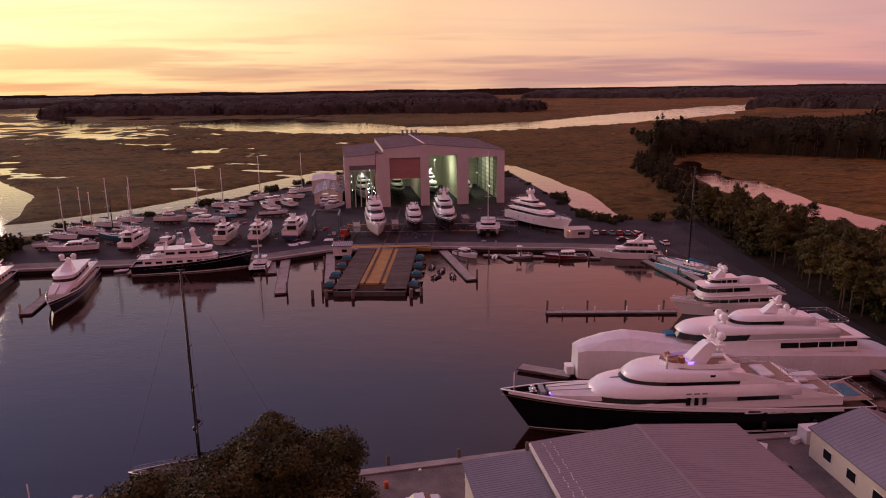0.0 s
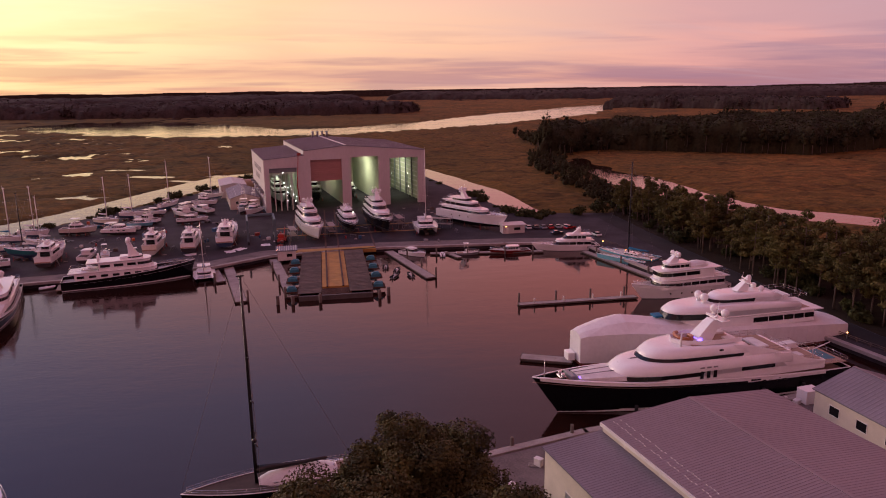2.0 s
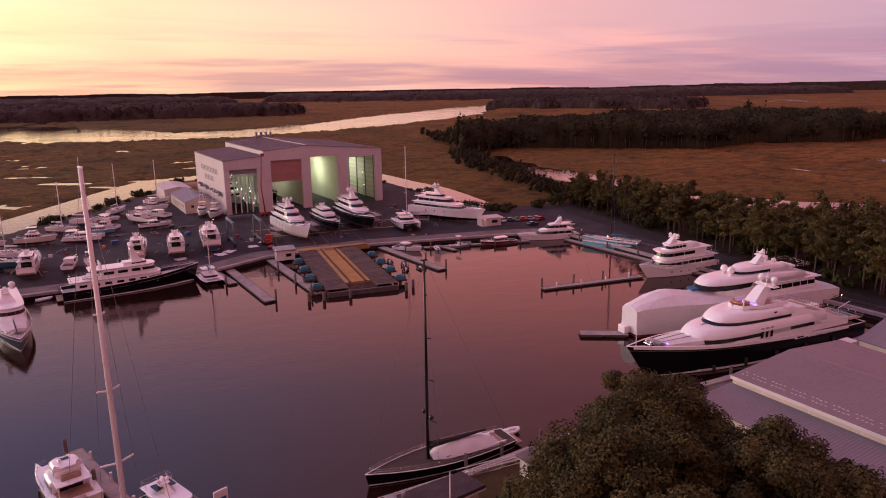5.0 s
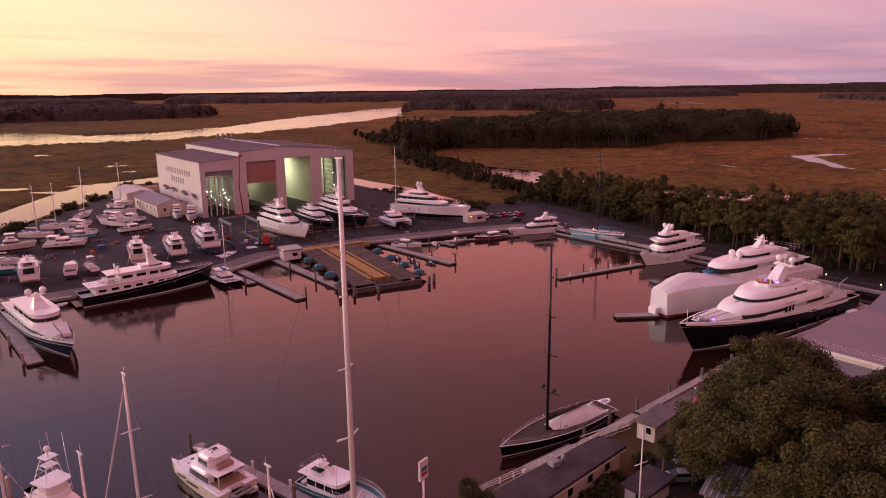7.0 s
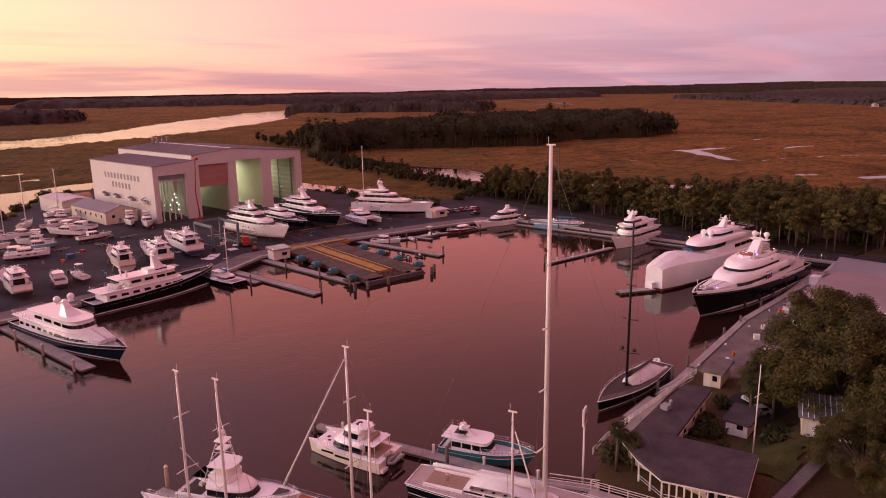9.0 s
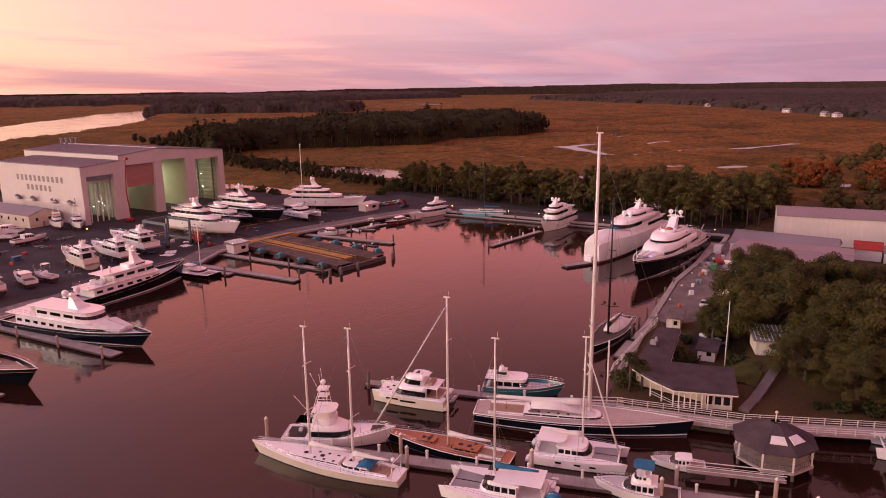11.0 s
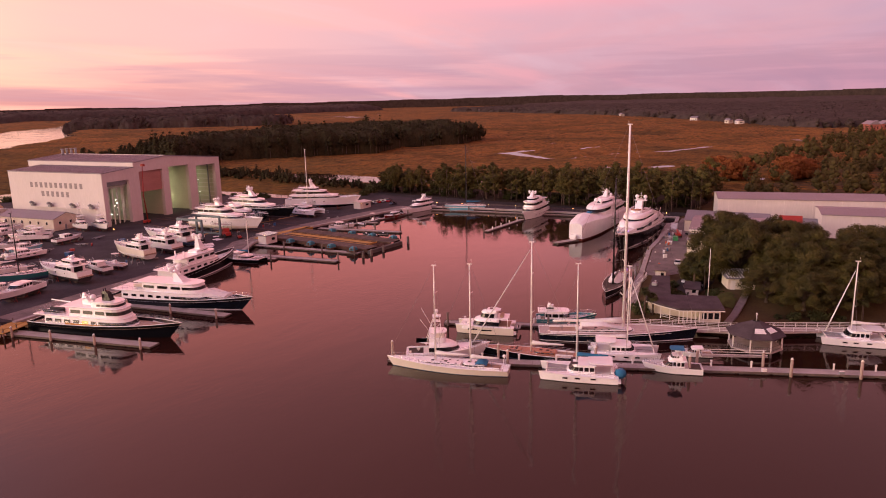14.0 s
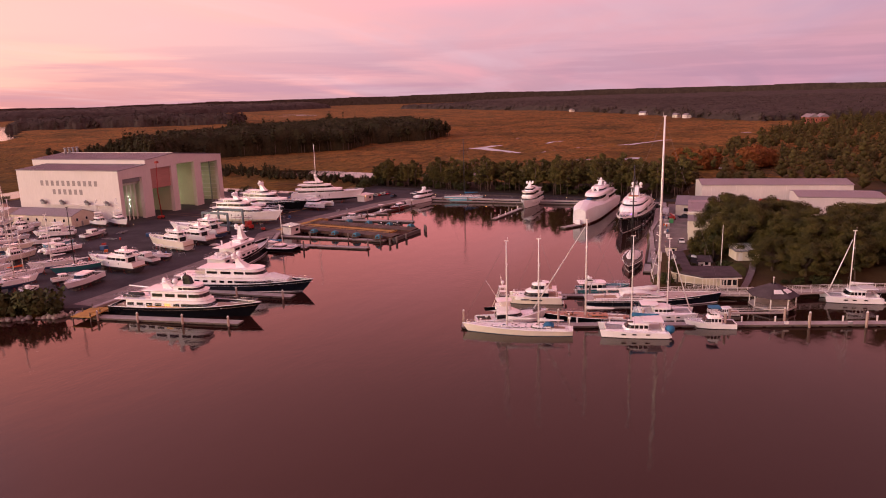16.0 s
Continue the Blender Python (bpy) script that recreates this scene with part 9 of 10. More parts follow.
big, Lb = sailboat("sailing_yacht", "large navy sloop with a very tall white mast", (-80, 90.2), (-66, 60.8), 7.2, [(0.55, 43.5, 15, 5)], 1.9, 2.6, NAVY, deck=DECKP, rake=0.03, house=((0.24, 0.62, 0.52, 0.55),), stripe=GEL, bottom=BLACK, cover=CANVASW)
part("pilothouse", Shape().loft([[(x, y * w, 2.0 + h * (1 - 0.25 * abs(y) ** 4)) for y in (-1, -0.96, -0.5, 0, 0.5, 0.96, 1)] for x, w, h in ((-7.5, 1.9, 0.3), (-7.3, 2.1, 1.8), (-2.8, 2.1, 1.9), (-0.5, 1.6, 1.2), (2.5, 1.4, 0.5), (4.0, 0.9, 0.1))], closed=False, smooth=True), CANVASW, big)
for sg in (1, -1):
    part("hull_line", Shape().tube([(-Lb / 2 + Lb * q, sg * (lerp(hull_form(q, 7.2, "sail")[1], hull_form(q, 7.2, "sail")[0], 0.75) + 0.03), 1.55 + 0.45 * q * q) for q in [k / 12 for k in range(12)]], 0.05, n=4), GEL, big)
motor_yacht("trawler", "teal-hulled trawler with white cabin at the finger pier", (-70.5, 95), (-65, 83.5), 4.6, [(0.15, 0.62, 0.8, 1.9, 0.1, 0.3, 0.4, 0.8, 0.12)], 1.5, 2.3, TEALHULL, mast=(0.3, 1.6, 1.4, 0.25), draft=1.2)
for k, y in enumerate((-0.9, 0.0, 0.9)):
    part("solar_panel", Shape().box(-4.2, -2.4, y - 0.4, y + 0.4, 3.66, 3.72), NAVY, [o for o in scene.objects if o.name == "trawler"][0])


def power_catamaran():
    p, L = place("power_catamaran", "sleek white flybridge power catamaran at the finger pier", (-79.2, 96.4), (-83.4, 108.4), 0, "motor boat")
    B = 6.0
    for sg in (1, -1):
        make_hull(p, L, 2.1, 1.75, 2.05, 0.6, CREAM, ANTI, GEL, "cat", 0.03, None, None, 0.0, 1.4, y_off=sg * (B - 2.1) / 2, n=14)
        part("hull_window", Shape().box(-L * 0.12, L * 0.10, sg * B * 0.485 - 0.05, sg * B * 0.485 + 0.05, 0.95, 1.25, 0.04), GLASS, p)
        part("hull_window", Shape().box(L * 0.13, L * 0.30, sg * B * 0.462 - 0.05, sg * B * 0.462 + 0.05, 1.10, 1.38, 0.04), GLASS, p)
        part("transom_step", Shape().box(-L / 2 - 0.5, -L / 2 + 0.6, sg * 2.0 - 0.7, sg * 2.0 + 0.7, 0.25, 0.75, 0.05), GEL, p)
    s = Shape().prism(outline(-L * 0.44, L * 0.455, B * 0.90, L * 0.15)[::-1], 1.15, 1.86)
    part("bridge_deck", s, GEL, p)
    z = swept_deck(p, -L * 0.24, L * 0.24, B * 0.78, 1.86, 1.75, L * 0.24, 1.0, 0.05, 2.0, 0.05, 0.12, name="saloon")
    part("cockpit", Shape().box(-L * 0.43, -L * 0.24, -B * 0.34, B * 0.34, 1.87, 1.91), TEAK, p)
    part("cockpit_roof", Shape().prism(outline(-L * 0.40, -L * 0.10, B * 0.70, L * 0.05)[::-1], z - 0.12, z + 0.02), GEL, p)
    part("aft_door", Shape().box(-L * 0.245, -L * 0.241, -1.4, 1.4, 1.95, 3.3), GLASS, p)
    zt = swept_deck(p, -L * 0.20, L * 0.10, B * 0.56, z, 1.75, L * 0.15, 0.95, 0.30, 1.4, 0.1, 0.1, name="flybridge")
    for x in (-0.09, 0.01):
        part("skylight", Shape().box(x * L - 0.35, x * L + 0.35, -0.55, 0.55, zt, zt + 0.04, 0.01), GLASS, p)
    part("helm_seat", Shape().box(-L * 0.31, -L * 0.25, -1.2, 1.2, z, z + 0.6, 0.1), TEAK, p)
    sat_dome(p, (-L * 0.15, 0.7, zt), 0.24, 0.1)
    for x, y in ((L * 0.30, -0.9), (L * 0.30, 0.9), (L * 0.36, 0.0)):
        part("hatch", Shape().box(x - 0.25, x + 0.25, y - 0.25, y + 0.25, 1.86, 1.92, 0.02), GLASS, p)
    for sg in (1, -1):
        part("bimini_post", Shape().tube([(-L * 0.39, sg * B * 0.31, 1.9), (-L * 0.39, sg * B * 0.31, z)], 0.06, n=6), GEL, p)
        railing(p, [(-L * 0.10, sg * B * 0.47, 1.85), (L * 0.2, sg * B * 0.46, 1.95), (L * 0.38, sg * B * 0.36, 2.0), (L * 0.46, sg * B * 0.16, 2.0)], 0.7, 1.6, 0.022)
    part("tender", Shape().tube([(-L * 0.52, -1.6, 1.3), (-L * 0.52, 1.0, 1.3), (-L * 0.545, 1.5, 1.35), (-L * 0.59, 1.0, 1.3), (-L * 0.59, -1.6, 1.3)], 0.22, n=7), GREYP, p, "grey tender hung across the stern")


power_catamaran()


def sportfisher():
    p, L = place("sportfisher", "white sport fishing boat with black windows and a tall tuna tower", (-103.2, 109.4), (-95.0, 96.4), 0, "motor boat")
    B = 5.0
    ht = make_hull(p, L, B, 1.25, 2.75, 0.9, GEL, ANTIB, GEL, "motor", 0.11, None, None, 0.08, 2.3)
    part("cockpit", Shape().box(-L * 0.47, -L * 0.20, -B * 0.37, B * 0.37, 1.02, 1.22), TIMBERD, p)
    part("fighting_chair", Shape().box(-L * 0.36, -L * 0.32, -0.35, 0.35, 1.5, 1.95, 0.08).tube([(-L * 0.34, 0, 1.2), (-L * 0.34, 0, 1.6)], 0.1, n=8), CANVASW, p)
    for sg in (1, -1):
        part("coaming", Shape().box(-L * 0.48, -L * 0.20, sg * B * 0.42 - 0.14, sg * B * 0.42 + 0.14, 1.1, 1.45, 0.06), GEL, p)
    z = swept_deck(p, -L * 0.20, L * 0.22, B * 0.82, 1.5, 1.95, L * 0.30, 0.95, 0.0, 2.6, 0.0, 0.15, name="cabin")
    part("aft_door", Shape().box(-L * 0.204, -L * 0.201, -0.9, 0.9, 1.5, 3.0), GLASS, p)
    s = Shape().prism(outline(-L * 0.19, L * 0.03, B * 0.66, L * 0.08)[::-1], z - 0.1, z + 0.85)
    part("flybridge", s, GEL, p)
    part("enclosure", Shape().prism(outline(-L * 0.13, L * 0.015, B * 0.58, L * 0.06)[::-1], z + 0.85, z + 1.95), CREAM, p, "clear vinyl curtain round the helm")
    part("hardtop", Shape().prism(outline(-L * 0.19, L * 0.04, B * 0.70, L * 0.08)[::-1], z + 1.95, z + 2.1), GEL, p)
    zt = z + 2.1
    s = Shape()
    for sg in (1, -1):
        for x0, x1 in ((-0.24, -0.125), (-0.02, -0.055)):
            s.tube([(x0 * L, sg * B * 0.36, z - 0.6), (x1 * L, sg * 0.55, zt + 3.0)], 0.05, n=5)
        for k in range(5):
            t = 0.3 + 0.15 * k
            a, b = lerp(-0.24, -0.125, t) * L, lerp(-0.02, -0.055, t) * L
            y, zz = sg * lerp(B * 0.36, 0.55, t), lerp(z - 0.6, zt + 3.0, t)
            s.tube([(a, y, zz), (b, y, zz)], 0.03, n=4)
    for k in range(5):
        t = 0.3 + 0.15 * k
        a, y, zz = lerp(-0.24, -0.125, t) * L, lerp(B * 0.36, 0.55, t), lerp(z - 0.6, zt + 3.0, t)
        s.tube([(a, -y, zz), (a, y, zz)], 0.03, n=4)
    tw = part("tower", s, ALU, p)
    part("tower_floor", Shape().box(-L * 0.14, -L * 0.04, -0.75, 0.75, zt + 1.9, zt + 2.0, 0.03), GEL, tw)
    part("tower_top", Shape().box(-L * 0.145, -L * 0.035, -0.85, 0.85, zt + 2.98, zt + 3.1, 0.04), GEL, tw)
    part("pedestal", Shape().tube([(-L * 0.09, 0, zt + 3.1), (-L * 0.09, 0, zt + 3.7)], 0.12, n=6), GEL, tw)
    sat_dome(p, (-L * 0.09, 0, zt + 3.6), 0.42, 0.1)
    part("aerial", Shape().tube([(-L * 0.1, 0.5, zt + 3.1), (-L * 0.12, 0.5, zt + 6.0)], 0.03, n=4).tube([(-L * 0.1, -0.5, zt + 3.1), (-L * 0.12, -0.5, zt + 5.4)], 0.03, n=4), ALU, tw)
    for sg in (1, -1):
        wire(p, [(-L * 0.06, sg * B * 0.44, z - 0.4), (-L * 0.30, sg * (B * 0.5 + 1.6), zt + 3.6)], 0.035, ALU, "outrigger_pole")
    q = ht(0.9) + 0.02
    part("bow_hatch", Shape().add([(L * 0.37, -0.85, q - 0.12), (L * 0.50, -0.25, q + 0.25), (L * 0.50, 0.25, q + 0.25), (L * 0.37, 0.85, q - 0.12), (L * 0.37, -0.85, q - 0.04), (L * 0.50, -0.25, q + 0.33), (L * 0.50, 0.25, q + 0.33), (L * 0.37, 0.85, q - 0.04)], [(4, 5, 6, 7), (0, 1, 5, 4), (1, 2, 6, 5), (2, 3, 7, 6), (3, 0, 4, 7)]), TIMBERD, p, "dark anti-skid patch on the bow")
    deck_rail(p, L, B, ht, 0.60, 0.97, "motor", 0.11, 0.5)


sportfisher()
k1, Lk = sailboat("ketch", "cream-hulled white ketch with two masts at the pier", (-102.0, 86.9), (-108.3, 109.2), 5.0, [(0.62, 19.2, 6.5, 2), (0.32, 19.9, 5.5, 2)], 1.3, 1.9, CREAM, rake=0.05, house=((0.40, 0.78, 0.46, 0.35), (0.20, 0.40, 0.55, 0.75)), bimini=CANVASB, deck=GEL)
part("stern_arch", Shape().tube([(-Lk * 0.46, -1.5, 1.2), (-Lk * 0.47, -1.4, 3.6), (-Lk * 0.47, 1.4, 3.6), (-Lk * 0.46, 1.5, 1.2)], 0.06, n=6).ball((-Lk * 0.47, 1.2, 4.1), 0.34, 9), GEL, k1)
sailboat("ketch", "varnished wooden ketch with a white boom awning", (-89.2, 77.4), (-94.2, 96.4), 4.6, [(0.50, 22.4, 6.5, 2)], 1.2, 1.9, BLACK, deck=VARNISH, house=((0.25, 0.48, 0.5, 0.6), (0.60, 0.75, 0.4, 0.4)), house_mat=VARNISH, furled=CANVASW, rake=0.12)
c1, Lc = catamaran("catamaran", "white sailing catamaran with blue sail cover", (-94.2, 68.4), (-98.8, 81.6), 7.2, 18.8, cover=CANVASB)
part("dinghy_cover", Shape().ball((-Lc * 0.53, 1.2, 1.5), 1.1, 10, 0.9), CANVASB, c1, "blue canvas bundle over the dinghy")
for y in (-1.2, 1.2):
    part("solar_panel", Shape().box(0.3, 1.6, y - 0.55, y + 0.55, 3.05, 3.1), NAVY, c1)
catamaran("catamaran", "white sailing catamaran lying inside the pier", (-84.4, 77.0), (-80.0, 64.6), 6.8, 16.0, furled=CANVASW, cabin=1.2)
sport_boat("trawler", "small white trawler with blue bimini and flying bridge", (-84.2, 55.4), (-87.4, 65.0), 3.8, fly=True, hard=CANVASB, Fs=1.2, Fb=1.7)
sport_boat("cuddy_boat", "small white pilot boat inside the pier", (-74.4, 55.4), (-77.0, 61.6), 2.6, Fs=0.8, Fb=1.2, draft=0.4)
catamaran("catamaran", "white sailing catamaran beside the sea wall", (-51.2, 25.5), (-54.6, 37.5), 6.4, 14.5, furled=CANVASW)
catamaran("catamaran", "small white catamaran with black hulls at the quay", (-55.0, 211.5), (-53.6, 199.5), 6.2, 14.0, hull=BLACK, cabin=0.9, F=1.2, cover=CANVASB)
sport_boat("launch", "white picnic launch at the lift dock", (5.5, 221), (11.5, 213), 3.6, Fs=1.0, Fb=1.6)
sport_boat("launch", "dark red workboat at the yard dock", (46, 211.5), (33.5, 212.2), 3.6, hull=REDHULL, bottom=ANTIR, Fs=1.0, Fb=1.5)
sport_boat("launch", "low open workboat at the yard dock", (22, 213.5), (29, 212.3), 2.8, cabin=False, Fs=0.8, Fb=1.1, hull=GREYP)
dinghy((17.5, 213.5), 80, 4.4, "grey inflatable tender at the short finger")
for k, (x, y, t) in enumerate(((-2.2, 203, 80), (0.5, 198, 70), (3.5, 192, 95), (-1.0, 192, 60))):
    dinghy((x, y), t, 4.2, "dark workboat with outboard beside the lift", mat=RUBBER)
dinghy((-95.5, 204.5), 20, 4.0, "small tender by the quay")

# ---- boats standing in the yard ----
def yard_yacht(name, label, stern, bow, B, tiers, draft=1.7, **kw):
    return ashore(motor_yacht, stern, bow, B, draft, name=name, label=label, tiers=tiers, **kw)


yard_yacht("motor_yacht", "big white motor yacht on blocks above the lift", (-24.5, 267), (-20.5, 235), 7.4, T3, Fs=2.6, Fb=3.8, mast=(0.42, 2.8, 3.2, 0.55), hull_windows=4, bottom=CREAM, group="yachts in the yard")
yard_yacht("motor_yacht", "sleek dark-hulled motor yacht on blocks", (-9.5, 270), (-7.8, 244), 6.2, [(0.14, 0.78, 0.84, 1.9, 0.2, 1.2, 0.40, 0.78, 0.05), (0.26, 0.56, 0.62, 1.3, 0.1, 1.0, 0.35, 0.8, 0.05)], Fs=2.2, Fb=2.8, hull=BLACK, mast=(0.34, 1.4, 2.0, 0.3), group="yachts in the yard")
yard_yacht("motor_yacht", "black-bottomed white motor yacht on blocks", (2.0, 276), (4.0, 241), 7.8, T3, Fs=2.6, Fb=4.2, hull=BLACK, mast=(0.42, 4.2, 3.2, 0.6), group="yachts in the yard")
yard_yacht("motor_yacht", "white motor yacht with black bottom on blocks", (29.0, 266), (44.5, 237.5), 7.6, T3, Fs=2.8, Fb=4.0, mast=(0.40, 4.0, 3.2, 0.6), hull_windows=3, group="yachts in the yard", bottom=BLACK)
m, n = along((18.6, 251), (17.2, 236), 3.1)
catamaran("catamaran", "white sailing catamaran with tall mast on blocks", (18.6, 251), (17.2, 236), 8.6, 25.0, z=2.9, F=1.8)
stands(m, n, 8.6, 2.5, QUAY)
TF = [(0.14, 0.66, 0.84, 1.9, 0.2, 1.0, 0.38, 0.76, 0.08), (0.18, 0.46, 0.66, 1.2, 0.1, 0.8, 0.5, 0.9, 0.10)]
yard_yacht("motor_yacht", "tall white flybridge yacht standing stern to the quay", (-51, 236), (-50.5, 261), 6.2, TF, draft=1.3, Fs=2.0, Fb=2.9, mast=(0.30, 2.0, 2.2, 0.3), group="yachts in the yard", bottom=ANTIB)
yard_yacht("motor_yacht", "white flybridge yacht standing in the yard", (-61.8, 231), (-61.5, 252), 5.2, TF, draft=1.2, Fs=1.8, Fb=2.5, mast=(0.30, 1.6, 2.0, 0.3), group="yachts in the yard", bottom=ANTI)
yard_yacht("trawler", "cream trawler yacht with a cloth skirt on blocks", (-73.2, 230), (-72.2, 248.5), 5.0, TF, draft=1.3, Fs=2.0, Fb=2.9, hull=CREAM, mast=(0.30, 1.8, 1.8, 0.3), group="yachts in the yard", bottom=CANVASW)
yard_yacht("motor_yacht", "white flybridge cruiser on blocks near the quay", (-101.2, 221.5), (-101.5, 241.5), 5.2, TF, draft=1.2, Fs=1.9, Fb=2.7, mast=(0.30, 1.2, 1.8, 0.25), group="yachts in the yard", bottom=ANTI, hull_windows=2)
for (st, bw, B, lab, kw) in (
    ((-91.6, 225), (-90.6, 236.5), 3.6, "white express cruiser on blocks with dark cockpit", dict(Fs=1.1, Fb=1.5)),
    ((-85.2, 226), (-87.0, 233.5), 2.6, "small open motor boat on blocks", dict(cabin=False, Fs=0.8, Fb=1.2)),
    ((-47.6, 311.5), (-50.2, 300.5), 4.0, "white sport fishing boat on blocks by the annex", dict(tower=True, fly=True, Fs=1.2, Fb=2.1)),
    ((-42.2, 306.5), (-46.8, 292.5), 4.4, "white sport fishing boat on blocks before the shed", dict(tower=True, fly=True, Fs=1.3, Fb=2.3)),
    ((-73, 285), (-62, 286.5), 3.4, "low white sports boat on a trailer", dict(Fs=1.0, Fb=1.3)),
    ((-68, 295.5), (-77, 306), 4.6, "white flybridge cruiser in the back row", dict(fly=True, Fs=1.4, Fb=2.1)),
    ((-62, 304.5), (-70, 313.5), 4.2, "white express cruiser in the back row", dict(Fs=1.2, Fb=1.8)),
    ((-80, 287.5), (-89.5, 293), 3.6, "white cabin cruiser in the back row", dict(fly=True, Fs=1.2, Fb=1.8)),
    ((-111.5, 275), (-99.5, 273.5), 4.2, "cream trawler ashore near the shrubs", dict(fly=True, hull=CREAM, Fs=1.5, Fb=2.1)),
    ((-111.5, 226), (-125, 221.5), 4.6, "broad white cruiser at the corner of the yard", dict(Fs=1.5, Fb=1.8)),
    ((-121.5, 233.2), (-115.2, 230.6), 2.5, "small cuddy boat at the corner of the yard", dict(Fs=0.9, Fb=1.2)),
    ((-127.5, 231.5), (-134, 228), 2.5, "small open boat near the shore shrubs", dict(cabin=False, Fs=0.8, Fb=1.2)),
    ((-89.5, 311.5), (-80.5, 305.5), 3.4, "white cuddy boat in the back row", dict(Fs=1.0, Fb=1.4)),
    ((-72.5, 333), (-62, 326.5), 3.8, "white motor cruiser behind the annex", dict(fly=True, Fs=1.2, Fb=1.8)),
    ((-77, 319.5), (-68, 321), 3.4, "white motor cruiser near the annex", dict(Fs=1.1, Fb=1.6)),
    ((-90, 282.5), (-81, 279.5), 3.2, "blue-hulled cruiser in the back row", dict(hull=BLUEHULL, Fs=1.1, Fb=1.5)),
):
    ashore(sport_boat, st, bw, B, 0.8, gap=0.5, name="motor_boat", label=lab, group="boats ashore", **kw)
for (st, bw, B, h, lab, kw) in (
    ((-134.5, 240.5), (-124, 236.5), 3.4, 15.5, "white sloop ashore on stands near the shore", {}),
    ((-134, 252), (-123.5, 249), 3.6, 14.5, "white sloop ashore with bare mast", {}),
    ((-129, 262), (-118, 258), 3.8, 16.5, "white sloop ashore with blue sail cover", dict(cover=CANVASB)),
    ((-124, 271), (-113.5, 267), 3.6, 15.5, "white sloop ashore beside shrubs", {}),
    ((-103.5, 290), (-94, 283.5), 3.6, 16.0, "cream sloop ashore beside shrubs", dict(hull=CREAM)),
    ((-97, 302), (-88, 299), 3.4, 15.0, "white sloop ashore along the creek", {}),
    ((-84.5, 317), (-78.5, 327), 3.6, 18.0, "white cruising sloop in the back row", {}),
    ((-71, 341), (-61, 345), 3.8, 17.0, "white cruising sloop by the creek", {}),
    ((-104, 246), (-115, 251.5), 3.6, 14.5, "white sloop ashore in the yard row", {}),
    ((-104.5, 234.5), (-116.5, 238.5), 3.7, 17.5, "teal-hulled sloop ashore in the yard row", dict(hull=TEALHULL, mast_mat=BLACKMAST)),
    ((-127.5, 246.5), (-117.5, 243), 3.4, 13.5, "white sloop ashore with an orange cover", dict(cover=ORANGE)),
):
    def boat(stern, bow, B, z, draft, **k):
        return sailboat(stern=stern, bow=bow, B=B, z=z + 0.6, draft=draft, masts=[(0.56, h, 4.2, 2)], **k)
    ashore(boat, st, bw, B, 0.9, gap=0.6, name="sailing_boat", label=lab, group="boats ashore", **kw)
m, n = along((-96.5, 273.8), (-84.5, 271.5), 2.6)
catamaran("catamaran", "white catamaran ashore in the middle of the yard", (-96.5, 273.8), (-84.5, 271.5), 6.2, None, z=2.5, F=1.4, cabin=1.1)
stands(m, n, 6.2, 2.1, QUAY)

# yachts standing inside the great shed
def in_shed(u0, y0, u1, y1):
    a, b = HANGAR @ Vector((u0, y0, 0)), HANGAR @ Vector((u1, y1, 0))
    return (a.x, a.y), (b.x, b.y)


for (u, y0, y1, B, lab, tr, hl) in ((8.6, 44, 12, 6.6, "white motor yacht under work lamps inside the shed", T3, GEL), (25, 46, 14, 6.6, "dark yacht hull standing in the dim bay", T2, BLACK), (41.5, 48, 16, 6.8, "white motor yacht in the brightly lit bay", T3, BLACK), (57.8, 42, 14, 5.8, "white motor yacht in the end bay of the shed", T2, GEL)):
    st, bw = in_shed(u, y0, u, y1)
    yard_yacht("motor_yacht", lab, st, bw, B, tr, Fs=2.4, Fb=3.6, hull=hl, mast=(0.42, 2.4, 2.6, 0.5), group="yachts in the shed")


def car(at, turn, mat, label):
    c = thing("car", label, "car", pose(*at, QUAY, 0, 0, turn), "parked cars")
    w = 0.9
    prof = [(-2.2, 0.35), (-2.25, 0.75), (-2.1, 0.95), (-0.9, 1.0), (0.9, 0.98), (2.0, 0.85), (2.25, 0.6), (2.2, 0.35)]
    part("body", Shape().loft([[(x, -w, z) for x, z in prof], [(x, -w * 1.02, z) for x, z in prof], [(x, w * 1.02, z) for x, z in prof], [(x, w, z) for x, z in prof]], True, True), mat, c)
    cab = [(-1.7, 0.97), (-1.2, 1.42), (0.1, 1.46), (0.95, 0.97)]
    part("cabin", Shape().loft([[(x, -w * (0.95 if z < 1 else 0.78), z) for x, z in cab], [(x, w * (0.95 if z < 1 else 0.78), z) for x, z in cab]], True, True), GLASS, c)
    part("roof", Shape().box(-1.2, 0.1, -w * 0.78, w * 0.78, 1.43, 1.5, 0.03), mat, c)
    for x in (-1.35, 1.4):
        for y in (-w, w):
            part("wheel", Shape().tube([(x, y - 0.1, 0.33), (x, y + 0.1, 0.33)], 0.33, n=10), RUBBER, c)


CARP = [GREYP, material("white_car_paint", (0.7, 0.7, 0.7), 0.25, coat=0.5), material("red_car_paint", (0.4, 0.02, 0.02), 0.25, coat=0.5), material("dark_car_paint", (0.03, 0.035, 0.05), 0.2, coat=0.6), material("silver_car_paint", (0.42, 0.43, 0.45), 0.3, 0.4)]
for k in range(6):
    car((55.5 + 2.7 * k, 240 - 0.4 * k), 82 + 3 * (k % 3), CARP[(k * 2 + 1) % 5], ("pale", "dark", "red", "grey", "silver", "white")[k] + " car parked near the yard hut")
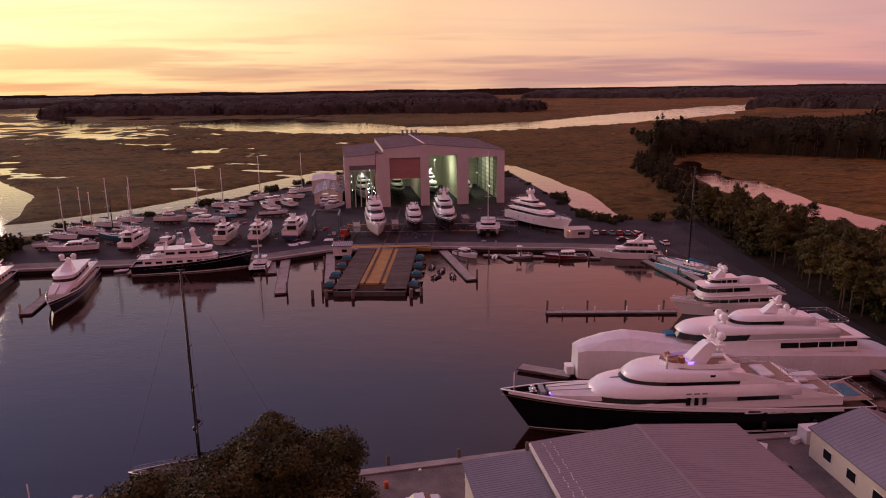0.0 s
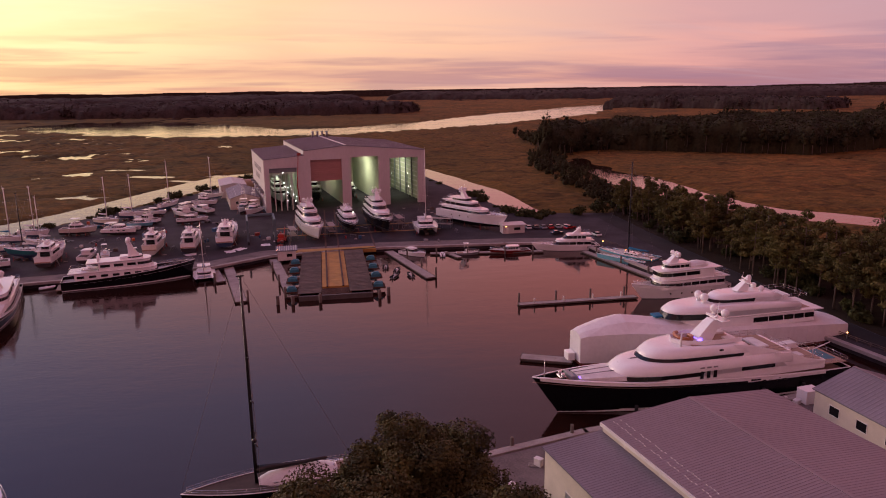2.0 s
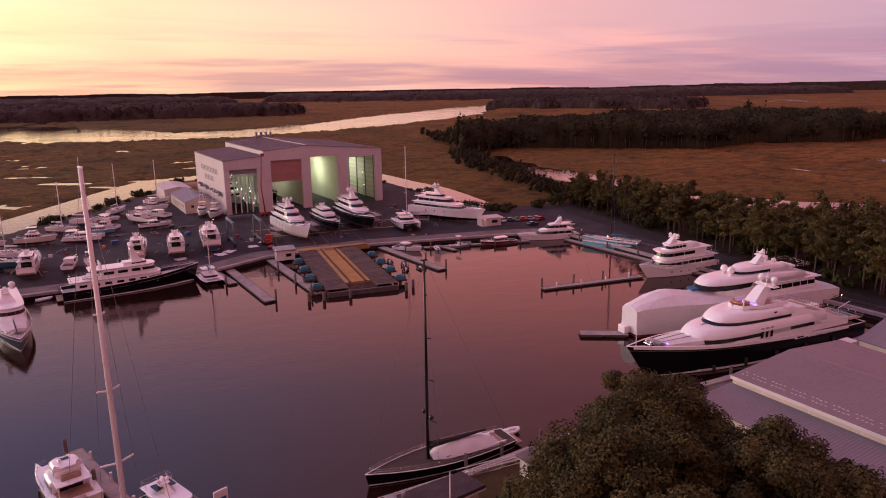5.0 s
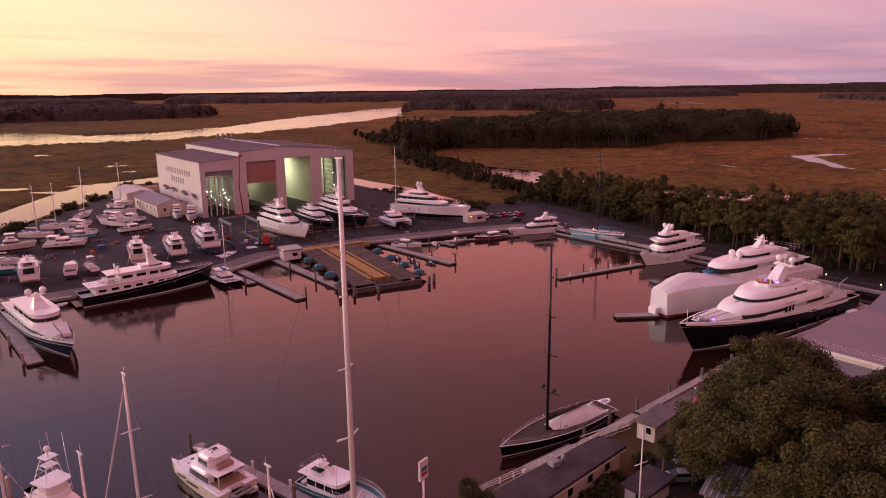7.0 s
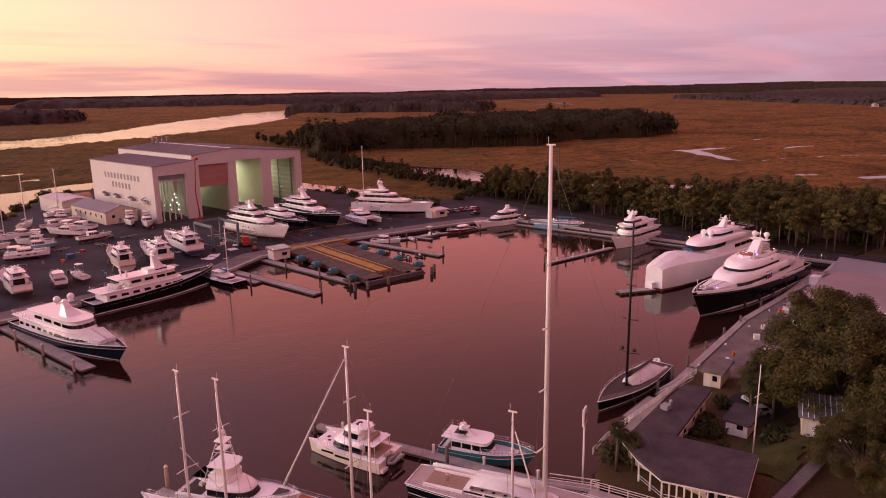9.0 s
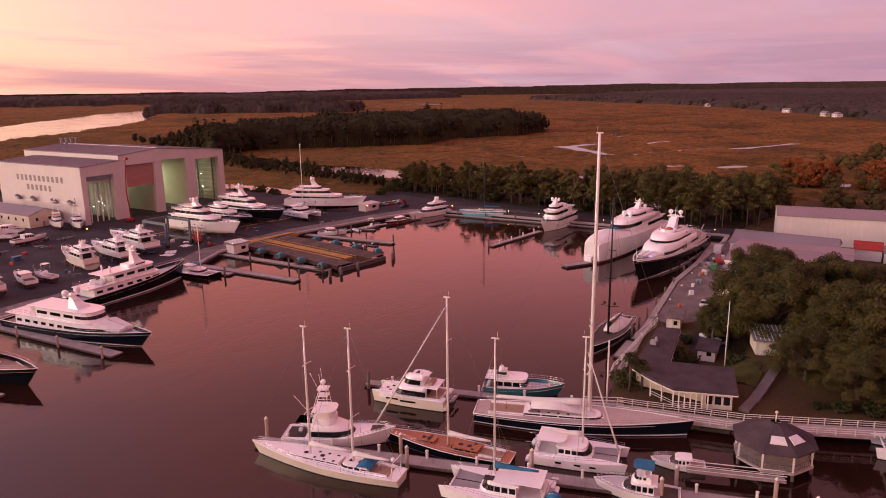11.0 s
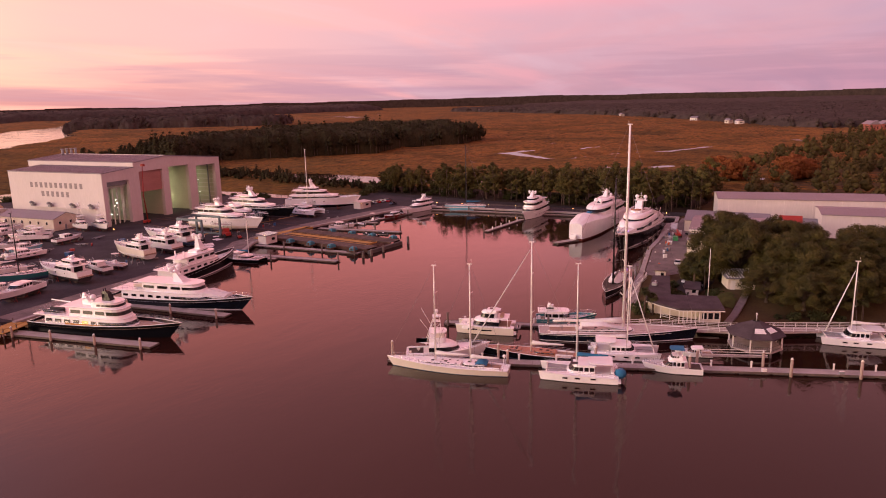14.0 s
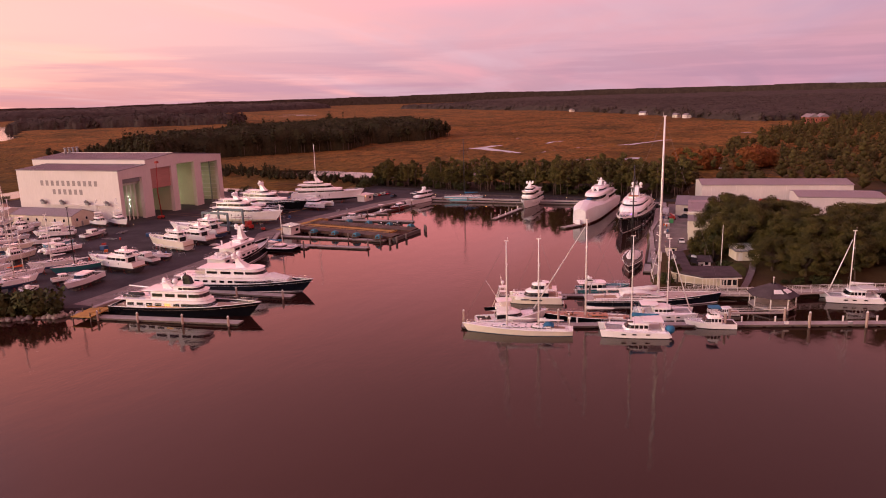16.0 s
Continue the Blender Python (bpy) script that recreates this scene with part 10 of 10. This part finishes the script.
for at, t, k, lab in (((70, 236), 20, 2, "red car parked by the yard entrance"), ((-24.5, 70.5), 160, 1, "white car in the small car park"), ((-29.5, 68.0), 150, 4, "silver car in the small car park"), ((-4, 78), 10, 1, "white car by the repair shed"), ((44, 84), 100, 3, "dark car beside the small shed"), ((62, 228), 5, 3, "dark car near the far dock"), ((74, 222), 95, 1, "white car near the road gate")):
    car(at, t, CARP[k], lab)

# ---- yard gear, dock gear and lamps ----
def crate(at, turn, w, d, h, mat, label, z=QUAY, name="crate"):
    c = solid(name, Shape().box(-w / 2, w / 2, -d / 2, d / 2, 0, h, 0.05), mat, label, "crate", "yard gear", m=pose(*at, z, 0, 0, turn))
    part("lid", Shape().box(-w / 2 - 0.03, w / 2 + 0.03, -d / 2 - 0.03, d / 2 + 0.03, h, h + 0.06, 0.02), mat, c)
    return c


def drum(at, mat, label, z=QUAY):
    s = Shape().tube([(0, 0, 0), (0, 0, 0.3), (0, 0, 0.6), (0, 0, 0.9)], 0.3, n=10)
    d = solid("drum", s, mat, label, "drum", "yard drums", m=pose(*at, z))
    part("lid", Shape().tube([(0, 0, 0.9), (0, 0, 0.94)], 0.31, n=10), mat, d)


def pallet(at, turn, z=QUAY):
    p_ = thing("pallet", "weathered timber pallet lying in the yard", "pallet", pose(*at, z, 0, 0, turn), "pallets")
    for k in range(5):
        part("board", Shape().box(-0.6, 0.6, -0.5 + 0.22 * k, -0.38 + 0.22 * k, 0.10, 0.13), PLANK, p_)
    for x in (-0.5, 0, 0.5):
        part("bearer", Shape().box(x - 0.05, x + 0.05, -0.5, 0.52, 0, 0.10), PLANK, p_)


def sheet(at, turn, w, d, seed):
    rng = random.Random(seed)
    n = 5
    v = [(lerp(-w / 2, w / 2, i / n) + rng.uniform(-0.3, 0.3), lerp(-d / 2, d / 2, j / n) + rng.uniform(-0.3, 0.3), 0.05 + rng.random() * 0.18) for j in range(n + 1) for i in range(n + 1)]
    f = [(j * (n + 1) + i, j * (n + 1) + i + 1, (j + 1) * (n + 1) + i + 1, (j + 1) * (n + 1) + i) for j in range(n) for i in range(n)]
    solid("plastic_sheet", Shape().add(v, f), SHRINK, "crumpled white plastic sheet lying on the asphalt", "sheet", "plastic sheets", m=pose(*at, QUAY, 0, 0, turn))


def forklift(at, turn, mat, label):
    f = thing("forklift", label, "forklift", pose(*at, QUAY, 0, 0, turn), "forklifts")
    part("body", Shape().box(-1.3, 0.7, -0.6, 0.6, 0.4, 1.2, 0.12), mat, f)
    part("roof_guard", Shape().box(-0.9, 0.6, -0.55, 0.55, 2.1, 2.2, 0.03), RUBBER, f)
    for x in (-0.85, 0.55):
        for y in (-0.5, 0.5):
            part("post", Shape().tube([(x, y, 1.2), (x, y, 2.1)], 0.04, n=4), RUBBER, f)
    part("mast", Shape().box(0.85, 1.0, -0.5, -0.4, 0.1, 2.6).box(0.85, 1.0, 0.4, 0.5, 0.1, 2.6).box(0.85, 1.0, -0.5, 0.5, 2.4, 2.6), GREYP, f)
    for y in (-0.3, 0.3):
        part("fork", Shape().box(1.0, 2.1, y - 0.06, y + 0.06, 0.12, 0.18), GREYP, f)
    for x in (-0.85, 0.5):
        for y in (-0.62, 0.62):
            part("wheel", Shape().tube([(x, y - 0.12, 0.38), (x, y + 0.12, 0.38)], 0.38, n=10), RUBBER, f)


rng = random.Random(33)
for k, (x, y) in enumerate(((-49, 231), (-46, 234), (-50, 239), (-61, 230), (-38, 238), (-34, 243), (-52, 247))):
    sheet((x, y), rng.uniform(0, 180), rng.uniform(2, 5), rng.uniform(1.5, 3.5), 50 + k)
for k in range(26):
    x, y = rng.uniform(-120, 40), rng.uniform(228, 300)
    pallet((x, y), rng.uniform(0, 180))
    if k % 2:
        crate((x + 1.6, y + 0.4), rng.uniform(0, 180), rng.uniform(0.8, 1.8), rng.uniform(0.8, 1.4), rng.uniform(0.6, 1.4), (GREYP, BLUEP, PILE, CANVASW, REDP)[k % 5], "work crate standing among boats in the yard")
for k in range(14):
    drum((rng.uniform(-110, 45), rng.uniform(227, 290)), (BLUEP, REDP, GREYP)[k % 3], "steel oil drum in the yard")
crate((-80.5, 263.5), 12, 2.2, 1.8, 1.3, BLUEP, "blue steel skip box in the open yard", name="skip")
crate((-57, 268), 40, 1.8, 1.8, 1.2, BLUEP, "blue steel skip box in the open yard", name="skip")
forklift((-62, 287), 200, GREYP, "grey forklift among the boats")
forklift((-33, 232), 60, REDP, "red forklift near the lift")
# scaffolding and a red winch tractor beside the big yacht
tr_ = thing("winch_tractor", "rusty red winch tractor beside the big yacht", "tractor", pose(-32.5, 240, QUAY, 0, 0, 75))
part("body", Shape().box(-2.6, 2.0, -1.1, 1.1, 0.7, 2.0, 0.15), REDP, tr_)
part("cab", Shape().box(-1.6, 0.2, -1.0, 1.0, 2.0, 3.4, 0.12), REDP, tr_)
part("drum", Shape().tube([(1.2, -1.0, 2.2), (1.2, 1.0, 2.2)], 0.7, n=12), RUST, tr_)
part("jib", Shape().tube([(2.0, 0, 1.6), (4.0, 0, 4.8)], 0.16, n=6), REDP, tr_)
for x in (-1.7, 1.3):
    for y in (-1.1, 1.1):
        part("wheel", Shape().tube([(x, y - 0.25, 0.7), (x, y + 0.25, 0.7)], 0.7, n=12), RUBBER, tr_)
for at, turn in (((-29, 246), 8), ((-15.5, 250), 5), ((10.5, 258), 4), ((25, 250), 60)):
    sc = thing("scaffold", "steel work scaffold beside a yacht on blocks", "scaffold", pose(*at, QUAY, 0, 0, turn), "scaffolds")
    for x in (-1.2, 1.2):
        for y in (-4, 0, 4):
            part("standard", Shape().tube([(x, y, 0), (x, y, 4.6)], 0.05, n=5), GREYP, sc)
    for z in (1.8, 3.8):
        part("deck", Shape().box(-1.2, 1.2, -4.1, 4.1, z, z + 0.07), PLANK, sc)
        for x in (-1.2, 1.2):
            part("ledger", Shape().tube([(x, -4, z + 0.8), (x, 4, z + 0.8)], 0.04, n=4), GREYP, sc)

# south quay: boom lift, skips, benches, drums, hoses
bl = thing("boom_lift", "folded red boom lift on the south quay", "boom lift", pose(38, 87.5, QUAY, 0, 0, 20))
part("chassis", Shape().box(-1.6, 1.6, -1.0, 1.0, 0.5, 1.3, 0.1), REDP, bl)
part("boom", Shape().box(-3.4, 3.6, -0.3, 0.3, 1.5, 2.1, 0.08), REDP, bl)
part("basket", Shape().box(3.4, 4.4, -0.8, 0.8, 0.9, 2.0, 0.05), GREYP, bl)
for x in (-1.1, 1.1):
    for y in (-1.0, 1.0):
        part("wheel", Shape().tube([(x, y - 0.2, 0.5), (x, y + 0.2, 0.5)], 0.5, n=10), RUBBER, bl)
crate((31.5, 86.8), 10, 2.6, 1.6, 1.4, GREENP, "green skip on the south quay", name="skip")
crate((43.5, 88.5), 60, 2.0, 1.4, 1.3, CANVASW, "white tote on the south quay")
crate((52.5, 92.0), 5, 3.0, 2.2, 2.2, GEL, "white box trailer beside the small shed", name="trailer")
rng = random.Random(61)
for k in range(34):
    x = rng.uniform(-18, 66)
    y = lerp(79, 93, (x + 20) / 88) + rng.uniform(0.5, 3.5)
    if 28 < x < 46 and y < 88:
        continue
    kind = k % 4
    if kind == 0:
        drum((x, y), (ORANGE, BLUEP, GREYP, YELLOW)[k % 3], "steel drum on the south quay")
    elif kind == 1:
        crate((x, y), rng.uniform(0, 90), rng.uniform(0.6, 1.8), rng.uniform(0.5, 1.2), rng.uniform(0.5, 1.1), (PILE, CANVASW, REDP, GREYP)[k % 4], "dock box with gear on the south quay")
    elif kind == 2:
        pallet((x, y), rng.uniform(0, 180))
    else:
        crate((x, y), 12, 2.0, 0.9, 0.75, PLANK, "timber work bench on the south quay", name="work_bench")


def pedestal(at, z, lit=False):
    s = Shape().box(-0.16, 0.16, -0.16, 0.16, 0, 1.0, 0.04)
    p_ = solid("power_pedestal", s, TRIM, "white shore power pedestal on a dock", "power pedestal", "power pedestals", m=pose(*at, z))
    part("head", Shape().box(-0.2, 0.2, -0.2, 0.2, 1.0, 1.25, 0.05), LAMPO if lit else TRIM, p_)


for k in range(13):
    t = (k + 0.6) / 13
    pedestal((lerp(-106.6, -70, t) + 0.9, lerp(111.5, 24.4, t) + 0.4), 0.57)
for k in range(5):
    t = (k + 0.6) / 5
    pedestal((lerp(-81.2, -66.5, t) + 0.7, lerp(113.5, 76.5, t) + 0.3), 0.52)
for k in range(9):
    t = (k + 0.5) / 9
    pedestal((lerp(-52, 70, t), lerp(80.3, 97.5, t) - 0.9), 0.62)
for k in range(4):
    t = (k + 0.5) / 4
    pedestal((lerp(24.4, 55, t), 156.6), 0.52)
# small amber lamps along the road quay and by the huts
for k in range(9):
    t = k / 8
    at = (lerp(70, 82, t), lerp(208, 102, t))
    lp = thing("bollard_lamp", "short post with an amber lamp along the road quay", "lamp", pose(*at, QUAY), "amber lamps")
    part("post", Shape().tube([(0, 0, 0), (0, 0, 1.1)], 0.07, n=6), GREYP, lp)
    part("lamp", Shape().ball((0, 0, 1.25), 0.13, 8), LAMPO, lp)
for at, z in (((-33.9, 218), 3.6), ((45, 233.8), 3.8), ((-55, 57.4), 4.2), ((-46.2, 288.8), 2.6)):
    solid("wall_lamp", Shape().ball((0, 0, 0), 0.16, 8), LAMPO, "glowing amber wall lamp", "lamp", "amber lamps", m=pose(*at, z + 0.4))
# rail fence between road and basin
for a, b in (((72, 214), (76.5, 190)), ((76.5, 190), (79.2, 150)), ((79.2, 150), (79.6, 122)), ((79.6, 122), (82.6, 101))):
    m, n = along(a, b, QUAY)
    f = thing("fence", "low dark rail fence between road and basin", "fence", m, "road fences")
    k = max(2, int(n / 3))
    for i in range(k + 1):
        part("post", Shape().box(-n / 2 + n * i / k - 0.07, -n / 2 + n * i / k + 0.07, -0.07, 0.07, 0, 0.9), PILE, f)
    for z in (0.45, 0.8):
        part("rail", Shape().box(-n / 2, n / 2, -0.04, 0.04, z, z + 0.1), PILE, f)
# timber deck and steps at the west end of the quay
dk = thing("timber_landing", "small ochre timber landing at the end of the quay", "landing", pose(-133, 201, 0, 0, 0, 15))
part("deck", Shape().box(-5, 3, -3, 2.5, 1.2, 1.4, 0.03), YELLOW, dk)
for x in (-4.6, -1, 2.6):
    for y in (-2.7, 2.2):
        part("post", Shape().tube([(x, y, -2.5), (x, y, 2.4)], 0.16, n=6), PILE, dk)
part("rail", Shape().box(-5, 3, -2.95, -2.85, 2.1, 2.25), YELLOW, dk)
# riprap along the shore corner
rng = random.Random(71)
V = [Shape().ball((0, 0, 0), 0.7, 6, 0.7).mesh("boulder") for _ in range(2)]
for me in V:
    me.materials.append(CONC)
    for v in me.vertices:
        v.co *= rng.uniform(0.7, 1.25)
for k in range(46):
    t = rng.random()
    o = new("boulder", V[k % 2])
    o.matrix_world = pose(lerp(-145, -132, t) + rng.uniform(-0.8, 0.8), lerp(219, 202.5, t) + rng.uniform(-1, 1), rng.uniform(0, 0.8), 0, 0, rng.uniform(0, 360)) @ Matrix.Diagonal((*(rng.uniform(0.7, 1.5),) * 3, 1))
    tagged(o, "grey riprap boulder on the shore corner", "boulder", "riprap")



# ladders leaning on boats, trestles and small trailers between them
def ladder(at, turn, h):
    l = thing("ladder", "aluminium ladder leaning on a boat ashore", "ladder", pose(*at, QUAY, -18, 0, turn), "boat ladders")
    for x in (-0.22, 0.22):
        part("stile", Shape().tube([(x, 0, 0), (x, 0, h)], 0.035, n=4), ALU, l)
    for k in range(int(h / 0.32)):
        part("rung", Shape().tube([(-0.22, 0, 0.3 + 0.32 * k), (0.22, 0, 0.3 + 0.32 * k)], 0.02, n=4), ALU, l)


def trailer(at, turn):
    t_ = thing("boat_trailer", "empty galvanised boat trailer in the yard", "trailer", pose(*at, QUAY, 0, 0, turn), "boat trailers")
    for y in (-0.8, 0.8):
        part("beam", Shape().box(-2.6, 2.2, y - 0.06, y + 0.06, 0.55, 0.7), GREYP, t_)
        part("wheel", Shape().tube([(-0.8, y * 1.15 - 0.1, 0.35), (-0.8, y * 1.15 + 0.1, 0.35)], 0.35, n=10), RUBBER, t_)
    for x in (-2.4, -0.4, 1.8):
        part("crossbar", Shape().box(x - 0.05, x + 0.05, -0.8, 0.8, 0.5, 0.58), GREYP, t_)
    part("drawbar", Shape().tube([(2.2, -0.8, 0.6), (4.0, 0, 0.5), (2.2, 0.8, 0.6)], 0.06, n=5), GREYP, t_)


def trestle(at, turn):
    t_ = thing("trestle", "steel work trestle standing in the yard", "trestle", pose(*at, QUAY, 0, 0, turn), "work trestles")
    part("beam", Shape().box(-1.2, 1.2, -0.06, 0.06, 0.95, 1.07), GREYP, t_)
    for x in (-1.0, 1.0):
        for y in (-0.4, 0.4):
            part("leg", Shape().tube([(x, 0, 1.0), (x, y, 0)], 0.04, n=4), GREYP, t_)


for (x, y, a, h) in ((-47.4, 240, 90, 4.4), (-64.6, 236, -90, 4.0), (-75.9, 236, -90, 4.0), (-98.2, 226, 90, 3.8), (-20.0, 262, 90, 5.5), (6.2, 262, 90, 5.5), (-108, 272, 180, 3.4), (-70.5, 299, 60, 3.4), (33, 262, 60, 5.5), (-116, 229, 20, 3.4)):
    ladder((x, y), a, h)
for (x, y, a) in ((-80, 277, 30), (-96, 258, 75), (-68, 276, 100), (-57, 283, 20), (-106, 262, 140)):
    trailer((x, y), a)
rng = random.Random(91)
for k in range(18):
    trestle((rng.uniform(-118, 30), rng.uniform(226, 262)), rng.uniform(0, 180))
for k in range(14):
    x, y = rng.uniform(-125, -60), rng.uniform(232, 320)
    crate((x, y), rng.uniform(0, 90), rng.uniform(0.7, 1.6), rng.uniform(0.6, 1.2), rng.uniform(0.5, 1.1), (GREYP, TARPB, PILE, CANVASW, ORANGE)[k % 5], "gear box standing between boats ashore")
# cleats, dock boxes and coiled hoses along the long pier
for k in range(7):
    t = (k + 0.3) / 7
    x, y = lerp(-106.6, -70, t), lerp(111.5, 24.4, t)
    b = solid("dock_box", Shape().box(-0.45, 0.45, -0.22, 0.22, 0, 0.5, 0.06), TRIM if k % 3 else GREYP, "white fibreglass dock box on the pier", "dock box", "dock boxes", m=pose(x - 0.8, y - 0.3, 0.57, 0, 0, -67))
    part("lid", Shape().box(-0.48, 0.48, -0.25, 0.25, 0.5, 0.56, 0.03), TRIM, b)
# ---- deck planks of the floating docks, last of all ----
for d, me, n, k in PLANKS:
    for i in range(k):
        o = new("plank", me)
        o.parent = d
        o.location = (-n / 2 + n * (i + 0.5) / k, 0, 0)
